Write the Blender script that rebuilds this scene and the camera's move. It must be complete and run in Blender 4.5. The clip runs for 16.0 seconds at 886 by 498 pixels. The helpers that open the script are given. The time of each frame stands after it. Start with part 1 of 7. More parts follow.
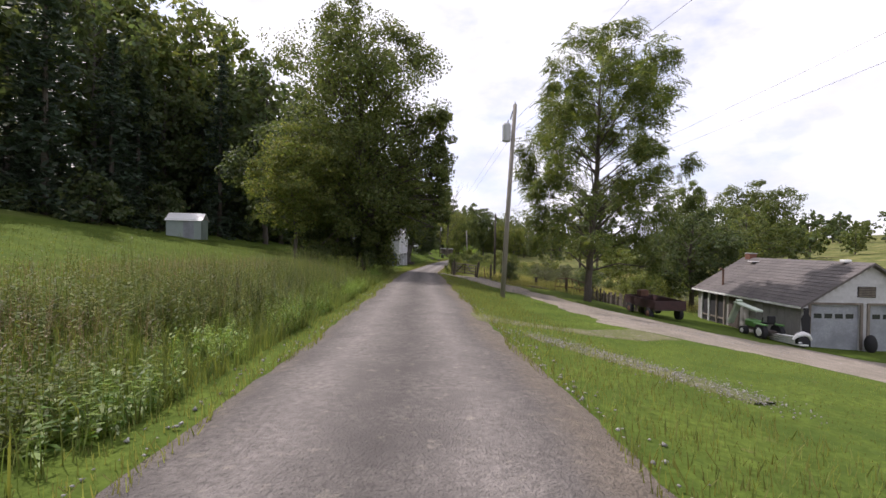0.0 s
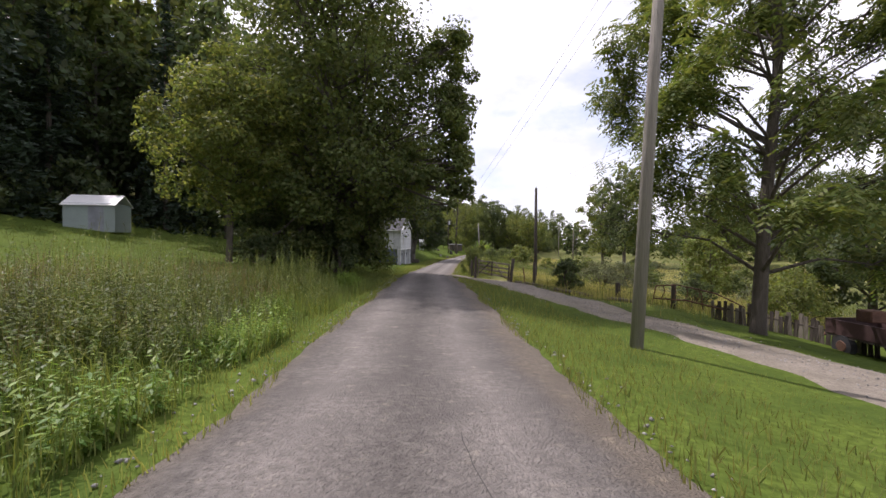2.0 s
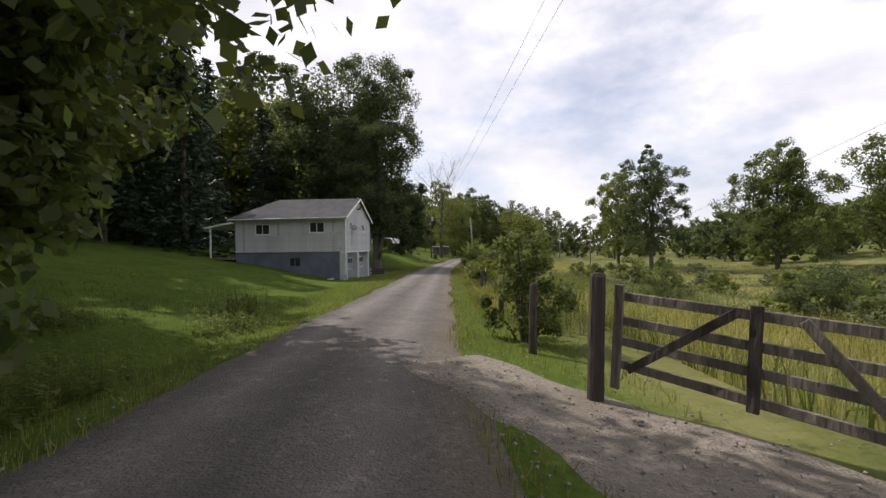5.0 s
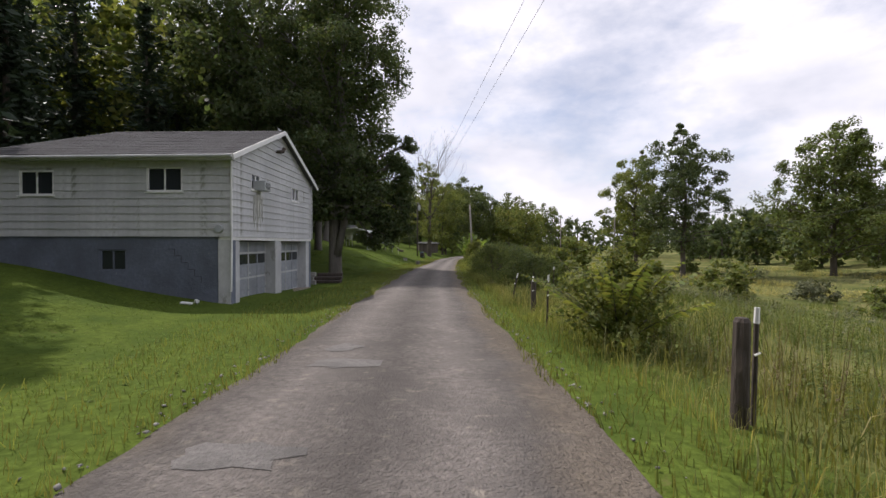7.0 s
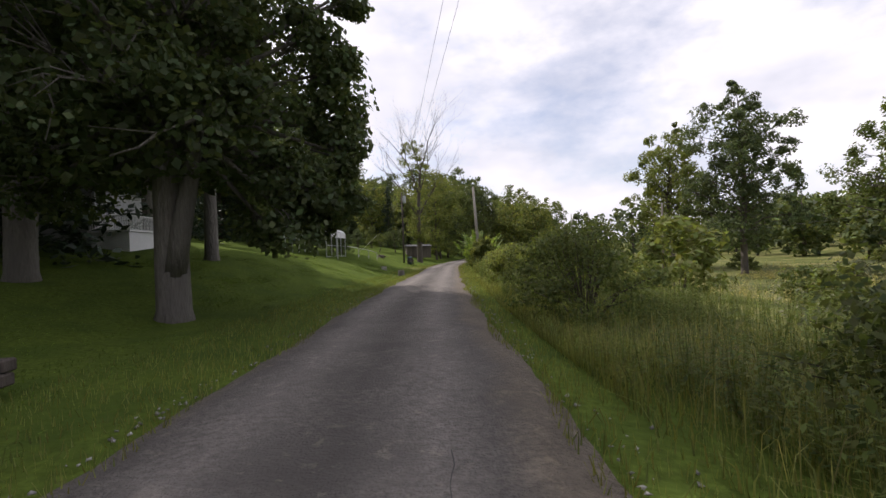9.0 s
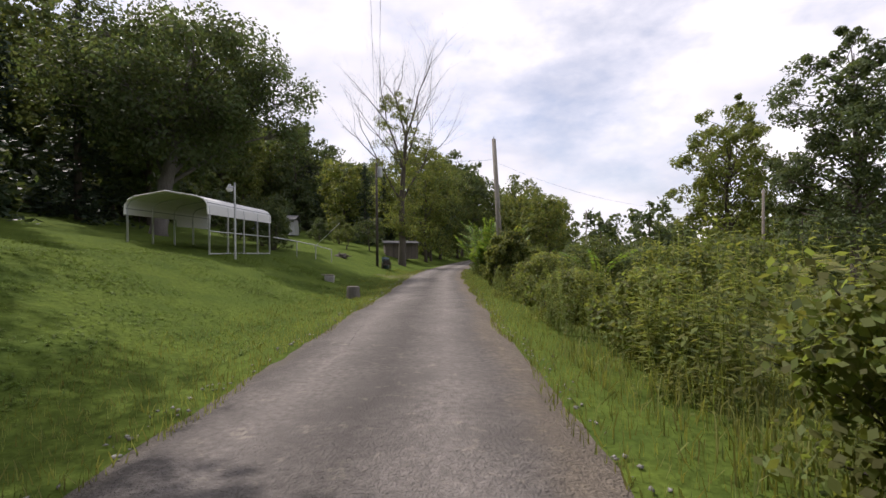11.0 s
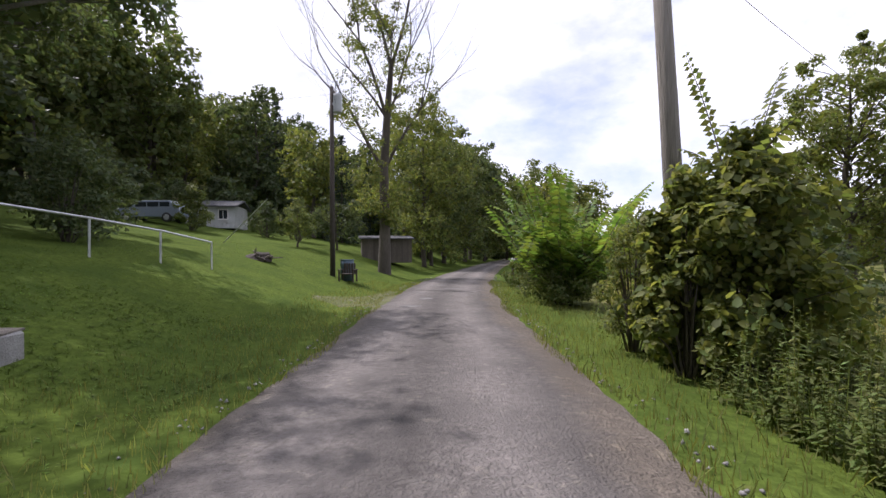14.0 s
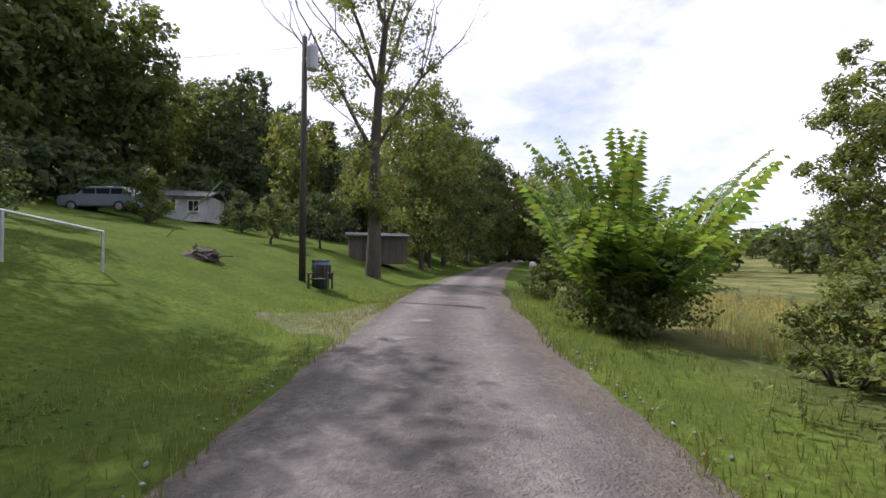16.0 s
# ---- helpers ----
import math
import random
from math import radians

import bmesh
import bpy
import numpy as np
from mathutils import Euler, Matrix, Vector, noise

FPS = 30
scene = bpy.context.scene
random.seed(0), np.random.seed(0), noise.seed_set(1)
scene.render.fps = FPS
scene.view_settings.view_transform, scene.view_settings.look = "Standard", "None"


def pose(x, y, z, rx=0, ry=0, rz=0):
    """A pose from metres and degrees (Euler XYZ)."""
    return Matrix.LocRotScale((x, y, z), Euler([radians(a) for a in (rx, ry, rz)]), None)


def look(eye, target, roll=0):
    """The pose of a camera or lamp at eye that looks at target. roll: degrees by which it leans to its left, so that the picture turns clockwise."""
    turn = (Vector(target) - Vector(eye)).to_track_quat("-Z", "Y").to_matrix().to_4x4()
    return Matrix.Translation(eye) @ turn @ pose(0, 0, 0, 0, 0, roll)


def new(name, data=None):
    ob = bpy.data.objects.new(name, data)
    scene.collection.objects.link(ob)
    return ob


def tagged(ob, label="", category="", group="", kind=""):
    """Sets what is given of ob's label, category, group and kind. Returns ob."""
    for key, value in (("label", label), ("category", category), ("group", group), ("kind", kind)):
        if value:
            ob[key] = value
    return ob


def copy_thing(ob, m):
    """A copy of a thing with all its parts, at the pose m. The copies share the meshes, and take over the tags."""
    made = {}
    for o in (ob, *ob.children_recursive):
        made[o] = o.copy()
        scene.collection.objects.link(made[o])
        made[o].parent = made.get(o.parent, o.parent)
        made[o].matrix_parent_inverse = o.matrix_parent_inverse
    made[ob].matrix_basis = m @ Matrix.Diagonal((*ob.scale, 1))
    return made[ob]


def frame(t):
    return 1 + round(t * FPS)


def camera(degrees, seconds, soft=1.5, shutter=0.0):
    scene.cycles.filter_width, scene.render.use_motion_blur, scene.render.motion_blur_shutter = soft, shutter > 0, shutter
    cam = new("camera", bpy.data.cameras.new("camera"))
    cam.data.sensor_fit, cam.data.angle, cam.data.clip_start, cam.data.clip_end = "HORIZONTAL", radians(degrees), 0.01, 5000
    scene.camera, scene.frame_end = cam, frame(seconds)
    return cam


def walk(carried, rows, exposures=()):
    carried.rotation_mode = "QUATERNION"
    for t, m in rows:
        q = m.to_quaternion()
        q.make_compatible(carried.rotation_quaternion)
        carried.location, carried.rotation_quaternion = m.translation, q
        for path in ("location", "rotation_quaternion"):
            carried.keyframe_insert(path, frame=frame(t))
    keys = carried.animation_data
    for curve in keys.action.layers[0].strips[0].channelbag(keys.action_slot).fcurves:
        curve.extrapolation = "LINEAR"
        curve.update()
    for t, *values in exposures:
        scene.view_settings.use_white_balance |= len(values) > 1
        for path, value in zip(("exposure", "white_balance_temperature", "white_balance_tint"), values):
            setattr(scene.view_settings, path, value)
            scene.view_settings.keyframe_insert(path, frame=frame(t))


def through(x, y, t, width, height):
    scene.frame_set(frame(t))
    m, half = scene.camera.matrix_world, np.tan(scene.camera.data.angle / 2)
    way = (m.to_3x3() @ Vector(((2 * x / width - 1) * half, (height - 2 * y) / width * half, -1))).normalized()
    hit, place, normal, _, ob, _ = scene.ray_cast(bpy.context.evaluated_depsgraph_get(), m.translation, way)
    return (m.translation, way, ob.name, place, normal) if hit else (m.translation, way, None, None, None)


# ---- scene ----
cam = camera(89.4, 16.0)
PATH = [
    (0, (4.983, 20.413, 3.372), (3.135, 40.326, 3.141), 0.99),
    (0.5, (4.593, 23.305, 3.268), (2.577, 43.202, 2.994), 0.52),
    (1, (4.139, 26.350, 3.143), (1.924, 46.226, 2.913), 0.36),
    (1.5, (3.628, 29.614, 3.026), (1.284, 49.474, 2.693), 0.60),
    (2, (3.101, 33.253, 2.883), (0.994, 53.138, 2.512), 0.23),
    (2.5, (2.621, 36.849, 2.692), (1.163, 56.796, 2.585), -1.20),
    (3, (2.346, 41.057, 2.625), (1.700, 61.045, 2.392), -1.12),
    (3.5, (2.161, 45.320, 2.559), (1.868, 65.317, 2.316), -1.16),
    (4, (1.850, 49.559, 2.468), (1.059, 69.543, 2.441), -0.01),
    (4.2, (1.702, 51.234, 2.421), (0.464, 71.195, 2.280), -1.15),
    (6.3, (-0.964, 68.889, 1.729), (-2.370, 88.838, 1.503), 0.48),
    (6.5, (-1.136, 70.720, 1.682), (-2.223, 90.689, 1.429), 0.14),
    (7, (-1.443, 75.139, 1.614), (-2.023, 95.129, 1.389), 0.09),
    (7.5, (-1.635, 79.503, 1.532), (-1.987, 99.498, 1.321), -0.13),
    (8, (-1.770, 83.798, 1.423), (-2.084, 103.795, 1.375), -0.01),
    (8.5, (-1.902, 88.147, 1.319), (-2.132, 108.145, 1.215), -0.88),
    (9, (-2.030, 92.378, 1.228), (-2.325, 112.376, 1.197), -2.22),
    (9.2, (-2.100, 94.065, 1.199), (-2.527, 114.060, 1.248), -2.09),
    (11.3, (-2.619, 112.633, 1.028), (-2.320, 132.631, 0.962), -0.25),
    (11.5, (-2.628, 113.957, 1.002), (-2.276, 133.952, 0.697), -0.23),
    (12, (-2.630, 117.228, 0.933), (-2.465, 137.227, 0.908), -0.08),
    (12.5, (-2.674, 120.457, 0.874), (-2.544, 140.456, 0.851), -0.94),
    (13, (-2.777, 123.253, 0.800), (-2.695, 143.252, 0.704), -0.21),
    (13.5, (-2.818, 125.510, 0.712), (-2.667, 145.509, 0.604), 0.64),
    (14, (-2.858, 127.309, 0.666), (-2.696, 147.308, 0.804), -0.46),
    (14.5, (-2.896, 128.814, 0.649), (-2.887, 148.813, 0.808), 0.51),
    (15, (-2.927, 129.964, 0.642), (-2.794, 149.958, 1.121), -0.42),
    (15.5, (-2.950, 131.036, 0.639), (-2.785, 151.033, 0.958), -0.65),
    (16, (-2.968, 131.902, 0.635), (-2.720, 151.900, 0.828), 0.47),
]
EXPOSURES = [(0, 0.0, 6250, 23), (2.2, 0.08, 6250, 24), (3.0, -0.1, 6500, 19), (4.2, -0.15, 6500, 18), (6.3, -0.26, 6300, 19), (9.2, -0.2, 6400, 20), (11.2, -0.18, 6400, 21), (11.8, 0.0, 6200, 23), (16, 0.08, 5950, 24)]
walk(cam, [(t, look(eye, target, roll)) for t, eye, target, roll in PATH], EXPOSURES)

# ---- sky and sun ----
SUN_TO = Vector((-0.83, 0.56, 1.30)).normalized()
world = bpy.data.worlds.new("world")
scene.world = world
world.use_nodes = True
wn, wl = world.node_tree.nodes, world.node_tree.links
wn.clear()
w_out = wn.new("ShaderNodeOutputWorld")
w_sky = wn.new("ShaderNodeTexSky")
w_sky.sky_type = "NISHITA"
w_sky.sun_disc = False
w_sky.sun_elevation = math.asin(SUN_TO.z)
w_sky.sun_rotation = math.atan2(SUN_TO.x, SUN_TO.y)
w_sky.air_density, w_sky.dust_density, w_sky.ozone_density = 1.0, 1.0, 1.0
w_blue = wn.new("ShaderNodeBackground")
w_blue.inputs["Strength"].default_value = 0.15
wl.new(w_sky.outputs[0], w_blue.inputs["Color"])
w_white = wn.new("ShaderNodeBackground")
w_white.inputs["Strength"].default_value = 1.28
w_tc = wn.new("ShaderNodeTexCoord")
w_map = wn.new("ShaderNodeMapping")
w_map.inputs["Scale"].default_value = (1.2, 1.2, 2.4)
w_map.inputs["Location"].default_value = (0.35, 0.2, 0.1)
wl.new(w_tc.outputs["Generated"], w_map.inputs["Vector"])
w_n1 = wn.new("ShaderNodeTexNoise")
w_n1.inputs["Scale"].default_value = 1.9
w_n1.inputs["Detail"].default_value = 8.0
w_n1.inputs["Roughness"].default_value = 0.58
wl.new(w_map.outputs[0], w_n1.inputs["Vector"])
w_r1 = wn.new("ShaderNodeValToRGB")
w_r1.color_ramp.elements[0].position, w_r1.color_ramp.elements[1].position = 0.33, 0.53
w_r1.color_ramp.elements[0].color = (0.30, 0.30, 0.30, 1)
wl.new(w_n1.outputs["Fac"], w_r1.inputs["Fac"])
w_n2 = wn.new("ShaderNodeTexNoise")
w_n2.inputs["Scale"].default_value = 4.2
w_n2.inputs["Detail"].default_value = 6.0
wl.new(w_map.outputs[0], w_n2.inputs["Vector"])
w_r2 = wn.new("ShaderNodeValToRGB")
w_r2.color_ramp.elements[0].position, w_r2.color_ramp.elements[1].position = 0.30, 0.62
w_r2.color_ramp.elements[0].color = (0.70, 0.73, 0.78, 1)
w_r2.color_ramp.elements[1].color = (1.0, 1.0, 1.0, 1)
wl.new(w_n2.outputs["Fac"], w_r2.inputs["Fac"])
wl.new(w_r2.outputs["Color"], w_white.inputs["Color"])
w_mix = wn.new("ShaderNodeMixShader")
wl.new(w_r1.outputs["Color"], w_mix.inputs[0])
wl.new(w_blue.outputs[0], w_mix.inputs[1])
wl.new(w_white.outputs[0], w_mix.inputs[2])
wl.new(w_mix.outputs[0], w_out.inputs["Surface"])

sun_data = bpy.data.lights.new("sun", "SUN")
sun_data.energy = 4.7
sun_data.angle = radians(0.6)
sun_data.color = (1.0, 0.95, 0.86)
sun = new("sun", sun_data)
sun.matrix_world = look(SUN_TO * 60, (0, 0, 0))

# ---- materials ----
def _node(nt, kind, **values):
    n = nt.nodes.new(kind)
    for key, v in values.items():
        n.inputs[key].default_value = v
    return n


def mat(name, col, col2=None, rough=0.8, scale=3.0, var=0.25, bump=0.15, bump_scale=None, metal=0.0, stretch=(1, 1, 1), wear=None, wear_at=0.6, island=0.0, piece=0.0, spec=0.5):
    """Surface with fine grain, broad patches, a worn second colour and relief."""
    m = bpy.data.materials.new(name)
    m.use_nodes = True
    nt = m.node_tree
    b = nt.nodes["Principled BSDF"]
    b.inputs["Roughness"].default_value = rough
    b.inputs["Metallic"].default_value = metal
    b.inputs["Specular IOR Level"].default_value = spec
    tc = nt.nodes.new("ShaderNodeTexCoord")
    mp = nt.nodes.new("ShaderNodeMapping")
    mp.inputs["Scale"].default_value = stretch
    nt.links.new(tc.outputs["Object"], mp.inputs["Vector"])
    fine = _node(nt, "ShaderNodeTexNoise", Scale=scale * 6, Detail=6.0, Roughness=0.6)
    broad = _node(nt, "ShaderNodeTexNoise", Scale=scale * 0.5, Detail=4.0, Roughness=0.6)
    for n in (fine, broad):
        nt.links.new(mp.outputs[0], n.inputs["Vector"])
    c2 = col2 or tuple(c * (1 - var) for c in col)
    lo = tuple(c * (1 - var * 0.7) for c in col)
    hi = tuple(min(1, c * (1 + var * 0.7)) for c in col)
    ramp = nt.nodes.new("ShaderNodeValToRGB")
    ramp.color_ramp.elements[0].position, ramp.color_ramp.elements[1].position = 0.3, 0.7
    ramp.color_ramp.elements[0].color, ramp.color_ramp.elements[1].color = (*lo, 1), (*hi, 1)
    nt.links.new(fine.outputs["Fac"], ramp.inputs["Fac"])
    patch = nt.nodes.new("ShaderNodeValToRGB")
    patch.color_ramp.elements[0].position, patch.color_ramp.elements[1].position = 0.42, 0.68
    nt.links.new(broad.outputs["Fac"], patch.inputs["Fac"])
    mix = nt.nodes.new("ShaderNodeMix")
    mix.data_type = "RGBA"
    nt.links.new(patch.outputs["Color"], mix.inputs[0])
    nt.links.new(ramp.outputs["Color"], mix.inputs[6])
    mix.inputs[7].default_value = (*c2, 1)
    out = mix.outputs[2]
    if wear:
        wn_ = _node(nt, "ShaderNodeTexNoise", Scale=scale * 2.2, Detail=8.0, Roughness=0.7)
        nt.links.new(mp.outputs[0], wn_.inputs["Vector"])
        wr = nt.nodes.new("ShaderNodeValToRGB")
        wr.color_ramp.elements[0].position, wr.color_ramp.elements[1].position = wear_at, wear_at + 0.08
        nt.links.new(wn_.outputs["Fac"], wr.inputs["Fac"])
        m2 = nt.nodes.new("ShaderNodeMix")
        m2.data_type = "RGBA"
        nt.links.new(wr.outputs["Color"], m2.inputs[0])
        nt.links.new(out, m2.inputs[6])
        m2.inputs[7].default_value = (*wear, 1)
        out = m2.outputs[2]
    if island or piece:
        hsv = nt.nodes.new("ShaderNodeHueSaturation")
        mr = nt.nodes.new("ShaderNodeMapRange")
        amount = island or piece
        mr.inputs["To Min"].default_value, mr.inputs["To Max"].default_value = 1 - amount, 1 + amount
        if island:
            src = nt.nodes.new("ShaderNodeNewGeometry").outputs["Random Per Island"]
        else:
            src = nt.nodes.new("ShaderNodeObjectInfo").outputs["Random"]
        nt.links.new(src, mr.inputs["Value"])
        nt.links.new(mr.outputs[0], hsv.inputs["Value"])
        nt.links.new(out, hsv.inputs["Color"])
        out = hsv.outputs[0]
    nt.links.new(out, b.inputs["Base Color"])
    if bump:
        bn = nt.nodes.new("ShaderNodeBump")
        bn.inputs["Strength"].default_value = min(1, bump * 3)
        bn.inputs["Distance"].default_value = bump * 0.1
        src = fine
        if bump_scale:
            src = _node(nt, "ShaderNodeTexNoise", Scale=bump_scale, Detail=5.0)
            nt.links.new(mp.outputs[0], src.inputs["Vector"])
        nt.links.new(src.outputs["Fac"], bn.inputs["Height"])
        nt.links.new(bn.outputs[0], b.inputs["Normal"])
    return m


def leaf_mat(name, col, spread=0.35, hue=0.03, through=0.4, rough=0.5, sat=1.0):
    """Leaves: each blade has its own tone, light comes through."""
    m = bpy.data.materials.new(name)
    m.use_nodes = True
    nt = m.node_tree
    b = nt.nodes["Principled BSDF"]
    b.inputs["Roughness"].default_value = rough
    b.inputs["Specular IOR Level"].default_value = 0.25
    geo = nt.nodes.new("ShaderNodeNewGeometry")
    oi = nt.nodes.new("ShaderNodeObjectInfo")
    tc = nt.nodes.new("ShaderNodeTexCoord")
    big = _node(nt, "ShaderNodeTexNoise", Scale=0.45, Detail=3.0)
    nt.links.new(tc.outputs["Object"], big.inputs["Vector"])
    hsv = nt.nodes.new("ShaderNodeHueSaturation")
    hsv.inputs["Color"].default_value = (*col, 1)
    hsv.inputs["Saturation"].default_value = sat
    v1 = nt.nodes.new("ShaderNodeMapRange")
    v1.inputs["To Min"].default_value, v1.inputs["To Max"].default_value = 1 - spread, 1 + spread
    nt.links.new(geo.outputs["Random Per Island"], v1.inputs["Value"])
    v2 = nt.nodes.new("ShaderNodeMapRange")
    v2.inputs["From Min"].default_value, v2.inputs["From Max"].default_value = 0.3, 0.7
    v2.inputs["To Min"].default_value, v2.inputs["To Max"].default_value = 0.75, 1.25
    nt.links.new(big.outputs["Fac"], v2.inputs["Value"])
    mul = nt.nodes.new("ShaderNodeMath")
    mul.operation = "MULTIPLY"
    nt.links.new(v1.outputs[0], mul.inputs[0])
    nt.links.new(v2.outputs[0], mul.inputs[1])
    nt.links.new(mul.outputs[0], hsv.inputs["Value"])
    hr = nt.nodes.new("ShaderNodeMapRange")
    hr.inputs["To Min"].default_value, hr.inputs["To Max"].default_value = 0.5 - hue, 0.5 + hue
    add = nt.nodes.new("ShaderNodeMath")
    add.operation = "ADD"
    frac = nt.nodes.new("ShaderNodeMath")
    frac.operation = "FRACT"
    nt.links.new(geo.outputs["Random Per Island"], add.inputs[0])
    nt.links.new(oi.outputs["Random"], add.inputs[1])
    nt.links.new(add.outputs[0], frac.inputs[0])
    nt.links.new(frac.outputs[0], hr.inputs["Value"])
    nt.links.new(hr.outputs[0], hsv.inputs["Hue"])
    nt.links.new(hsv.outputs[0], b.inputs["Base Color"])
    tr = nt.nodes.new("ShaderNodeBsdfTranslucent")
    warm = nt.nodes.new("ShaderNodeMix")
    warm.data_type = "RGBA"
    warm.blend_type = "MULTIPLY"
    warm.inputs[0].default_value = 1.0
    warm.inputs[7].default_value = (1.45, 1.4, 0.7, 1)
    nt.links.new(hsv.outputs[0], warm.inputs[6])
    nt.links.new(warm.outputs[2], tr.inputs["Color"])
    mx = nt.nodes.new("ShaderNodeMixShader")
    mx.inputs[0].default_value = through
    nt.links.new(b.outputs[0], mx.inputs[1])
    nt.links.new(tr.outputs[0], mx.inputs[2])
    nt.links.new(mx.outputs[0], nt.nodes["Material Output"].inputs["Surface"])
    return m


def ground_mat():
    """Lawn soil that turns into rough straw-coloured meadow where the land is not mown."""
    m = mat("meadow_soil", (0.082, 0.116, 0.020), (0.055, 0.086, 0.016), rough=1.0, spec=0.05, scale=1.6, var=0.55, bump=0.5, bump_scale=9.0, wear=(0.105, 0.11, 0.035), wear_at=0.62)
    nt = m.node_tree
    b = nt.nodes["Principled BSDF"]
    src = b.inputs["Base Color"].links[0].from_socket
    at = nt.nodes.new("ShaderNodeAttribute")
    at.attribute_name = "unmown"
    tc = nt.nodes.new("ShaderNodeTexCoord")
    nz = _node(nt, "ShaderNodeTexNoise", Scale=0.22, Detail=8.0, Roughness=0.7)
    nt.links.new(tc.outputs["Object"], nz.inputs["Vector"])
    ramp = nt.nodes.new("ShaderNodeValToRGB")
    e = ramp.color_ramp.elements
    e[0].position, e[0].color = 0.36, (0.055, 0.075, 0.022, 1)
    e[1].position, e[1].color = 0.66, (0.215, 0.195, 0.082, 1)
    k = e.new(0.5)
    k.color = (0.115, 0.125, 0.040, 1)
    nt.links.new(nz.outputs["Fac"], ramp.inputs["Fac"])
    mx = nt.nodes.new("ShaderNodeMix")
    mx.data_type = "RGBA"
    nt.links.new(at.outputs["Fac"], mx.inputs[0])
    nt.links.new(src, mx.inputs[6])
    nt.links.new(ramp.outputs["Color"], mx.inputs[7])
    nt.links.new(mx.outputs[2], b.inputs["Base Color"])
    return m


M_GROUND = ground_mat()
def road_mat():
    """Asphalt with pale wheel tracks, a dark crown strip and gravelly edges; reads the distance across the road."""
    m = mat("worn_asphalt", (0.172, 0.158, 0.145), (0.142, 0.131, 0.121), rough=0.95, spec=0.2, scale=2.4, var=0.42, bump=0.5, bump_scale=38.0, wear=(0.235, 0.215, 0.185), wear_at=0.58)
    nt = m.node_tree
    b = nt.nodes["Principled BSDF"]
    src = b.inputs["Base Color"].links[0].from_socket
    at = nt.nodes.new("ShaderNodeAttribute")
    at.attribute_name = "across"
    tc = nt.nodes.new("ShaderNodeTexCoord")
    wob = _node(nt, "ShaderNodeTexNoise", Scale=0.9, Detail=6.0, Roughness=0.65)
    nt.links.new(tc.outputs["Object"], wob.inputs["Vector"])
    ma = nt.nodes.new("ShaderNodeMath")
    ma.operation = "MULTIPLY_ADD"
    ma.inputs[1].default_value = 0.2
    nt.links.new(wob.outputs["Fac"], ma.inputs[0])
    nt.links.new(at.outputs["Fac"], ma.inputs[2])
    ramp = nt.nodes.new("ShaderNodeValToRGB")
    e = ramp.color_ramp.elements
    e[0].position, e[0].color = 0.08, (0.92, 0.86, 0.74, 1)
    e[1].position, e[1].color = 1.0, (0.95, 0.88, 0.76, 1)
    for p, v in ((0.19, 0.80), (0.34, 1.28), (0.48, 0.90), (0.57, 0.72), (0.64, 0.88), (0.78, 1.26), (0.91, 0.82)):
        k = e.new(p)
        k.color = (v, v * 0.99, v * 0.97, 1)
    nt.links.new(ma.outputs[0], ramp.inputs["Fac"])
    mx = nt.nodes.new("ShaderNodeMix")
    mx.data_type = "RGBA"
    mx.blend_type = "MULTIPLY"
    mx.inputs[0].default_value = 1.0
    nt.links.new(src, mx.inputs[6])
    nt.links.new(ramp.outputs["Color"], mx.inputs[7])
    nt.links.new(mx.outputs[2], b.inputs["Base Color"])
    return m


M_ROAD = road_mat()
M_PALE = mat("exposed_gravel_base", (0.205, 0.195, 0.180), rough=0.95, scale=4.0, var=0.35, bump=0.4, bump_scale=50.0)
M_CRACK = mat("tar_crack", (0.07, 0.066, 0.06), rough=0.9, scale=4.0)
M_GRAVEL = mat("tan_gravel", (0.30, 0.262, 0.215), (0.22, 0.195, 0.155), rough=1.0, spec=0.1, scale=2.2, var=0.4, bump=0.6, bump_scale=35.0, wear=(0.11, 0.12, 0.05), wear_at=0.66)
M_TURNIN = mat("gravelly_grass", (0.15, 0.15, 0.075), (0.10, 0.12, 0.04), rough=1.0, spec=0.1, scale=1.5, var=0.35, bump=0.4, bump_scale=30.0, wear=(0.21, 0.19, 0.15), wear_at=0.55)
M_STAIN = mat("grey_green_stain", (0.47, 0.47, 0.42), rough=0.8, scale=6.0, var=0.2)
M_STONE = mat("pebble", (0.28, 0.27, 0.255), rough=0.9, scale=8.0, var=0.3, island=0.4)
M_BARK = mat("bark", (0.10, 0.085, 0.068), (0.065, 0.055, 0.045), rough=0.95, scale=2.5, var=0.4, bump=0.8, bump_scale=14.0, stretch=(1, 1, 0.25))
M_BARK_GREY = mat("pale_grey_bark", (0.17, 0.155, 0.135), (0.11, 0.10, 0.09), rough=0.95, scale=2.5, var=0.35, bump=0.7, bump_scale=16.0, stretch=(1, 1, 0.25))
M_LEAF = leaf_mat("broad_leaves", (0.112, 0.140, 0.050), through=0.48, rough=0.6)
M_LEAF_LIGHT = leaf_mat("bright_broad_leaves", (0.152, 0.180, 0.056), through=0.48, rough=0.6)
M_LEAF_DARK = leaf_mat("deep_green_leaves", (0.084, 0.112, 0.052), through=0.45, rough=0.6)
M_NEEDLE = leaf_mat("conifer_needles", (0.040, 0.062, 0.038), through=0.15, hue=0.015)
M_LAWN = leaf_mat("lawn_clover_leaves", (0.112, 0.165, 0.032), spread=0.45, hue=0.02, through=0.35, rough=0.7)
M_WALNUT = leaf_mat("walnut_leaflets", (0.132, 0.168, 0.052), through=0.38, rough=0.6)
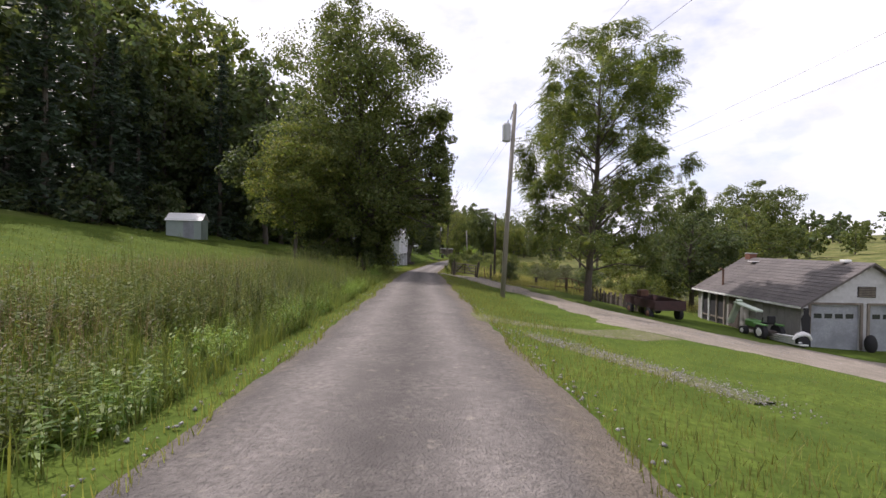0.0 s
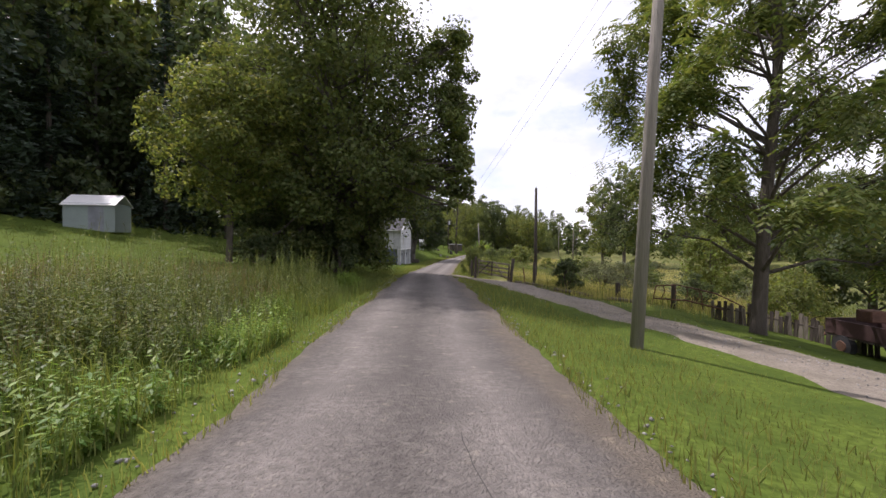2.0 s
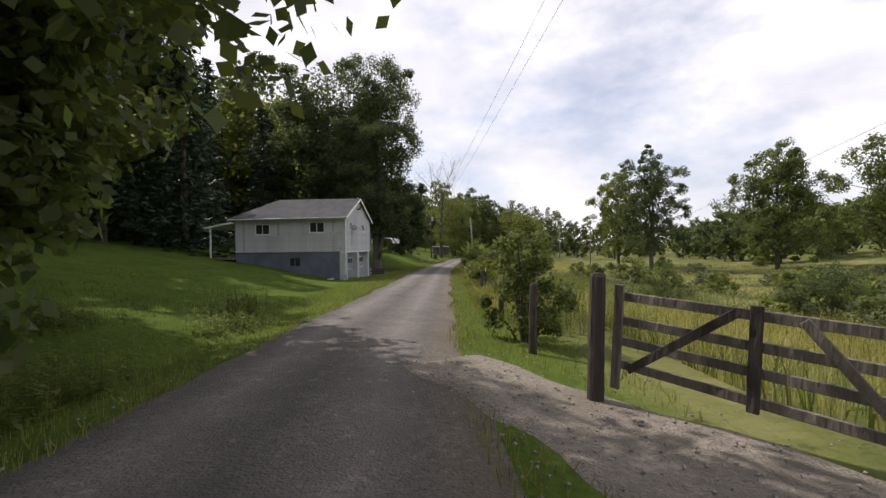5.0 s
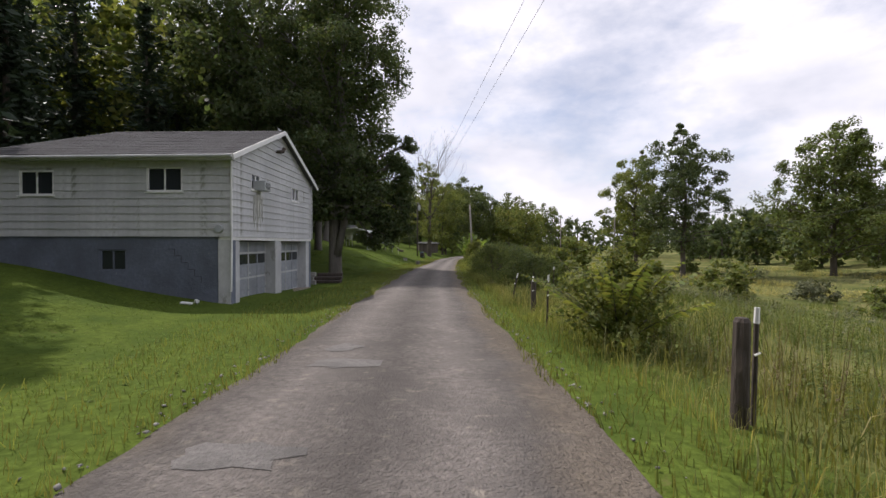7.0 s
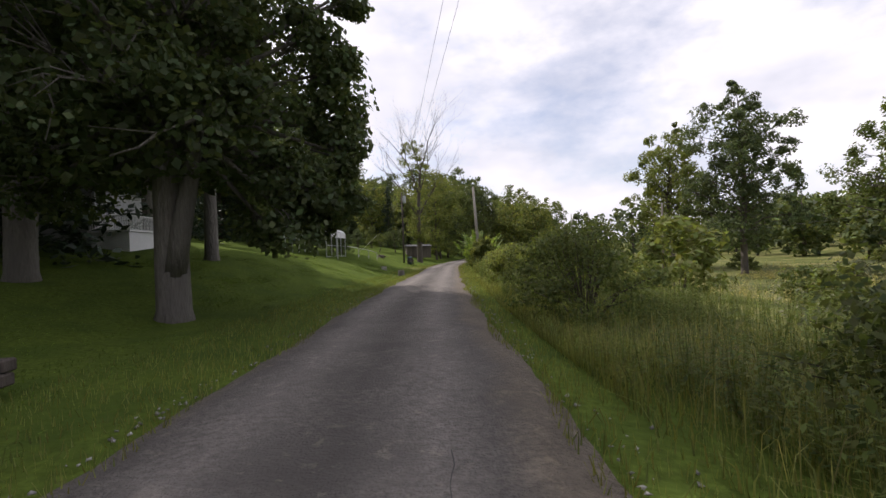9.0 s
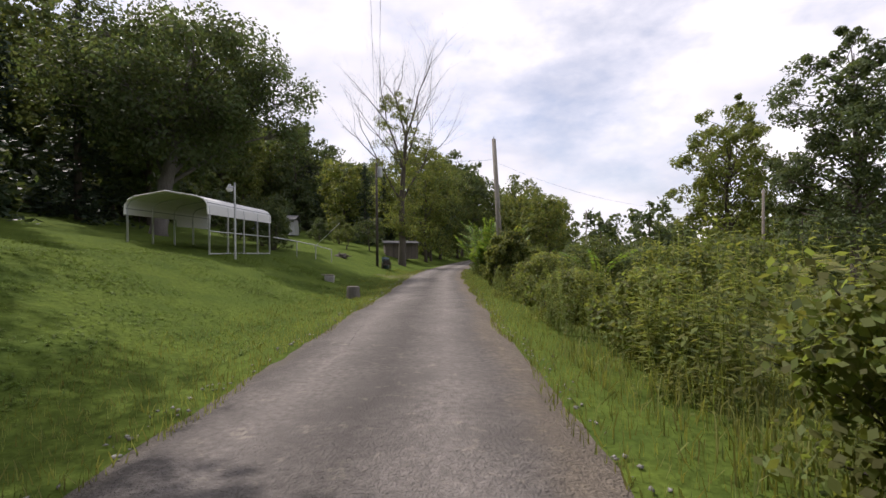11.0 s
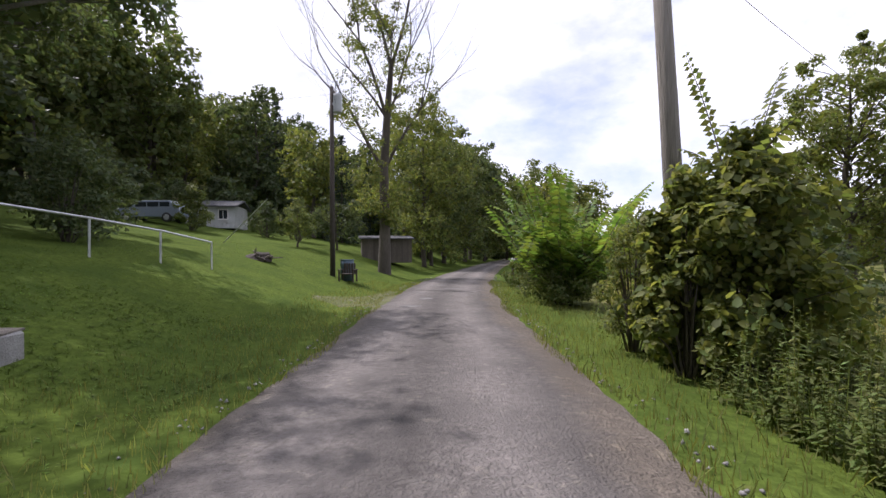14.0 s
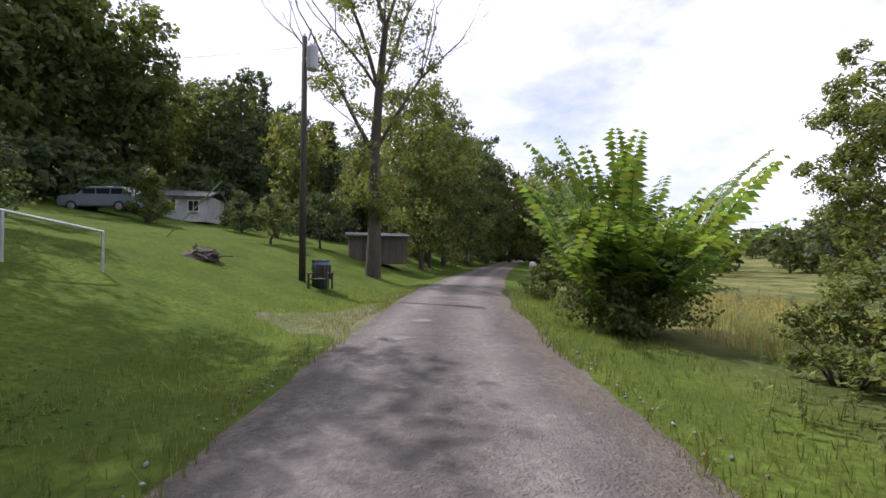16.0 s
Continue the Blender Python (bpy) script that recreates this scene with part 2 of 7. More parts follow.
M_SUMAC = leaf_mat("vivid_compound_leaves", (0.155, 0.235, 0.050), through=0.45)
M_VINE = leaf_mat("vine_leaves", (0.162, 0.190, 0.060), spread=0.45, through=0.56, rough=0.6)
M_GRASS = leaf_mat("grass_blades", (0.122, 0.154, 0.042), spread=0.35, hue=0.025, through=0.35, rough=0.7)
M_VERGE = leaf_mat("verge_grass_blades", (0.180, 0.196, 0.062), spread=0.4, hue=0.03, through=0.4, rough=0.7)
M_DOCK = leaf_mat("rusty_dock_leaves", (0.170, 0.138, 0.075), spread=0.4, hue=0.02, through=0.3)
M_HAY = leaf_mat("ripe_meadow_grass", (0.310, 0.290, 0.120), spread=0.4, hue=0.02, through=0.45)
M_WEED = leaf_mat("weed_leaves", (0.130, 0.160, 0.048), spread=0.4, rough=0.7)
M_OLIVE = leaf_mat("silvery_shrub_leaves", (0.120, 0.132, 0.074), spread=0.35, through=0.25, rough=0.75)
M_POLE = mat("weathered_pole_wood", (0.30, 0.275, 0.24), (0.22, 0.20, 0.17), rough=0.9, scale=3.0, var=0.35, bump=0.5, bump_scale=20.0, stretch=(3, 3, 0.12))
M_POLE_DARK = mat("creosoted_pole_wood", (0.075, 0.062, 0.052), rough=0.9, scale=3.0, var=0.35, bump=0.5, bump_scale=20.0, stretch=(3, 3, 0.12))
M_WIRE = mat("dark_cable", (0.05, 0.05, 0.055), rough=0.6, bump=0)
M_STEEL = mat("galvanised_steel", (0.55, 0.56, 0.57), rough=0.45, metal=0.7, scale=5.0, var=0.15, bump=0.05)
M_TANK = mat("grey_painted_steel", (0.42, 0.44, 0.45), rough=0.45, scale=5.0, var=0.12, bump=0.05)
M_SIDING = mat("chalky_white_siding", (0.53, 0.535, 0.54), (0.40, 0.41, 0.41), rough=0.75, scale=1.2, var=0.18, bump=0.05, stretch=(1, 1, 0.6), wear=(0.29, 0.295, 0.265), wear_at=0.58, piece=0.05)
M_BLOCK = mat("blue_grey_painted_block", (0.145, 0.165, 0.215), (0.11, 0.125, 0.16), rough=0.85, scale=2.0, var=0.2, bump=0.25, wear=(0.38, 0.38, 0.36), wear_at=0.66)
M_SHINGLE = mat("dark_roof_shingle", (0.095, 0.095, 0.10), rough=0.95, scale=3.0, var=0.35, bump=0.4, bump_scale=40.0, wear=(0.16, 0.155, 0.15), wear_at=0.6)
M_WHITE = mat("white_paint", (0.78, 0.78, 0.76), rough=0.5, scale=3.0, var=0.08, bump=0.05)
M_GREYDOOR = mat("grey_door_paint", (0.29, 0.31, 0.335), (0.20, 0.215, 0.23), rough=0.75, scale=2.2, var=0.25, bump=0.1, wear=(0.15, 0.15, 0.145), wear_at=0.64)
M_DARK = mat("dark_interior", (0.02, 0.02, 0.022), rough=0.9, bump=0)
M_RUST = mat("rusty_steel", (0.13, 0.065, 0.04), rough=0.85, scale=6.0, var=0.4, bump=0.2)
M_OLDWOOD = mat("grey_split_wood", (0.20, 0.175, 0.145), (0.13, 0.11, 0.09), rough=0.92, scale=3.0, var=0.35, bump=0.5, bump_scale=18.0, stretch=(1, 1, 0.2))
M_DARKWOOD = mat("dark_post_wood", (0.075, 0.06, 0.05), rough=0.92, scale=3.0, var=0.4, bump=0.5, bump_scale=18.0, stretch=(1, 1, 0.2))


def glass_mat(name, tint=(0.03, 0.035, 0.04)):
    m = bpy.data.materials.new(name)
    m.use_nodes = True
    b = m.node_tree.nodes["Principled BSDF"]
    b.inputs["Base Color"].default_value = (*tint, 1)
    b.inputs["Roughness"].default_value = 0.06
    b.inputs["Specular IOR Level"].default_value = 0.6
    return m


M_GLASS = glass_mat("dark_window_glass")

# ---- building tools ----
def mesh_from(name, verts, faces, material, smooth=False):
    me = bpy.data.meshes.new(name)
    me.from_pydata(verts, [], faces)
    for m in (material if isinstance(material, (list, tuple)) else [material]):
        me.materials.append(m)
    if smooth:
        me.polygons.foreach_set("use_smooth", [True] * len(me.polygons))
    me.update()
    return me


def part(name, bm, material, parent=None, label="", smooth=False):
    """Links a bmesh as one mesh object under a thing or part."""
    me = bpy.data.meshes.new(name)
    bm.to_mesh(me)
    bm.free()
    me.materials.append(material)
    if smooth:
        me.polygons.foreach_set("use_smooth", [True] * len(me.polygons))
    ob = new(name, me)
    if parent:
        ob.parent = parent
    if label:
        tagged(ob, label)
    return ob


def thing(name, x, y, z, rz, label, category, group="", kind=""):
    e = new(name)
    e.matrix_world = pose(x, y, z, 0, 0, rz)
    e.empty_display_size = 0.2
    return tagged(e, label, category, group, kind)


def add_box(bm, c, s, bevel=0.0, m=None):
    """Box of size s round c, edges rounded off by bevel."""
    r = bmesh.ops.create_cube(bm, size=1.0)
    vs = r["verts"]
    mm = Matrix.Translation(c) @ Matrix.Diagonal((*s, 1))
    if m is not None:
        mm = m @ mm
    bmesh.ops.transform(bm, matrix=mm, verts=vs)
    if bevel:
        es = list({e for v in vs for e in v.link_edges})
        bmesh.ops.bevel(bm, geom=es, offset=bevel, segments=1, affect="EDGES")
    return bm


def box(c, s, bevel=0.0, m=None):
    return add_box(bmesh.new(), c, s, bevel, m)


def add_tube(bm, pts, radii, sides=8, cap=True):
    """A tapered round bar along points."""
    rings = []
    pts = [Vector(p) for p in pts]
    if not isinstance(radii, (list, tuple)):
        radii = [radii] * len(pts)
    for i, p in enumerate(pts):
        d = (pts[min(i + 1, len(pts) - 1)] - pts[max(i - 1, 0)]).normalized()
        a = d.cross(Vector((0, 0, 1)) if abs(d.z) < 0.9 else Vector((1, 0, 0))).normalized()
        b = d.cross(a)
        rings.append([bm.verts.new(p + (a * math.cos(k * math.tau / sides) + b * math.sin(k * math.tau / sides)) * radii[i]) for k in range(sides)])
    for r0, r1 in zip(rings, rings[1:]):
        for k in range(sides):
            bm.faces.new((r0[k], r0[(k + 1) % sides], r1[(k + 1) % sides], r1[k]))
    if cap:
        bm.faces.new(rings[0][::-1])
        bm.faces.new(rings[-1])
    return bm


def tube(pts, radii, sides=8):
    return add_tube(bmesh.new(), pts, radii, sides)


def poly_prism(bm, outline, depth, m=Matrix.Identity(4)):
    """A flat outline (in the local xz plane) given a depth along y."""
    a = [bm.verts.new(m @ Vector((x, 0, z))) for x, z in outline]
    b = [bm.verts.new(m @ Vector((x, depth, z))) for x, z in outline]
    bm.faces.new(a)
    bm.faces.new(b[::-1])
    for i in range(len(a)):
        j = (i + 1) % len(a)
        bm.faces.new((a[j], a[i], b[i], b[j]))
    bmesh.ops.recalc_face_normals(bm, faces=bm.faces)
    return bm


# ---- the lie of the land ----
ROAD_Y = [-140, -60, -20, 0, 20, 27.5, 32, 39.7, 44.5, 52.7, 60, 65.3, 76.4, 82.8, 86.6, 91.9, 96, 102, 106, 118, 125, 132.7, 138.4, 143, 151, 160, 171, 186, 210, 260, 700]
ROAD_X = [27.0, 16.0, 10.6, 7.7, 4.9, 3.85, 3.2, 2.1, 1.45, 0.4, -0.7, -1.35, -1.95, -2.25, -2.5, -2.73, -2.87, -3.07, -3.16, -3.18, -3.05, -2.95, -2.9, -2.75, -1.95, -0.5, 1.5, 4.6, 10.0, 22.0, 60.0]
LEVEL_Y = [-140, 0, 20, 27, 32, 40, 44.5, 53, 60, 65, 76, 83, 92, 102, 118, 125, 132, 150, 700]
LEVEL_Z = [7.0, 2.5, 1.92, 1.66, 1.47, 1.20, 1.10, 0.88, 0.62, 0.42, 0.15, 0.0, -0.2, -0.34, -0.55, -0.7, -0.82, -0.85, -0.85]
_ys = np.arange(-140, 700.5, 0.5)


def _smooth(ky, kv, n):
    v = np.interp(_ys, ky, kv)
    w = np.hanning(n + 2)[1:-1]
    p = np.pad(v, n // 2, mode="edge")
    return np.convolve(p, w / w.sum(), mode="valid")[: len(_ys)]


_xs, _zs = _smooth(ROAD_Y, ROAD_X, 21), _smooth(LEVEL_Y, LEVEL_Z, 25)


def road_x(y):
    return np.interp(y, _ys, _xs)


def road_z(y):
    return np.interp(y, _ys, _zs)


def _ease(v, a, b):
    t = np.clip((v - a) / (b - a), 0, 1)
    return t * t * (3 - 2 * t)


def lie(x, y):
    """Ground height at a place; works on arrays too."""
    x, y = np.asarray(x, float), np.asarray(y, float)
    u, z = x - road_x(y), road_z(y)
    a = np.maximum(-u, 0)
    field = np.interp(a, [0, 1.9, 3.0, 4.5, 10, 23, 32, 45, 120, 200, 900], [0, 0, -0.12, 0.15, 1.0, 2.95, 4.4, 8.5, 38, 55, 70])
    lawn = np.interp(a, [0, 1.9, 5.6, 8, 13, 20, 32, 45, 120, 200, 900], [0, 0, -0.08, 0.3, 1.25, 2.6, 5.4, 9.5, 40, 58, 70])
    bank = np.interp(a, [0, 2.1, 3.0, 4.0, 5.3, 9, 12, 20, 35, 48, 120, 200, 900], [0, -0.02, -0.12, 0.05, 0.40, 1.6, 2.1, 3.3, 6.0, 10, 40, 58, 70])
    k1, k2 = _ease(y, 66, 84), _ease(y, 102, 118)
    left = field * (1 - k1) + lawn * k1 * (1 - k2) + bank * k2 * k1
    b = np.maximum(u, 0)
    yard = np.interp(b, [0, 1.9, 4, 9, 13, 19, 40, 70, 130, 260, 420, 900], [0, 0, -0.30, -0.8, -1.5, -2.35, -3.2, -1.5, 7, 20, 34, 46])
    hollow = np.interp(b, [0, 1.9, 3, 7, 12, 20, 35, 70, 130, 260, 420, 900], [0, 0, -0.12, -0.32, -0.9, -1.9, -3.0, -2.6, 3.5, 16, 30, 44])
    k3 = _ease(y, 44, 60)
    right = yard * (1 - k3) + hollow * k3
    fade = 1 - _ease(np.abs(y - 80), 300, 520)
    wob = 0.06 * np.sin(x * 0.9 + 1.3 * np.sin(y * 0.31)) * np.sin(y * 0.7 + x * 0.21) * _ease(np.abs(u), 2.2, 6)
    return z + np.where(u < 0, left, right) * fade + wob


def at_ground(x, y):
    return float(lie(x, y))

# ---- ground, road and lane ----
def sheet(name, us, ys, height, material):
    """A ground sheet laid along the road; us are distances across it."""
    us, ys = np.asarray(us, float), np.asarray(ys, float)
    U, Y = np.meshgrid(us, ys)
    X = road_x(Y) + U
    Z = height(X, Y, U)
    n, m = U.shape
    idx = np.arange(n * m).reshape(n, m)
    f = np.stack([idx[:-1, :-1], idx[:-1, 1:], idx[1:, 1:], idx[1:, :-1]], -1).reshape(-1, 4)
    return new(name, mesh_from(name, np.stack([X, Y, Z], -1).reshape(-1, 3).tolist(), f.tolist(), material, True))


us = sorted(set(list(-np.geomspace(30, 900, 26)) + list(np.arange(-30, -4, 0.8)) + list(np.arange(-4, 4.01, 0.25)) + list(np.arange(4.4, 30, 0.8)) + list(np.geomspace(30, 900, 26))))
ys = list(np.arange(-140, 0, 8)) + list(np.arange(0, 165, 0.7)) + list(np.geomspace(165, 700, 40))
ground = tagged(sheet("ground", us, ys, lambda X, Y, U: lie(X, Y) - 0.06 * (1 - _ease(np.abs(U), 1.55, 2.1)), M_GROUND), "rolling green meadow and lawn soil", "ground", kind="structure")


gx = np.zeros(len(ground.data.vertices) * 3, np.float32)
ground.data.vertices.foreach_get("co", gx)
gx = gx.reshape(-1, 3)
gu = gx[:, 0] - road_x(gx[:, 1])
unmown = np.where(gu > 0, _ease(gu, 3.0, 5.0) * np.maximum(_ease(gx[:, 1], 50, 58), _ease(gu, 22, 30)), _ease(-gu, 26, 34)).astype(np.float32)
ground.data.attributes.new("unmown", "FLOAT", "POINT").data.foreach_set("value", unmown)


def edge_wob(y, s):
    return 0.06 * np.sin(y * 0.7 + s) + 0.035 * np.sin(y * 2.9 + 2 * s) + 0.04 * np.sin(y * 7.3 + s)


def ribbon(name, ys, left, right, lift, material, cols=9, crown=0.03):
    ys = np.asarray(ys, float)
    T = np.linspace(0, 1, cols)
    U = left(ys)[:, None] * (1 - T) + right(ys)[:, None] * T
    Y = np.repeat(ys[:, None], cols, 1)
    X = road_x(Y) + U
    Z = lie(X, Y) + lift + crown * (1 - (2 * T - 1) ** 2)[None, :]
    Z[:, 0] -= lift + 0.04
    Z[:, -1] -= lift + 0.04
    idx = np.arange(U.size).reshape(U.shape)
    f = np.stack([idx[:-1, :-1], idx[:-1, 1:], idx[1:, 1:], idx[1:, :-1]], -1).reshape(-1, 4)
    me = mesh_from(name, np.stack([X, Y, Z], -1).reshape(-1, 3).tolist(), f.tolist(), material, True)
    me.attributes.new("across", "FLOAT", "POINT").data.foreach_set("value", np.repeat(T[None, :], len(ys), 0).ravel().astype(np.float32))
    return new(name, me)


road = tagged(ribbon("road", np.concatenate([np.arange(-138, 0, 3.0), np.arange(0, 200, 0.4), np.arange(200, 300, 5.0)]),
                     lambda y: -1.9 + edge_wob(y, 0.3), lambda y: 1.9 + edge_wob(y, 2.1), 0.012, M_ROAD, 11),
              "narrow worn grey asphalt country road", "road", kind="structure")

# ---- plants ----
def leaf_quads(rng, centres, size, flat=0.85, fold=0.25, ratio=0.5, droop=0.0):
    """Folded four-cornered leaves round the given centres; sizes vary."""
    n = len(centres)
    d = rng.normal(size=(n, 3))
    d[:, 2] = d[:, 2] * flat - droop
    d /= np.linalg.norm(d, axis=1)[:, None]
    up = rng.normal(size=(n, 3)) * 0.9 + np.array([0, 0, 1.0])
    side = np.cross(d, up)
    side /= np.linalg.norm(side, axis=1)[:, None] + 1e-9
    nor = np.cross(side, d)
    s = (size * rng.uniform(0.6, 1.35, n))[:, None]
    base, tip = centres - d * s * 0.5, centres + d * s * 0.5
    lf = centres + side * s * ratio * 0.5 - nor * s * fold * 0.3
    rt = centres - side * s * ratio * 0.5 - nor * s * fold * 0.3
    v = np.stack([base, lf, tip, rt], 1).reshape(-1, 3)
    f = np.arange(4 * n).reshape(n, 4)
    return v, f


def big_mesh(name, v, f, material):
    """Fast mesh of quads from arrays."""
    me = bpy.data.meshes.new(name)
    v, f = np.asarray(v, np.float32), np.asarray(f, np.int32)
    k = f.shape[1]
    me.vertices.add(len(v))
    me.vertices.foreach_set("co", v.ravel())
    me.loops.add(f.size)
    me.loops.foreach_set("vertex_index", f.ravel())
    me.polygons.add(len(f))
    me.polygons.foreach_set("loop_start", np.arange(0, f.size, k, dtype=np.int32))
    me.update(calc_edges=True)
    me.materials.append(material)
    return me


def facing_leaves(rng, centres, normals, size, ratio=0.5, droop=0.2, loose=0.75, ovate=False):
    """Leaves that lie roughly across the given normals, like a real spray; ovate ones have a folded midrib."""
    n = len(centres)
    nor = normals + rng.normal(size=(n, 3)) * loose
    nor /= np.linalg.norm(nor, axis=1)[:, None] + 1e-9
    d = rng.normal(size=(n, 3)) + np.array([0, 0, -droop])
    d -= nor * np.sum(d * nor, axis=1)[:, None]
    d /= np.linalg.norm(d, axis=1)[:, None] + 1e-9
    side = np.cross(nor, d)
    s = (size * rng.uniform(0.6, 1.35, n))[:, None]
    base, tip = centres - d * s * 0.5, centres + d * s * 0.5 - nor * s * 0.08
    if not ovate:
        mid = centres - nor * s * 0.06
        return np.stack([base, mid + side * s * ratio * 0.5, tip, mid - side * s * ratio * 0.5], 1).reshape(-1, 3), np.arange(4 * n).reshape(n, 4)
    up = nor * s * 0.07
    l1, l2 = centres - d * s * 0.26 + side * s * ratio * 0.5 + up, centres + d * s * 0.12 + side * s * ratio * 0.42 + up
    r1, r2 = centres - d * s * 0.26 - side * s * ratio * 0.5 + up, centres + d * s * 0.12 - side * s * ratio * 0.42 + up
    v = np.stack([base, l1, l2, tip, r2, r1], 1).reshape(-1, 3)
    k = np.arange(n)[:, None] * 6
    return v, np.concatenate([k + np.array([[0, 1, 2, 3]]), k + np.array([[0, 3, 4, 5]])])


def clump_points(rng, c, out, n, rr, flat):
    """Points and normals of one leafy spray, mostly on its outer shell."""
    q = rng.normal(size=(n, 3))
    q /= np.linalg.norm(q, axis=1)[:, None]
    p = q * (rng.uniform(0.12, 1.0, n) ** 0.45)[:, None] * np.array([rr, rr, rr * flat])
    nor = q * 0.75 + np.array(out) * 0.35 + np.array([0, 0, 0.55])
    return np.array(c) + p, nor


def tree(name, x, y, height, radius, base, trunk_r, leaves, leaf, seed, label, material=None, bark=None, lobes=26, sub=7, lean=(0, 0), group="", lobe_r=0.36, low=0.35, extra=(), ratio=0.55, droop=0.3, flat=0.8, compound=0, top=2.4, twigs=True, ragged=0.22, fill=0.12):
    """Broadleaf tree: tapered trunk, limbs to every lobe of the crown, twigs to every spray, single leaves on the sprays with gaps between."""
    rng = np.random.default_rng(seed)
    material, bark = material or M_LEAF, bark or M_BARK
    gz = at_ground(x, y)
    t = thing(name, x, y, gz, 0, label, "tree", group)
    ch = height - base
    axis = lambda z: np.array([lean[0], lean[1], 0.0]) * (z / height)
    heart = Vector((lean[0], lean[1], height * 0.86))
    bm = bmesh.new()
    tp = [Vector((0, 0, -0.4)), Vector((0.02, 0, 0.25)), Vector((lean[0] * 0.15 + 0.1 * rng.normal(), lean[1] * 0.15, height * 0.2)), Vector((lean[0] * 0.4 + 0.02 * height * rng.normal(), lean[1] * 0.4, height * 0.45)), Vector((lean[0] * 0.75, lean[1] * 0.75, height * 0.68)), heart]
    add_tube(bm, tp, [trunk_r * 1.5, trunk_r * 1.08, trunk_r * 0.9, trunk_r * 0.66, trunk_r * 0.36, trunk_r * 0.1], 9)
    cs = []
    for i in range(lobes):
        zz = -1 + 2 * (i + rng.uniform(0.1, 0.9)) / lobes
        zz = zz * 0.97 if top > 3 else 2 * math.sin(math.asin(zz) / 3)
        a = i * 2.39996 + rng.normal() * 0.6
        w = math.sqrt(max(0.03, 1 - max(0.0, zz) ** top)) * (1.0 if zz > -0.2 else 1 - low * (-0.2 - zz) / 0.8)
        lr = radius * lobe_r * rng.uniform(0.7, 1.3) * (0.6 + 0.4 * w)
        rr = max(0.0, radius * w * rng.uniform(1 - 2 * ragged, 1 + 0.4 * ragged) - lr * 0.8)
        c = np.array([math.cos(a) * rr, math.sin(a) * rr, base + lr * flat + (ch - 2 * lr * flat) * (0.5 + 0.5 * zz)])
        cs.append((c + axis(c[2]), lr))
    for p in extra:
        cs.append((np.array(p[:3], float) - np.array([x, y, gz]), p[3] if len(p) > 3 else radius * lobe_r * 0.5))
    per = leaves * (1 - fill) / (len(cs) * sub)
    P, N = [], []
    for c, lr in cs:
        cv = Vector(c)
        k = max(0.24 if base > 1 else 0.12, min(0.9, (cv.z - 0.6 * math.hypot(cv.x, cv.y)) / (height * 0.86)))
        s0 = Vector((lean[0] * k, lean[1] * k, height * 0.86 * k))
        mid = s0.lerp(cv, 0.5) + Vector((rng.normal() * 0.25, rng.normal() * 0.25, 0.1 * (cv - s0).length))
        r0 = trunk_r * 0.36 * (1 - 0.55 * k)
        add_tube(bm, [s0, mid, cv], [r0, r0 * 0.62, r0 * 0.26], 5, False)
        out = np.array([c[0] - lean[0] * c[2] / height, c[1] - lean[1] * c[2] / height, 0.0])
        out = out / (np.linalg.norm(out) + 1e-6)
        n_sub = max(2, int(round(sub * rng.uniform(0.7, 1.3))))
        for j in range(n_sub):
            q = rng.normal(size=3) + out * 0.55 + np.array([0, 0, 0.3])
            q /= np.linalg.norm(q)
            e = c + q * np.array([lr, lr, lr * flat]) * rng.uniform(0.5, 0.95)
            if twigs:
                add_tube(bm, [cv.lerp(s0, 0.15), cv.lerp(Vector(e), 0.55) + Vector((0, 0, 0.05 * lr)), Vector(e)], [r0 * 0.24, r0 * 0.15, r0 * 0.05], 3, False)
            p, nn = clump_points(rng, e, q, max(3, int(per * min(1.0, (lr / (radius * lobe_r * 0.5)) ** 2) * sub / n_sub * rng.uniform(0.6, 1.4))), lr * rng.uniform(0.38, 0.62), flat)
            P.append(p)
            N.append(nn)
    part("trunk", bm, bark, t, smooth=True)
    P, N = np.concatenate(P), np.concatenate(N)
    if compound:  # each leaf is a drooping stalk with leaflets in two rows
        m = len(P) // compound
        i = rng.choice(len(P), m, replace=False)
        ax = N[i] * np.array([1, 1, 0.2]) + rng.normal(size=(m, 3)) * 0.5 - np.array([0, 0, droop])
        ax /= np.linalg.norm(ax, axis=1)[:, None]
        wide = np.cross(ax, np.array([0, 0, 1.0]))
        wide /= np.linalg.norm(wide, axis=1)[:, None] + 1e-9
        nor = np.cross(wide, ax)
        V = []
        for j in range(compound):
            sg, u = (-1 if j % 2 else 1), (j // 2 + 0.6) / (compound / 2)
            o = P[i] + ax * leaf * 2.6 * (u - 0.3) - np.array([0, 0, 1.0]) * (leaf * 0.9 * u * u)
            d = wide * sg + ax * 0.45 + rng.normal(0, 0.12, (m, 3)) - np.array([0, 0, 0.35])
            d /= np.linalg.norm(d, axis=1)[:, None]
            L = leaf * (1.1 - 0.35 * abs(u - 0.45)) * rng.uniform(0.8, 1.2, (m, 1))
            w = ax * L * ratio * 0.5
            V.append(np.stack([o, o + d * L * 0.45 + w, o + d * L, o + d * L * 0.45 - w], 1).reshape(-1, 3))
        v = np.concatenate(V)
        f = np.arange(len(v)).reshape(-1, 4)
    else:
        v, f = facing_leaves(rng, P, N, leaf, ratio, droop)
    n_in = int(leaves * fill / 1.6)
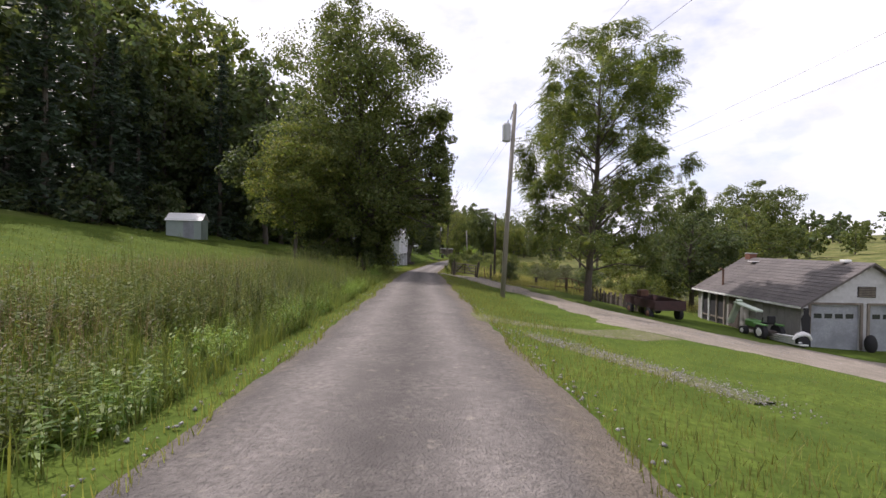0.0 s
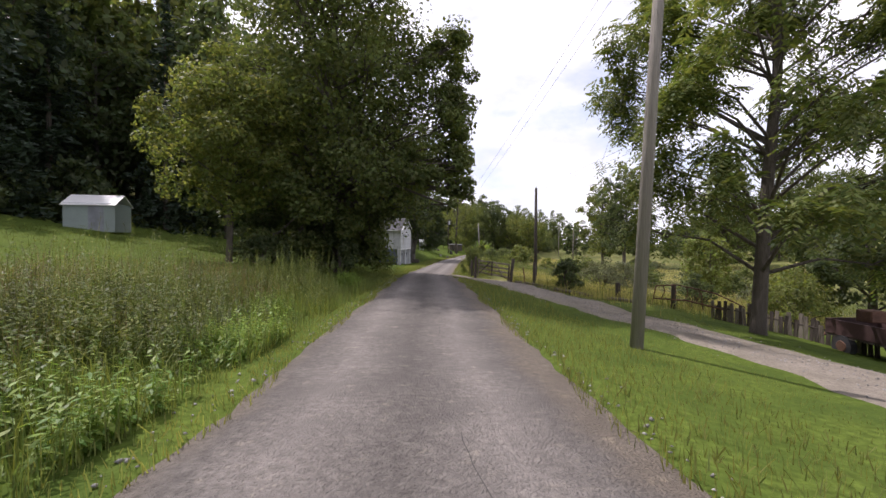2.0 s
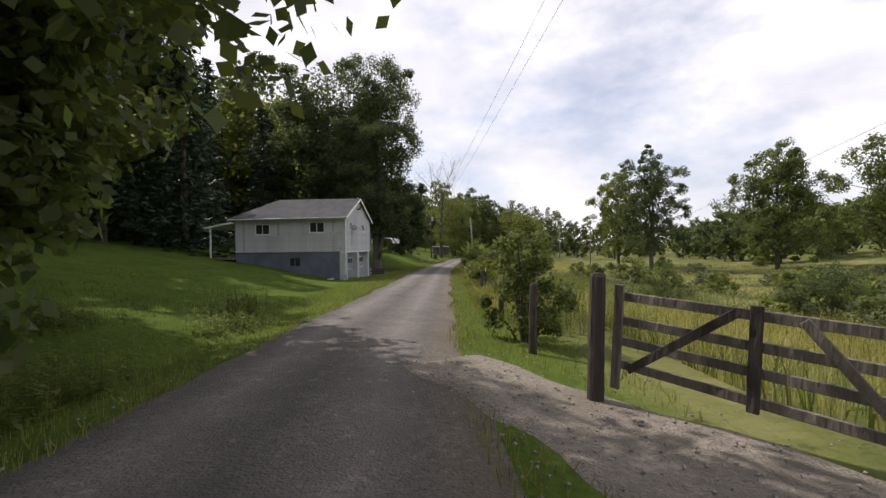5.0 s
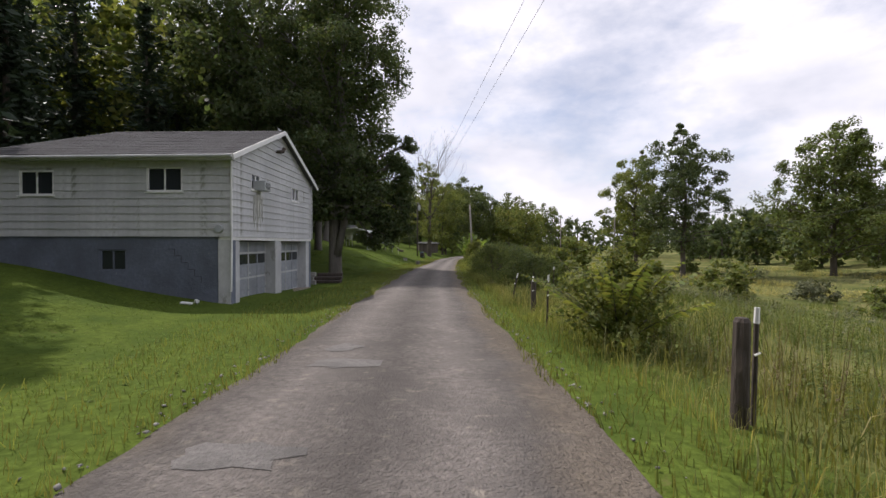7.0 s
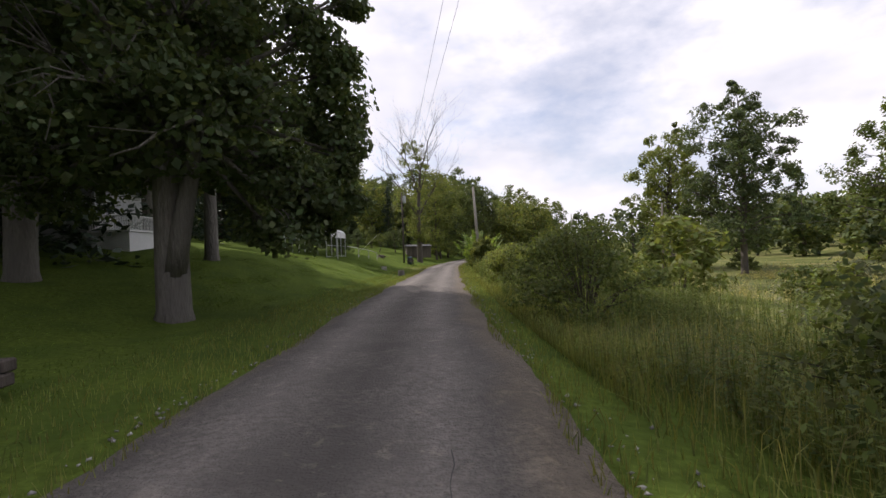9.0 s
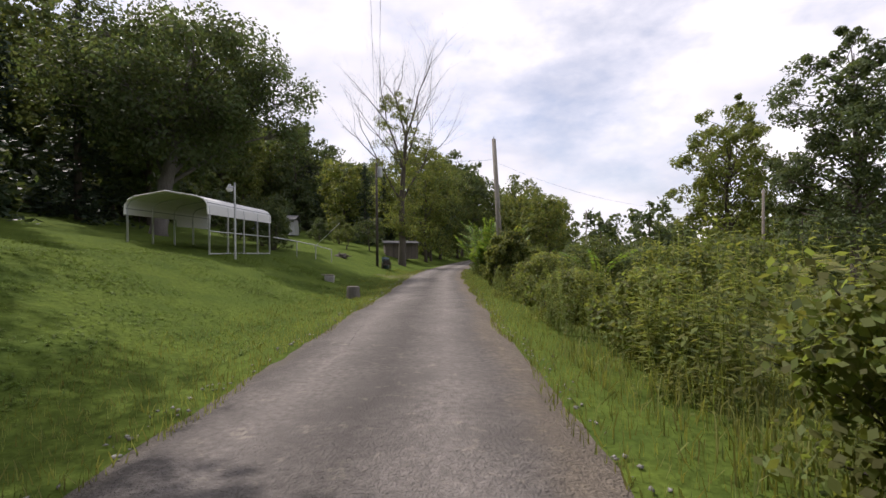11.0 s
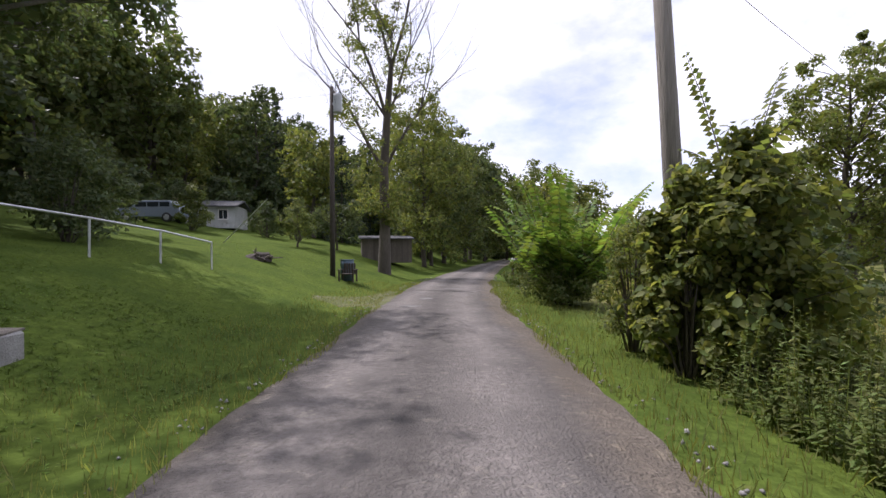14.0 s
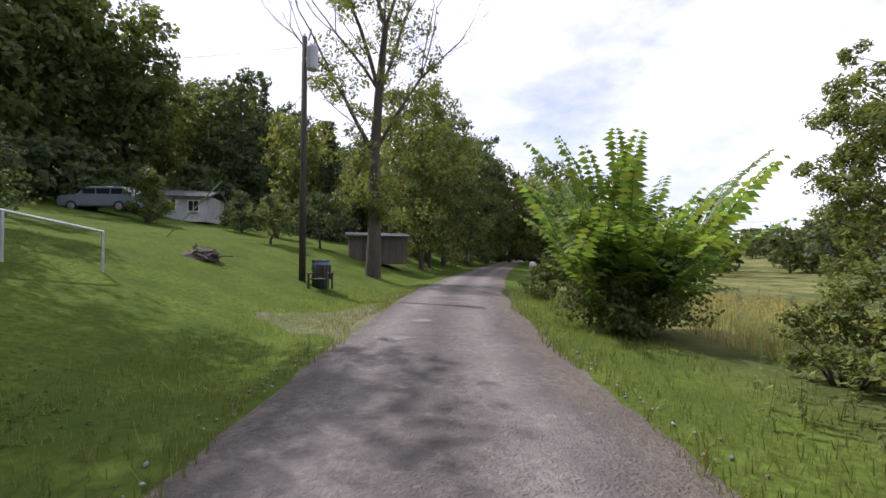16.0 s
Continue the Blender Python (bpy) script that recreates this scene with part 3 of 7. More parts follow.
    if n_in:  # shaded inner leaves, larger and fewer
        z = base + ch * rng.uniform(0.1, 0.8, n_in)
        a, rr = rng.uniform(0, math.tau, n_in), radius * 0.55 * np.sqrt(rng.uniform(0, 1, n_in)) * np.clip(1.25 - np.abs(z - base - 0.4 * ch) / ch * 1.3, 0.3, 1)
        q = np.stack([np.cos(a) * rr + lean[0] * z / height, np.sin(a) * rr + lean[1] * z / height, z], 1)
        v2, f2 = leaf_quads(rng, q, leaf * 1.35, ratio=0.7)
        f = np.concatenate([f, f2 + len(v)])
        v = np.concatenate([v, v2])
    crown = new("crown", big_mesh("crown", v, f, material))
    crown.parent = t
    return t


def conifer(name, x, y, height, radius, seed, label, base=0.12, group="", tiers=26, material=None):
    """Conifer: straight trunk, drooping whorls of flat needle sprays."""
    rng = np.random.default_rng(seed)
    t = thing(name, x, y, at_ground(x, y), 0, label, "tree", group)
    part("trunk", tube([(0, 0, -0.3), (0, 0, height * 0.4), (0, 0, height * 0.98)], [height * 0.014, height * 0.01, 0.02], 7), M_BARK, t)
    V, Fc, o = [], [], 0
    for i in range(tiers):
        k = base + (1 - base) * i / tiers
        z, r = height * k, radius * (1 - k) ** 0.85 * rng.uniform(0.8, 1.15) + 0.12
        for j in range(9):
            a = rng.uniform(0, math.tau)
            L = r * rng.uniform(0.7, 1.2)
            m = max(4, int(L * 4))
            s = np.linspace(0.12, 1, m)
            px, py = np.cos(a) * L * s, np.sin(a) * L * s
            pz = z - 0.32 * L * s ** 1.4 + rng.normal(0, 0.05, m)
            c = np.stack([px, py, pz], 1)
            v, f = leaf_quads(rng, np.repeat(c, 2, 0) + rng.normal(0, 0.16, (m * 2, 3)), 0.66, flat=0.35, ratio=0.34, droop=0.25)
            V.append(v)
            Fc.append(f + o)
            o += len(v)
    crown = new("crown", big_mesh("crown", np.concatenate(V), np.concatenate(Fc), material or M_NEEDLE))
    crown.parent = t
    return t


def shrub(name, x, y, height, radius, leaves, leaf, seed, label, material, lumps=22, squash=1.0, ovate=False, ratio=0.55, open_=0.0):
    """Bush: many stems from the ground, leaves in sprays of uneven reach down to the grass."""
    rng = np.random.default_rng(seed)
    t = thing(name, x, y, at_ground(x, y), 0, label, "shrub")
    bm = bmesh.new()
    P, N = [], []
    for i in range(lumps):
        zz = (i + rng.uniform(0, 1)) / lumps
        a = i * 2.39996 + rng.normal() * 0.5
        reach = math.sqrt(max(0.0, 1 - (max(0.0, zz - 0.25) / 0.8) ** 2)) * rng.uniform(0.45, 1.12)
        lr = radius * rng.uniform(0.17, 0.40)
        c = np.array([math.cos(a) * (radius * reach - lr * 0.6), math.sin(a) * (radius * reach - lr * 0.6) * squash, 0.12 * height + height * 0.84 * zz * rng.uniform(0.78, 1.12)])
        if i % 2 == 0 or lumps < 20:
            add_tube(bm, [(c[0] * 0.12, c[1] * 0.12, -0.15), (c[0] * 0.5, c[1] * 0.5, c[2] * 0.6), tuple(c)], [0.026, 0.018, 0.006], 4, False)
        q = np.array([c[0], c[1], 0.5 * c[2]])
        q /= np.linalg.norm(q) + 1e-6
        n = max(4, int(leaves / lumps * rng.uniform(0.6, 1.4)))
        p, nn = clump_points(rng, c, q, n, lr, min(1.0, max(0.6, 0.75 * height / (2 * radius))))
        P.append(p)
        N.append(nn)
    for i in range(max(4, lumps // 3)):  # long leafy sprigs that stand out of the mass
        a, tilt = i * 2.39996 + rng.normal() * 0.6, rng.uniform(0.1, 1.1)
        d = np.array([math.cos(a) * math.sin(tilt), math.sin(a) * math.sin(tilt) * squash, math.cos(tilt)])
        u = np.linspace(0.55, 1.0, max(5, int(0.45 * (height + radius) * 0.6 / (leaf * 0.35))))[:, None]
        arc = d * u * np.array([radius * 1.3, radius * 1.3, height * 1.16]) - np.array([0, 0, 0.35 * height * math.sin(tilt)]) * u ** 3
        add_tube(bm, [tuple(arc[0] * 0.3), tuple(arc[0]), tuple(arc[-1])], [0.012, 0.008, 0.003], 3, False)
        arc = np.repeat(arc, 2, 0)
        P.append(arc + rng.normal(0, leaf * 0.45, arc.shape))
        N.append(np.tile(d * 0.3 + np.array([0, 0, 0.8]), (len(arc), 1)))
    part("woody_base", bm, M_BARK, t)
    P, N = np.concatenate(P), np.concatenate(N)
    P[:, 2] = np.maximum(P[:, 2], rng.uniform(0.02, 0.3, len(P)))
    v, f = facing_leaves(rng, P, N, leaf, ratio, 0.35, ovate=ovate)
    ob = new("foliage", big_mesh("foliage", v, f, material))
    ob.parent = t
    return t


BIG = [
    ("maple_tree", -6.1, 60.0, 23.0, 7.6, 1.4, 0.42, 112000, 0.22, "tall dark green maple spreading over the road edge", M_LEAF, dict(lobes=70, sub=8, lobe_r=0.31, fill=0.18, top=5.0, low=0.2, ragged=0.16, ratio=0.68, lean=(0.2, -2.2))),
    ("maple_tree", -10.0, 65.5, 17.0, 5.4, 1.6, 0.32, 18000, 0.34, "broad shaded maple beside the field", M_LEAF, dict(lobes=30)),
    ("maple_tree", -14.0, 65.0, 17.0, 6.6, 0.6, 0.35, 18000, 0.36, "shaded maple beside the mown lawn", M_LEAF_DARK, dict(lobes=30)),
    ("maple_tree", -9.8, 54.2, 11.0, 3.6, 1.6, 0.15, 17000, 0.21, "young lighter maple before the tall one", M_LEAF_LIGHT, dict(lobes=34, fill=0.2)),
    ("walnut_tree", 11.1, 47.6, 17.3, 5.0, 0.6, 0.2, 80000, 0.20, "open light green walnut tree with drooping compound leaves", M_WALNUT, dict(lobes=62, sub=6, lobe_r=0.23, flat=0.9, compound=10, ratio=0.42, droop=0.55, fill=0.0, ragged=0.22, low=0.15, top=2.4, lean=(0.6, 0.0))),
    ("maple_tree", -9.3, 104.0, 23.0, 5.2, 1.3, 0.40, 86000, 0.19, "big dark maple on the lawn beside the white house", M_LEAF_DARK, dict(lobes=60, sub=7, lobe_r=0.34, low=0.0, ragged=0.13, fill=0.25, top=5.0, ratio=0.68)),
    ("maple_tree", -14.8, 105.5, 23.0, 6.8, 2.0, 0.38, 22000, 0.34, "dense maple behind the white house", M_LEAF_DARK, dict(lobes=32)),
    # next two maples are added to throw shade on the lawn behind the house
    ("maple_tree", -13.4, 113.6, 18.0, 5.6, 3.6, 0.3, 14000, 0.36, "dark maple added to cast shade by the mobile home's yard", M_LEAF_DARK, dict(lobes=30, fill=0.25)),
    ("maple_tree", -17.4, 108.4, 19.0, 5.4, 3.6, 0.3, 14000, 0.36, "maple added for shade between the house and the mobile home", M_LEAF_DARK, dict(lobes=30, fill=0.25)),
    ("maple_tree", -20.0, 138.4, 15.5, 8.2, 3.2, 0.46, 42000, 0.26, "huge dark maple spreading behind the carport", M_LEAF_DARK, dict(lobes=46, lean=(1.0, 2.6), lobe_r=0.32)),
    ("maple_tree", -19.5, 118.0, 14.5, 6.2, 3.0, 0.36, 24000, 0.25, "dark maple overhanging the bank by the carport", M_LEAF_DARK, dict(lobes=34)),
]
BOUGHS = {0: [(-4.7, 62.2, 2.6), (-4.9, 63.0, 3.6), (-5.2, 61.6, 2.2), (-5.6, 62.6, 3.2), (-5.0, 62.8, 4.4), (-6.8, 62.4, 3.4), (-4.6, 62.0, 5.4), (-8.2, 61.8, 3.2), (0.6, 58.6, 7.6), (0.7, 59.6, 8.6), (-0.2, 60.2, 7.0), (0.7, 60.6, 9.8), (-1.4, 59.0, 7.4), (0.8, 58.2, 9.6), (1.1, 58.8, 7.4), (0.9, 59.4, 10.8), (1.0, 60.0, 12.4), (0.8, 59.2, 14.0), (0.2, 60.4, 11.4), (-4.1, 60.5, 2.0), (-4.6, 60.0, 2.8), (-5.5, 59.3, 2.5), (-6.5, 58.4, 2.6), (-5.2, 57.6, 3.8), (-4.0, 59.4, 4.4), (-3.4, 60.6, 5.4), (-7.6, 57.2, 3.2), (-6.2, 56.2, 4.6), (-8.6, 56.4, 3.0),
              (2.0, 55.9, 5.2, 0.42), (1.6, 55.7, 5.6, 0.6), (1.1, 55.5, 4.6, 0.4), (0.8, 55.7, 5.5, 0.7), (1.9, 56.1, 5.9, 0.5), (1.3, 56.2, 6.5, 0.7), (1.9, 56.4, 6.9, 0.4), (0.1, 56.0, 6.0, 0.8), (-0.9, 56.0, 6.1, 0.9), (-2.0, 56.6, 6.4, 1.1), (-3.2, 57.4, 6.0, 1.2)],
          5: [(-7.0, 104.6, 2.0), (-6.2, 105.6, 2.2), (-5.6, 104.8, 2.8), (-6.4, 103.8, 3.4), (-5.9, 104.6, 4.8), (-6.6, 105.4, 3.6), (-8.8, 106.0, 3.6), (-5.6, 103.6, 6.6), (-7.2, 102.2, 4.6), (-10.6, 105.2, 4.2), (-5.1, 104.6, 4.0), (-5.0, 104.2, 6.0), (-5.1, 105.0, 2.6), (-5.0, 104.4, 8.0), (-5.2, 105.8, 5.0), (-7.4, 103.0, 6.4), (-8.6, 102.2, 5.2), (-10.4, 102.4, 4.8), (-12.0, 103.2, 4.0)]}
for i, (n, x, y, h, r, b, tr, lv, ls, lab, m, more) in enumerate(BIG):
    big = tree(n, x, y, h, r, b, tr, lv, ls, 100 + i, lab, m, bark=M_BARK_GREY if n == "maple_tree" and y > 100 else None, extra=BOUGHS.get(i, ()), **more)
    if i == 5:
        at = Vector((x, y, at_ground(x, y)))
        stem = [at + Vector(q) for q in ((0.1, -0.1, 1.2), (0.42, -0.25, 2.3), (0.78, -0.3, 3.8), (1.0, -0.1, 6.0), (1.3, 0.2, 9.5))]
        ob = part("side_stem", tube([q - at for q in stem], [0.3, 0.25, 0.2, 0.15, 0.07], 9), M_BARK_GREY, big, smooth=True)
        for pts in (((-9.4, 103.7, 5.6), (-10.6, 102.2, 5.0), (-11.3, 101.4, 4.6)), ((-10.9, 101.8, 4.85), (-10.2, 101.4, 5.1), (-9.9, 101.3, 4.4), (-10.1, 101.3, 3.7)), ((-8.9, 103.6, 4.4), (-7.1, 101.6, 4.15), (-7.85, 101.4, 3.8), (-9.3, 101.4, 4.0)), ((-7.85, 101.4, 3.8), (-8.2, 101.3, 3.5), (-8.8, 101.3, 3.35)), ((-9.0, 103.6, 6.4), (-8.2, 101.6, 6.2), (-8.3, 101.2, 5.4)), ((-10.0, 103.4, 7.0), (-11.6, 100.8, 6.6), (-11.4, 100.5, 5.8))):
            part("dead_branch", tube([Vector(q) - at for q in pts], [0.035, 0.026, 0.02, 0.01][: len(pts)], 5), M_BARK_GREY, big, "bare pale dead branch")
OPEN = dict(lobes=64, sub=6, lobe_r=0.23, ragged=0.28, fill=0.16, low=0.1, top=2.2, flat=0.85)
FIELD = [
    ("oak_tree", 37.4, 153.0, 27.0, 7.2, 1.5, 0.42, 30000, 0.36, "tall ragged oak with open branches in the pasture hollow", M_LEAF_DARK, OPEN),
    ("oak_tree", 35.9, 169.0, 25.5, 7.4, 0.8, 0.38, 30000, 0.36, "ragged oak beyond the roadside thicket", M_LEAF_LIGHT, OPEN),
    ("oak_tree", 61.0, 151.0, 27.0, 10.0, 0.3, 0.45, 32000, 0.44, "spreading oak with an open top on the pasture slope", M_LEAF, dict(OPEN, low=0.0, top=1.5)),
    ("oak_tree", 66.5, 129.0, 24.0, 9.6, 0.6, 0.45, 30000, 0.42, "broad open oak on the pasture slope", M_LEAF, OPEN),
    ("ash_tree", 18.5, 66.5, 5.5, 2.2, 1.0, 0.08, 4000, 0.2, "slender young tree in the rough pasture", M_LEAF_LIGHT, dict(lobes=14)),
    ("walnut_tree", 20.6, 55.8, 8.4, 3.5, 0.4, 0.18, 12000, 0.22, "dark spreading tree behind the board fence", M_LEAF_DARK, dict(lobes=22)),
    ("ash_tree", 41.0, 86.0, 14.0, 5.0, 0.5, 0.18, 12000, 0.30, "ragged tree on the slope beyond the old garage", M_LEAF, OPEN),
    ("ash_tree", 23.6, 55.6, 6.4, 2.2, 0.3, 0.08, 4500, 0.18, "bright sapling beside the old garage", M_LEAF_LIGHT, dict(lobes=16)),
    ("ash_tree", -12.0, 156.2, 2.9, 1.4, 0.4, 0.06, 3000, 0.13, "small round ornamental tree on the lawn", M_LEAF, dict(lobes=14)),
    ("ash_tree", -10.2, 159.5, 4.2, 2.0, 0.4, 0.07, 3500, 0.17, "small dark tree beside the plank shed", M_LEAF_DARK, dict(lobes=14)),
    ("maple_tree", -4.2, 166.0, 15.0, 4.4, 0.2, 0.2, 14000, 0.27, "bright roadside maple beyond the dying tree", M_LEAF_LIGHT, dict(lobes=34, low=0.05, top=3.2, fill=0.2)),
    ("maple_tree", -2.4, 176.0, 15.5, 4.8, 0.0, 0.22, 12000, 0.30, "round roadside maple at the bend", M_LEAF, dict(lobes=34, low=0.05, top=3.2, fill=0.2)),
    ("maple_tree", 0.6, 188.0, 16.5, 5.2, 0.0, 0.24, 12000, 0.33, "full roadside maple leaning over the bend", M_LEAF, dict(lobes=34, low=0.05, top=3.2, fill=0.2)),
    ("maple_tree", 4.4, 200.0, 17.0, 5.4, 0.0, 0.24, 11000, 0.36, "full green maple at the end of the road", M_LEAF, dict(lobes=34, low=0.05, top=3.2, fill=0.2)),
    ("maple_tree", 9.6, 210.0, 16.0, 5.2, 0.0, 0.24, 10000, 0.38, "round green maple past the bend", M_LEAF, dict(lobes=34, low=0.05, top=3.2, fill=0.2)),
]
for i, (n, x, y, h, r, b, tr, lv, ls, lab, m, more) in enumerate(FIELD):
    tree(n, x, y, h, r, b, tr, lv, ls, 150 + i, lab, m, **more)

# wooded hillside: a few model trees, then repeats
WOOD = [tree("forest_tree", -60.0, 40.0, 21, 6.6, 0.4, 0.3, 5600, 0.62, 200, "broadleaf tree of the wooded hillside", M_LEAF, lobes=26, sub=5, group="hillside wood", twigs=False, fill=0.15),
        tree("forest_tree", -66.0, 60.0, 24, 7.0, 0.4, 0.32, 5600, 0.66, 201, "tall dark broadleaf tree of the wooded hillside", M_LEAF_DARK, lobes=26, sub=5, group="hillside wood", twigs=False, fill=0.15),
        tree("forest_tree", -70.0, 80.0, 17, 6.0, 0.3, 0.28, 5200, 0.56, 202, "bright broadleaf tree at the wood's edge", M_LEAF_LIGHT, lobes=24, sub=5, group="hillside wood", twigs=False, fill=0.15)]
PINE = [conifer("spruce_tree", -46.0, 66.0, 24, 4.2, 210, "dark spruce of the wooded hillside", group="hillside wood", base=0.04),
        conifer("spruce_tree", -52.0, 84.0, 20, 3.8, 211, "dark spruce at the wood's edge", group="hillside wood", base=0.04)]
FAR = [tree("distant_tree", 120.0, 220.0, 15, 7.5, -1.0, 0.3, 900, 1.4, 220, "distant round tree of the valley wood", M_LEAF, lobes=16, sub=3, group="valley wood", twigs=False),
       tree("distant_tree", 135.0, 230.0, 18, 7.0, -1.0, 0.3, 900, 1.4, 221, "distant dark tree of the valley wood", M_LEAF_DARK, lobes=16, sub=3, group="valley wood", twigs=False)]


def spread(models, spots, seed, lo=0.8, hi=1.18):
    rng = random.Random(seed)
    for x, y in spots:
        m = rng.choice(models)
        s = rng.uniform(lo, hi)
        c = copy_thing(m, pose(x, y, at_ground(x, y) - 0.1, 0, 0, rng.uniform(0, 360)))
        c.scale = (s, s, s * rng.uniform(0.92, 1.1))


rw = random.Random(5)
spots, dark_spots = [], []
for row, (a, step) in enumerate([(31, 5.6), (38, 6.5), (46, 8.0), (58, 10.0), (76, 14.0)]):
    y = 14 + rw.uniform(0, 4)
    while y < 250:
        if not (row < 1 and (122 < y < 186 or y < 50)):
            p = (float(road_x(y)) - a + rw.uniform(-2, 2) + (6 if 72 < y < 118 else 0), y)
            (dark_spots if 50 < y < 112 else spots).append(p)
        y += step * rw.uniform(0.8, 1.25)
spread(WOOD + WOOD[:2] + PINE[1:], [q for q in spots if q[1] < 120], 7, 1.0, 1.3)
spread(WOOD + WOOD + PINE[1:], [q for q in spots if 120 <= q[1] < 150], 17, 0.85, 1.1)
spread(WOOD + WOOD, [q for q in spots if 150 <= q[1] < 172], 47, 1.12, 1.28)
spread(WOOD + WOOD + PINE[1:], [q for q in spots if q[1] >= 172], 48, 0.76, 0.92)
spread([PINE[0], PINE[1], WOOD[1]], [(-27.0, 141.0), (-29.5, 134.0), (-26.0, 147.0), (-30.5, 149.0), (-28.0, 127.0), (-25.0, 131.0), (-31.0, 121.0)], 51, 0.6, 0.8)
spread([WOOD[0], WOOD[1]], [(float(road_x(y)) - a, y) for y, a in ((28, 42), (35, 45), (42, 43), (49, 46), (30, 55), (45, 57))], 19, 1.2, 1.4)
spread([WOOD[1], PINE[0], PINE[0], PINE[1]], dark_spots, 11, 0.85, 1.1)
spread([PINE[0], PINE[1]], [(-18.5, 109.0), (-21.0, 103.0), (-23.5, 110.0), (-25.0, 98.0), (-20.5, 114.5)], 29, 0.75, 0.95)
# extra trees added left of the house so that their shadows darken the lawn
spread([WOOD[1], WOOD[0]], [(-24.0, 82.0), (-27.5, 89.0), (-23.0, 75.5)], 37, 0.85, 1.0)
spread([PINE[0], PINE[1]], [(-20.5, 89.5), (-23.0, 85.0), (-25.5, 92.0)], 31, 0.85, 0.95)
spread([WOOD[0], WOOD[1]], [(-45, 88), (-38, 82), (-52, 78), (-60, 70), (-46, 73), (-57, 92), (-40, 95)], 33, 1.3, 1.5)
spread(WOOD[:1], [(-37.0, 171.0), (-35.0, 178.0), (-36.0, 164.0)], 53, 0.92, 1.0)
conifer("spruce_tree", -28.2, 193.0, 18.5, 3.4, 212, "pointed spruce above the bungalow", base=0.04)
# trees at the far end of the road and along the far valley
far = [(float(road_x(y)) + u, y) for y, u in ((158, -8.5), (168, -7.5), (176, -6.5), (186, -7), (190, 6.5), (196, -5), (202, 5), (208, -4), (214, 4), (222, 0), (232, 8), (240, -6), (182, -14), (196, -15), (176, -19), (212, -13), (228, -14), (246, 14), (206, 12), (186, 11))]
spread([WOOD[1]], [(-3.6, 169.0), (-4.8, 175.0)], 18, 0.5, 0.6)
spread([PINE[1]], [(-13.0, 174.0), (-16.0, 178.0), (-11.0, 180.0)], 43, 0.5, 0.6)
spread([WOOD[0], WOOD[2], WOOD[0], WOOD[1]], far[2:], 8, 0.75, 0.95)
far = []
for k in range(55):
    y = rw.uniform(215, 400)
    far.append((float(road_x(min(y, 260))) + 14 + rw.uniform(0, 1) * (y - 120), y))
for k in range(50):
    y = rw.uniform(20, 300)
    far.append((rw.uniform(150, 300), y))
for k in range(26):
    far.append((rw.uniform(70, 130), rw.uniform(165, 260)))
spread(FAR, far, 9, 0.6, 1.1)
spread([WOOD[0], WOOD[1]], [(3, 236), (9, 242), (15, 230), (20, 238), (26, 228), (31, 240), (14, 199), (19, 206), (24, 214), (30, 222), (38, 226), (44, 236)], 23, 0.24, 0.34)

# ---- poles and wires ----
def utility_pole(name, x, y, z, h, r, lean, label, material, can=None):
    t = thing(name, x, y, z, 0, label, "utility pole")
    top = Vector((lean[0], lean[1], h))
    part("shaft", tube([(0, 0, -0.5), tuple(top * 0.5), tuple(top)], [r, r * 0.88, r * 0.72], 14), material, t, smooth=True)
    part("pole_top_pin", tube([tuple(top), tuple(top + Vector((0, 0, 0.12)))], [0.03, 0.025], 8), M_TANK, t)
    if can:
        side, zz = can
        c = Vector((lean[0], lean[1], 0)) * (zz / h) + Vector((side[0], side[1], zz))
        tank = part("transformer_can", tube([c + Vector((0, 0, -0.42)), c + Vector((0, 0, -0.38)), c + Vector((0, 0, 0.36)), c + Vector((0, 0, 0.44))], [0.17, 0.2, 0.2, 0.16], 16), M_TANK, t, "grey steel transformer can", smooth=False)
        part("bushing", tube([c + Vector((0.05, 0, 0.42)), c + Vector((0.07, 0, 0.62))], [0.035, 0.02], 8), M_GREYDOOR, tank)
        part("mounting_bracket", box(c * 0.5 + Vector((lean[0], lean[1], 0)) * 0.5 * (zz / h) + Vector((0, 0, zz * 0.5)), (abs(side[0]) + 0.1, 0.06, 0.08)), M_STEEL, t)
        f = Vector((lean[0], lean[1], 0)) * ((zz + 0.8) / h) + Vector((side[0] * 0.6, side[1] * 0.6 - 0.1, zz + 0.8))
        part("fuse_cutout", tube([f + Vector((0, 0, -0.2)), f + Vector((0.1, 0, 0.2))], [0.03, 0.03], 8), M_GREYDOOR, t)
    return t


def wire(a, b, sag, r=0.0055):
    pts = []
    for i in range(17):
        k = i / 16
        p = Vector(a).lerp(Vector(b), k)
        p.z -= sag * 4 * k * (1 - k)
        pts.append(p)
    ob = part("overhead_wire", tube(pts, r, 5), M_WIRE)
    return tagged(ob, "thin dark overhead wire between poles", "wire")


utility_pole("utility_pole", 5.86, 42.1, at_ground(5.86, 42.1), 9.2, 0.125, (0.45, -0.1), "leaning weathered wooden utility pole with grey transformer", M_POLE, ((-0.32, -0.05), 7.85))
utility_pole("utility_pole", 5.93, 61.9, at_ground(5.93, 61.9), 6.0, 0.11, (0.0, 0.0), "dark wooden utility pole behind the farm gate", M_POLE_DARK)
utility_pole("utility_pole", 0.75, 133.9, at_ground(0.75, 133.9), 7.75, 0.15, (-0.4, 0.0), "leaning grey wooden utility pole rising from vines", M_POLE)
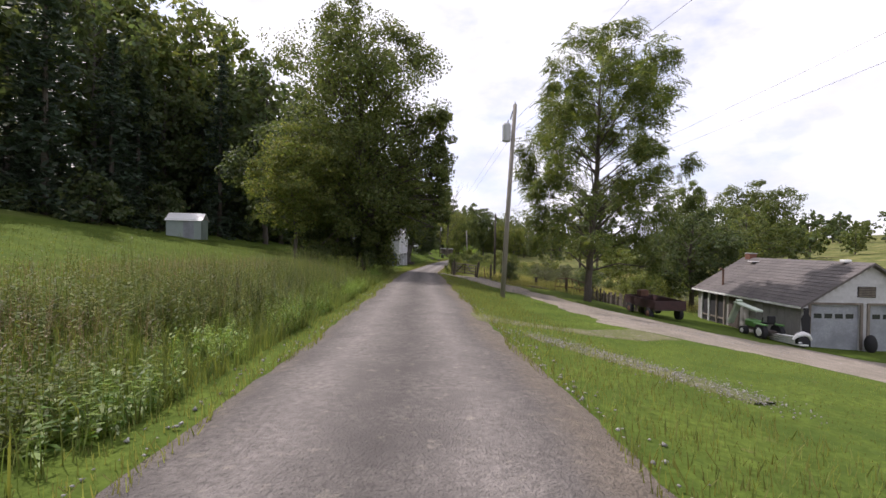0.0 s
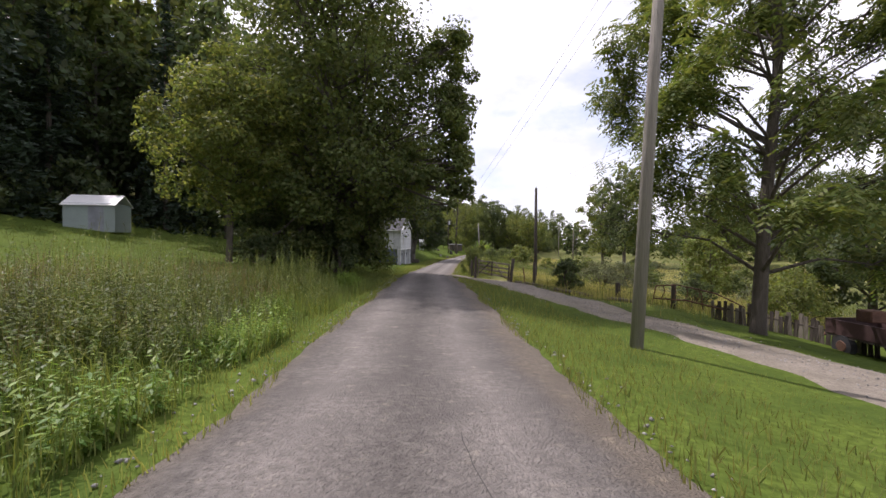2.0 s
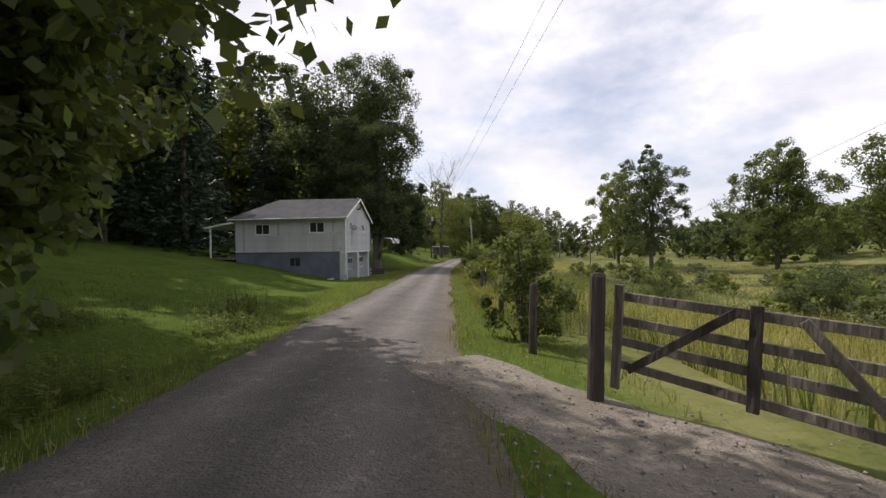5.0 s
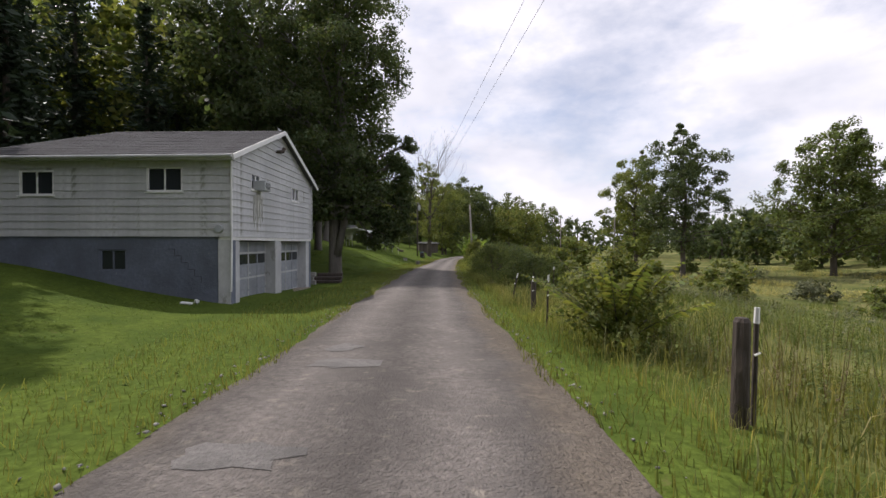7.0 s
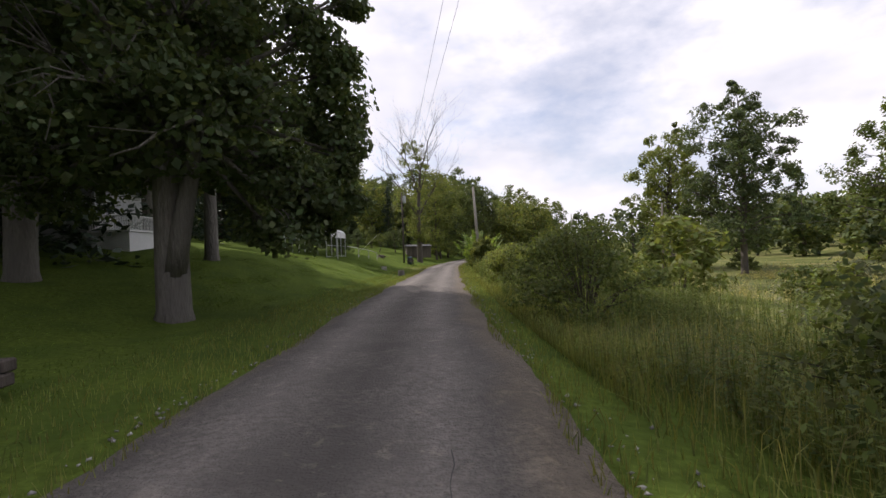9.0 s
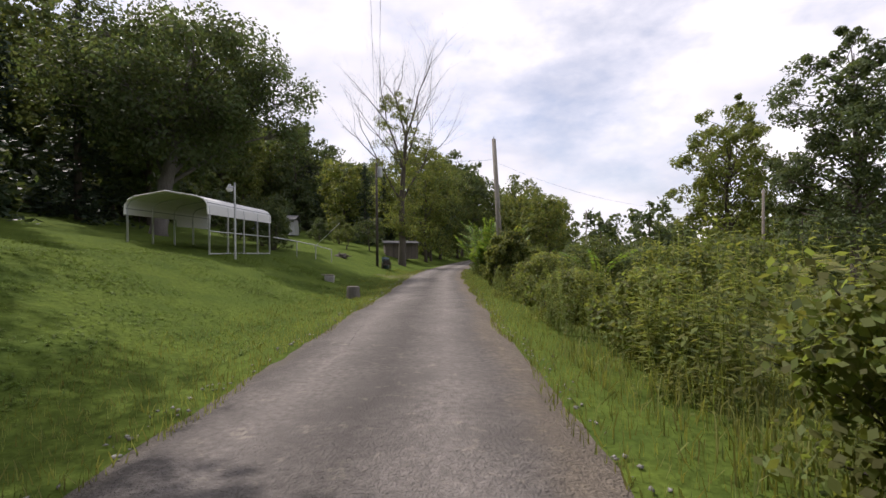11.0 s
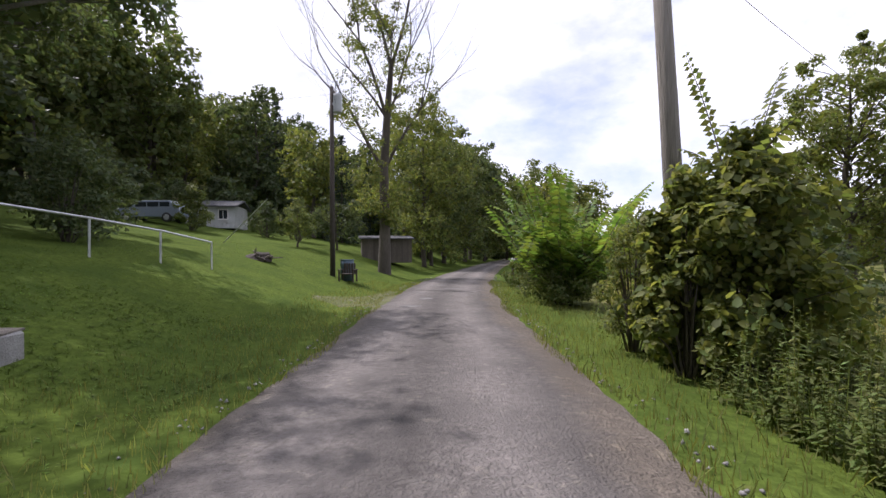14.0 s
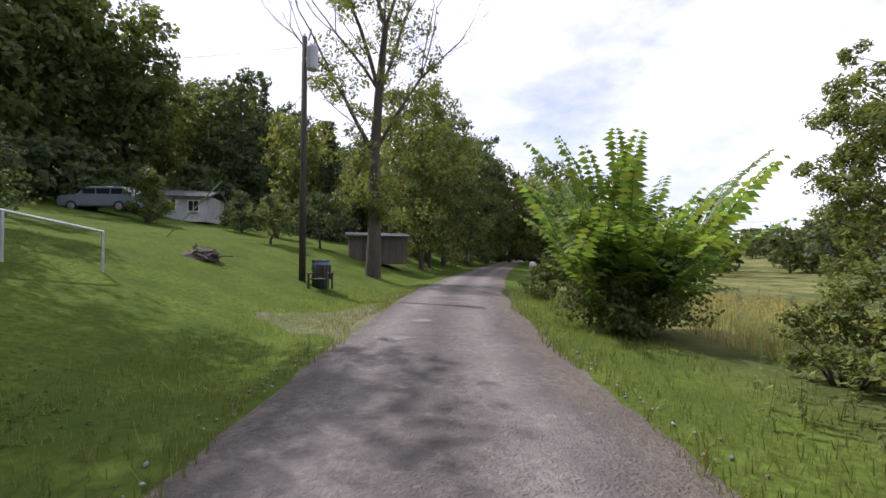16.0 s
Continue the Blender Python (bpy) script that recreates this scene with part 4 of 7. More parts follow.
utility_pole("utility_pole", -7.7, 147.66, at_ground(-7.7, 147.66), 8.6, 0.12, (0.0, 0.0), "dark wooden utility pole with transformer on the lawn", M_POLE_DARK, ((0.3, -0.1), 7.8))

# ---- white house over a two door garage ----
def cells(bm, axis, at0, depth, a0, a1, z0, z1, holes):
    """A wall slab with openings right through it. axis: the way it runs, 'x' or 'y'."""
    As = sorted({a0, a1, *[min(max(v, a0), a1) for h in holes for v in h[:2]]})
    Zs = sorted({z0, z1, *[min(max(v, z0), z1) for h in holes for v in h[2:]]})
    for p, q in zip(As, As[1:]):
        for r, s in zip(Zs, Zs[1:]):
            am, zm = (p + q) / 2, (r + s) / 2
            if any(h[0] < am < h[1] and h[2] < zm < h[3] for h in holes):
                continue
            c = (am, at0 + depth / 2, zm) if axis == "x" else (at0 + depth / 2, am, zm)
            size = (q - p, abs(depth), s - r) if axis == "x" else (abs(depth), q - p, s - r)
            add_box(bm, c, size)
    bmesh.ops.remove_doubles(bm, verts=bm.verts, dist=0.0005)
    return bm


def spans(a0, a1, holes, z):
    """Free stretches of a board at height z between openings."""
    cuts = sorted((h[0], h[1]) for h in holes if h[2] - 0.02 < z < h[3] + 0.02)
    out, p = [], a0
    for l, r in cuts:
        if l > p:
            out.append((p, l))
        p = max(p, r)
    if p < a1:
        out.append((p, a1))
    return out


def board_mesh(name, length, height, proud, material, cut0=0.0, cut1=0.0):
    """Lap board along +x, facing -y: thin at the top, proud at its lower edge. cut: how far the top ends are drawn in."""
    v = [(0, 0, 0), (length, 0, 0), (length, -proud, 0), (0, -proud, 0),
         (cut0, 0, height), (length - cut1, 0, height), (length - cut1, -0.004, height), (cut0, -0.004, height)]
    f = [(0, 3, 2, 1), (4, 5, 6, 7), (3, 7, 6, 2), (0, 1, 5, 4), (0, 4, 7, 3), (1, 2, 6, 5)]
    return mesh_from(name, v, f, material)


def lap_board(parent, length, height, m, material=None, cut0=0.0, cut1=0.0):
    ob = new("siding_board", board_mesh("siding_board", length, height, 0.032, material or M_SIDING, cut0, cut1))
    ob.parent = parent
    ob.matrix_basis = m
    return ob


def window_unit(parent, m, w, h, panes=2, frame_mat=None, sill=True, broken=False):
    """A sash window in the local xz plane, facing -y: frame, mullion and glass."""
    fm = frame_mat or M_WHITE
    t = 0.05
    bm = bmesh.new()
    for c, s in (((w / 2, 0, t / 2), (w, 0.07, t)), ((w / 2, 0, h - t / 2), (w, 0.07, t)), ((t / 2, 0, h / 2), (t, 0.07, h - 2 * t)), ((w - t / 2, 0, h / 2), (t, 0.07, h - 2 * t))):
        add_box(bm, c, s, 0.006)
    fr = part("window", bm, fm, parent)
    fr.matrix_basis = m
    for i in range(panes):
        a, b = t + (w - 2 * t) * i / panes, t + (w - 2 * t) * (i + 1) / panes
        part("pane", box(((a + b) / 2, 0.012, h / 2), (b - a - 0.02, 0.008, h - 2 * t)), M_GLASS, fr)
        if i:
            part("mullion", box((a, 0, h / 2), (0.035, 0.05, h - 2 * t)), fm, fr)
    if sill:
        part("sill", box((w / 2, -0.03, -0.02), (w + 0.1, 0.09, 0.035), 0.006), fm, fr)
    return fr


HX, HY0, HY1, HXW = -8.05, 88.1, 95.32, -15.85
HS, HE, HA = 1.82, 4.30, 5.80  # siding foot, eave, apex
HM = (HY0 + HY1) / 2
house = thing("house", 0, 0, 0, 0, "white lap-sided house over a blue-grey two door garage", "house")
side_holes = [(-10.56, -9.48, 3.14, 3.87), (-14.42, -13.36, 3.04, 3.78)]
low_holes = [(-12.05, -11.22, 0.80, 1.44)]
gab_holes = [(89.38, 90.05, 3.35, 3.92), (92.92, 93.72, 3.32, 3.88)]
bm = cells(bmesh.new(), "x", HY0, 0.2, HXW, HX, HS, HE, side_holes)
part("upper_wall", bm, M_SIDING, house)
part("rear_wall", box(((HX + HXW) / 2, HY1 - 0.1, (HS + HE) / 2), (HX - HXW, 0.2, HE - HS)), M_SIDING, house)
part("end_wall", box((HXW + 0.1, HM, (HS + HE) / 2), (0.2, HY1 - HY0 - 0.4, HE - HS)), M_SIDING, house)
bm = cells(bmesh.new(), "y", HX, -0.2, HY0 + 0.2, HY1 - 0.2, HS, HE, gab_holes)
poly_prism(bm, [(HY0 + 0.1, HE), (HY1 - 0.1, HE), (HM, HA - 0.06)], 0.2, Matrix(((0, 1, 0, HX - 0.2), (1, 0, 0, 0), (0, 0, 1, 0), (0, 0, 0, 1))))
part("gable_wall", bm, M_SIDING, house)
bm = cells(bmesh.new(), "x", HY0 + 0.03, 0.25, HXW, HX, -0.8, HS, low_holes)
part("foundation_wall", bm, M_BLOCK, house, "blue-grey painted block foundation, stained and cracked")
part("foundation_back", box(((HX + HXW) / 2, HY1 - 0.13, 0.5), (HX - HXW, 0.2, 2.6)), M_BLOCK, house)
part("garage_floor", box((HX - 2.0, HM, -0.36), (4.2, HY1 - HY0 - 0.6, 0.1)), M_GRAVEL, house)
part("floor_deck", box(((HX + HXW) / 2, HM, HS - 0.08), (HX - HXW - 0.45, HY1 - HY0 - 0.6, 0.12)), M_DARKWOOD, house)
part("garage_back", box((HX - 4.1, HM, 0.6), (0.1, HY1 - HY0 - 0.5, 2.2)), M_DARK, house)
for y0, y1 in ((HY0, 88.66), (91.37, 91.93), (94.70, HY1)):
    part("garage_post", box((HX - 0.2, (y0 + y1) / 2, 0.5), (0.38, y1 - y0 - 0.01, 2.56), 0.012), M_SIDING, house, "chipped grey painted block pier")
part("lintel", box((HX - 0.16, HM, HS - 0.05), (0.34, HY1 - HY0, 0.1)), M_WHITE, house)
# overlapping boards, one by one
n_side = 11
ch = (HE - HS) / n_side
for i in range(n_side):
    z = HS + i * ch
    for a, b in spans(HXW, HX, side_holes, z + ch / 2):
        lap_board(house, b - a, ch + 0.012, Matrix.Translation((a, HY0 - 0.002, z)))
i, z = 0, HS
rise = (HA - HE) / (HM - HY0)
while z < HA - 0.12:
    def inset(zz):
        return max(0.0, (zz - HE) / rise)
    a0, a1 = HY0 + inset(z), HY1 - inset(z)
    d = inset(z + ch) - inset(z)
    for a, b in spans(a0, a1, gab_holes, z + ch / 2):
        lap_board(house, b - a, ch + 0.012, Matrix.Translation((HX + 0.002, a, z)) @ pose(0, 0, 0, 0, 0, 90), None, d if a == a0 else 0, d if b == a1 else 0)
    z += ch
for x, y in ((HX + 0.015, HY0 - 0.015), (HX + 0.015, HY1 + 0.015)):
    part("corner_trim", box((x, y, (HS + HE) / 2), (0.09, 0.09, HE - HS)), M_SIDING, house)
for x0, x1, z0, z1 in side_holes:
    window_unit(house, Matrix.Translation((x0, HY0 + 0.02, z0)), x1 - x0, z1 - z0)
for x0, x1, z0, z1 in low_holes:
    window_unit(house, Matrix.Translation((x0, HY0 + 0.09, z0)), x1 - x0, z1 - z0, frame_mat=M_BLOCK, sill=False)
for y0, y1, z0, z1 in gab_holes:
    window_unit(house, Matrix.Translation((HX - 0.02, y0, z0)) @ pose(0, 0, 0, 0, 0, 90), y1 - y0, z1 - z0)
ac = part("window_air_conditioner", box((HX + 0.16, 89.84, 3.52), (0.42, 0.44, 0.32), 0.015), M_TANK, house, "grey box air conditioner hung in the window")
for k in range(6):
    part("grille_slat", box((HX + 0.375, 89.84, 3.42 + 0.035 * k), (0.012, 0.36, 0.012)), M_DARK, ac)
part("vent_pipe", tube([(HX, 91.42, 4.98), (HX + 0.16, 91.42, 4.98), (HX + 0.22, 91.5, 5.0), (HX + 0.22, 91.62, 5.14)], [0.06, 0.06, 0.065, 0.065], 10), M_DARKWOOD, house, "rusty elbow vent pipe")
part("meter", tube([(-8.36, HY0, 2.05), (-8.36, HY0 - 0.14, 2.05)], [0.12, 0.11], 14), M_TANK, house, "round grey electric meter")
part("downspout", tube([(HX + 0.05, HY0 - 0.06, HE - 0.05), (HX + 0.05, HY0 - 0.05, HS - 0.3), (HX + 0.03, HY0 - 0.05, 0.2)], 0.03, 8), M_WHITE, house)
# stained streaks under the air conditioner and a stepped crack in the blocks
rst = random.Random(17)
for k in range(13):
    L = rst.uniform(0.3, 1.3)
    part("stain", box((HX + 0.034 + 0.0004 * k, 89.5 + 0.055 * k + rst.uniform(-0.02, 0.02), 3.3 - L / 2 - rst.uniform(0, 0.15)), (0.004, rst.uniform(0.02, 0.06), L)), M_STAIN, house)
cx, cz = -9.95, 1.45
for k in range(5):
    part("crack", box((cx + 0.1, HY0 + 0.027, cz), (0.2, 0.008, 0.012)), M_DARK, house)
    part("crack", box((cx + 0.2, HY0 + 0.027, cz - 0.1), (0.012, 0.008, 0.2)), M_DARK, house)
    cx, cz = cx + 0.2, cz - 0.2


def slab(parent, name, corners, t, material, label=""):
    """A sloping slab of thickness t below its corner points."""
    bm = bmesh.new()
    a = [bm.verts.new(c) for c in corners]
    b = [bm.verts.new((c[0], c[1], c[2] - t)) for c in corners]
    bm.faces.new(a)
    bm.faces.new(b[::-1])
    for i in range(len(a)):
        j = (i + 1) % len(a)
        bm.faces.new((a[j], a[i], b[i], b[j]))
    bmesh.ops.recalc_face_normals(bm, faces=bm.faces)
    return part(name, bm, material, parent, label)


ev, rk, hip = 0.32, 0.22, -14.2
ze = HE + 0.02 - ev * rise
roof = slab(house, "roof", [(HXW - ev, HY0 - ev, ze), (HX + rk, HY0 - ev, ze), (HX + rk, HM, HA + 0.02), (hip, HM, HA + 0.02)], 0.1, M_SHINGLE, "dark grey shingle roof, patched and worn")
slab(house, "roof", [(HX + rk, HY1 + ev, ze), (HXW - ev, HY1 + ev, ze), (hip, HM, HA + 0.02), (HX + rk, HM, HA + 0.02)], 0.1, M_SHINGLE)
slab(house, "roof", [(HXW - ev, HY1 + ev, ze), (HXW - ev, HY0 - ev, ze), (hip, HM, HA + 0.02)], 0.1, M_SHINGLE)
rs = random.Random(31)
for k in range(15):  # shingle courses on the slope towards the road bend
    y0, y1 = HY0 - ev + (HM - HY0 + ev) * k / 15, HY0 - ev + (HM - HY0 + ev) * (k + 1) / 15
    zz = lambda y: ze + (y - HY0 + ev) * rise + 0.004
    x0 = HXW - ev + (hip - HXW + ev) * (k + 0.5) / 15
    while x0 < HX + rk - 0.2:
        x1 = min(HX + rk, x0 + rs.uniform(0.8, 1.1))
        slab(roof, "shingle", [(x0, y0 - 0.02, zz(y0) + 0.012), (x1 - 0.01, y0 - 0.02, zz(y0) + 0.012), (x1 - 0.01, y1, zz(y1)), (x0, y1, zz(y1))], 0.006 + 0.006 * rs.random(), M_SHINGLE)
        x0 = x1
part("fascia", box(((HX + rk + HXW - ev) / 2, HY0 - ev - 0.012, ze - 0.09), (HX + rk - HXW + ev, 0.02, 0.14)), M_SIDING, house)
part("gutter", tube([(HXW - ev, HY0 - ev - 0.07, ze - 0.1), (HX + rk, HY0 - ev - 0.07, ze - 0.06)], 0.05, 8), M_SIDING, house, "sagging white gutter")
part("soffit", box(((HX + HXW) / 2, HY0 - ev / 2, ze - 0.13), (HX - HXW + 0.3, ev, 0.02)), M_SIDING, house)
for s in (-1, 1):
    y0 = HY0 - ev if s < 0 else HY1 + ev
    L = math.hypot(HM - y0, HA - ze)
    part("rake_board", box((0, 0, 0), (0.03, L, 0.15), 0, Matrix.Translation((HX + rk + 0.016, (y0 + HM) / 2, (ze + HA + 0.02) / 2 - 0.08)) @ Euler((-s * math.atan2(HA + 0.02 - ze, abs(HM - y0)), 0, 0)).to_matrix().to_4x4()), M_WHITE, house)
slab(house, "porch_roof", [(HXW - 2.0, 87.6, 3.6), (HXW - 0.05, 87.6, 3.95), (HXW - 0.05, 91.5, 3.95), (HXW - 2.0, 91.5, 3.6)], 0.12, M_WHITE, "thin white porch roof")
for y in (87.75, 91.3):
    part("porch_post", box((HXW - 1.6, y, 2.5), (0.09, 0.09, 2.3)), M_WHITE, house)
part("porch_floor", box((HXW - 1.0, 89.6, 1.42), (2.0, 3.8, 0.14)), M_OLDWOOD, house)
# the two recessed sectional doors
for y0, y1, bent in ((88.66, 91.37, 0.0), (91.93, 94.70, 0.0)):
    w, zb, zt = y1 - y0, -0.36, 1.72
    door = part("garage_door", box((HX - 0.42, (y0 + y1) / 2, (zb + zt) / 2), (0.04, w, zt - zb)), M_GREYDOOR, house, "weathered grey sectional garage door with a row of panes")
    rows, cols = 5, 4
    rh = (zt - zb) / rows
    for r in range(rows):
        for c in range(cols):
            yc, zc = y0 + w * (c + 0.5) / cols, zb + rh * (r + 0.5)
            glass = r == 3
            part("pane" if glass else "door_panel", box((HX - 0.392, yc, zc), (0.012, w / cols - 0.09, rh - 0.09), 0 if glass else 0.004), M_GLASS if glass else M_GREYDOOR, door)
    for r in range(rows + 1):
        part("rail", box((HX - 0.385, (y0 + y1) / 2, min(zt - 0.03, max(zb + 0.04, zb + rh * r))), (0.03, w, 0.06)), M_GREYDOOR if r % 2 else M_SIDING, door)
    for c in range(cols + 1):
        part("stile", box((HX - 0.387, min(y1 - 0.04, max(y0 + 0.04, y0 + w * c / cols)), (zb + zt) / 2), (0.022, 0.05, zt - zb - 0.02)), M_GREYDOOR if c % 2 else M_SIDING, door)
    part("door_handle", box((HX - 0.36, (y0 + y1) / 2, 0.62), (0.03, 0.14, 0.03)), M_STEEL, door)
b = part("plastic_bottle", tube([(0, 0, 0.05), (0.16, 0.02, 0.05), (0.2, 0.02, 0.05), (0.25, 0.03, 0.05)], [0.05, 0.055, 0.03, 0.022], 10), M_WHITE)
b.matrix_world = pose(-8.75, 87.6, at_ground(-8.75, 87.6) + 0.01, 0, 0, 130)
tagged(b, "white plastic bottle lying in the grass", "bottle")
b = part("plastic_tray", box((0, 0, 0.03), (0.3, 0.2, 0.05), 0.015), M_WHITE)
b.matrix_world = pose(-8.9, 87.3, at_ground(-8.9, 87.3), 0, 8, 20)
tagged(b, "white plastic tray lying in the grass", "tray")

# ---- trailer home behind the maple ----
def trailer_home():
    t = thing("mobile_home", -18.75, 115.0, 0.2, 4, "pale mobile home with a railed deck under the trees", "house")
    part("body", box((-3.0, 0, 3.1), (6.0, 3.6, 2.6), 0.03), M_SIDING, t)
    part("roof", box((-3.0, 0, 4.46), (6.2, 3.8, 0.1), 0.02), M_TANK, t)
    part("skirt", box((0.9, -1.0, 1.9), (1.7, 2.4, 0.9)), M_WHITE, t)
    deck = part("deck", box((0.9, -1.0, 2.42), (1.9, 2.6, 0.1)), M_WHITE, t, "white painted deck edge")
    for k in range(16):
        part("baluster", box((0.05 + 0.11 * k, -2.25, 2.78), (0.03, 0.03, 0.62)), M_WHITE, deck)
    for k in range(20):
        part("baluster", box((1.8, -2.2 + 0.12 * k, 2.78), (0.03, 0.03, 0.62)), M_WHITE, deck)
    part("handrail", box((0.9, -2.25, 3.12), (1.86, 0.07, 0.05)), M_WHITE, deck)
    part("handrail", box((1.8, -1.0, 3.12), (0.07, 2.5, 0.05)), M_WHITE, deck)
    window_unit(t, Matrix.Translation((-2.2, -1.83, 2.9)), 0.9, 0.9)
    window_unit(t, Matrix.Translation((-4.6, -1.83, 2.9)), 0.9, 0.9)
    return t


trailer_home()

# ---- carport on the bank ----
def carport():
    X0, X1, Y0, Y1 = -15.65, -12.2, 129.3, 136.0
    zb, zE, zS, zR = 0.85, 2.58, 3.30, 3.56
    t = thing("carport", 0, 0, 0, 0, "white ribbed metal carport with a bent tube frame", "carport")
    prof = [(X0, zE), (X0 + 0.02, zS - 0.32), (X0 + 0.16, zS - 0.1), (X0 + 0.45, zS + 0.03), ((X0 + X1) / 2, zR), (X1 - 0.45, zS + 0.03), (X1 - 0.16, zS - 0.1), (X1 - 0.02, zS - 0.32), (X1, zE)]
    pts = []
    for (xa, za), (xb, zb_) in zip(prof, prof[1:]):
        n = max(2, int(math.hypot(xb - xa, zb_ - za) / 0.08))
        for i in range(n):
            k = i / n
            ripple = 0.012 if (len(pts) % 3 == 0) else 0.0
            pts.append((xa + (xb - xa) * k, za + (zb_ - za) * k + ripple))
    pts.append(prof[-1])
    V = [(x, y, z) for y in (Y0 - 0.15, Y1 + 0.1) for x, z in pts] + [(x, y, z - 0.012) for y in (Y0 - 0.15, Y1 + 0.1) for x, z in pts]
    n = len(pts)
    F = [(i, i + 1, n + i + 1, n + i) for i in range(n - 1)] + [(2 * n + i + 1, 2 * n + i, 3 * n + i, 3 * n + i + 1) for i in range(n - 1)]
    F += [(i + 1, i, 2 * n + i, 2 * n + i + 1) for i in range(n - 1)] + [(n + i, n + i + 1, 3 * n + i + 1, 3 * n + i) for i in range(n - 1)]
    ob = new("roof_sheet", mesh_from("roof_sheet", V, F, M_CARPORT))
    ob.parent = t
    for i in range(3, n - 3, 9):
        part("roof_rib", tube([(pts[i][0], Y0 - 0.14, pts[i][1] + 0.008), (pts[i][0], Y1 + 0.09, pts[i][1] + 0.008)], 0.018, 6), M_GREYDOOR, t)
    for y in (Y0 - 0.15, Y1 + 0.1):
        part("edge_trim", tube([(x, y, z) for x, z in prof], 0.035, 6), M_WHITE, t)
    ys_ = [Y0 + (Y1 - Y0) * k / 4 for k in range(5)]
    for y in ys_:
        part("frame_hoop", tube([(x * 1.0, y, z - 0.04) for x, z in prof], 0.03, 6), M_STEEL, t)
        for x in (X0 + 0.02, X1 - 0.02):
            zg = at_ground(x, y)
            part("post", box((x, y, (zg - 0.1 + zE) / 2), (0.06, 0.06, zE - zg + 0.1)), M_STEEL, t)
    for x in (X0 + 0.02, X1 - 0.02):
        za, zc = at_ground(x, Y0) + 0.05, at_ground(x, Y1) + 0.05
        if x < -14:
            continue
        part("base_rail", tube([(x, Y0, za), (x, Y1, zc)], 0.03, 6), M_STEEL, t)
        part("side_rail", tube([(x, Y0, za + 0.95), (x, Y1, zc + 0.95)], 0.025, 6), M_STEEL, t)
    part("side_panel", box((X0 - 0.02, Y1 - 1.6, 2.45), (0.02, 3.0, 0.4)), M_CARPORT, t, "white sheet panel on the far side")
    return t


M_CARPORT = mat("white_ribbed_sheet", (0.68, 0.68, 0.67), rough=0.45, scale=2.0, var=0.06, bump=0.03, metal=0.0)
carport()


def rail_fence():
    t = thing("pipe_rail_fence", 0, 0, 0, 0, "low galvanised pipe rail running down the bank", "fence")
    P = [(-12.1, 136.3), (-11.4, 138.3), (-10.66, 139.9), (-10.0, 141.4)]
    h = [1.0, 0.95, 0.9, 0.85]
    pts = [(x, y, at_ground(x, y) + k) for (x, y), k in zip(P, h)]
    part("top_rail", tube(pts, 0.03, 8), M_STEEL, t)
    for p in pts[1:]:
        part("post", tube([(p[0], p[1], p[2] - 1.1), p], 0.03, 8), M_STEEL, t)


rail_fence()


def yard_lamp():
    x, y = -11.5, 130.1
    z = at_ground(x, y)
    t = thing("yard_lamp", x, y, z, 0, "grey steel yard lamp pole with a glass globe", "lamp")
    part("pole", tube([(0, 0, -0.2), (0, 0, 3.35)], [0.05, 0.04], 10), M_STEEL, t)
    part("arm", tube([(0, 0, 3.1), (-0.12, 0, 3.18), (-0.22, 0, 3.15)], 0.02, 8), M_STEEL, t)
    part("hood", tube([(-0.22, 0, 3.28), (-0.22, 0, 3.2), (-0.22, 0, 3.08)], [0.04, 0.08, 0.14], 12), M_TANK, t)
    part("lens", tube([(-0.22, 0, 3.08), (-0.22, 0, 2.98), (-0.22, 0, 2.94)], [0.135, 0.12, 0.05], 12), M_WHITE, t)


yard_lamp()


def stump(x, y, r, h, seed, label):
    rng = random.Random(seed)
    t = thing("tree_stump", x, y, at_ground(x, y), 0, label, "stump")
    bm = bmesh.new()
    rings = []
    for z, k in ((-0.1, 1.2), (0.05, 1.08), (h * 0.5, 0.98), (h - 0.02, 0.97), (h, 0.93)):
        rings.append([bm.verts.new((math.cos(a) * r * k * (1 + 0.07 * math.sin(5 * a + seed)), math.sin(a) * r * k * (1 + 0.06 * math.sin(3 * a)), z)) for a in (j * math.tau / 20 for j in range(20))])
    for a, b in zip(rings, rings[1:]):
        for j in range(20):
            bm.faces.new((a[j], a[(j + 1) % 20], b[(j + 1) % 20], b[j]))
    part("bark", bm, M_BARK_GREY, t, smooth=True)
    bm = bmesh.new()
    c = bm.verts.new((0, 0, h + 0.012))
    ring = [bm.verts.new((math.cos(a) * r * 0.92 * (1 + 0.07 * math.sin(5 * a + seed)), math.sin(a) * r * 0.92 * (1 + 0.06 * math.sin(3 * a)), h + 0.003)) for a in (j * math.tau / 20 for j in range(20))]
    for j in range(20):
        bm.faces.new((c, ring[j], ring[(j + 1) % 20]))
    part("cut_face", bm, M_OLDWOOD, t, "pale weathered saw cut")


stump(-5.95, 127.95, 0.25, 0.46, 2, "grey cut tree stump on the road bank")


def rock(x, y, s, seed, label):
    bm = bmesh.new()
    bmesh.ops.create_icosphere(bm, subdivisions=2, radius=s)
    for v in bm.verts:
        v.co *= 1 + 0.25 * noise.noise(v.co * (1.5 / s) + Vector((seed, 0, 0)))
        v.co.z *= 0.8
    ob = part("rock", bm, M_STONE_PALE)
    ob.matrix_world = pose(x, y, at_ground(x, y) + s * 0.3, 0, 0, seed * 40)
    return tagged(ob, label, "rock")


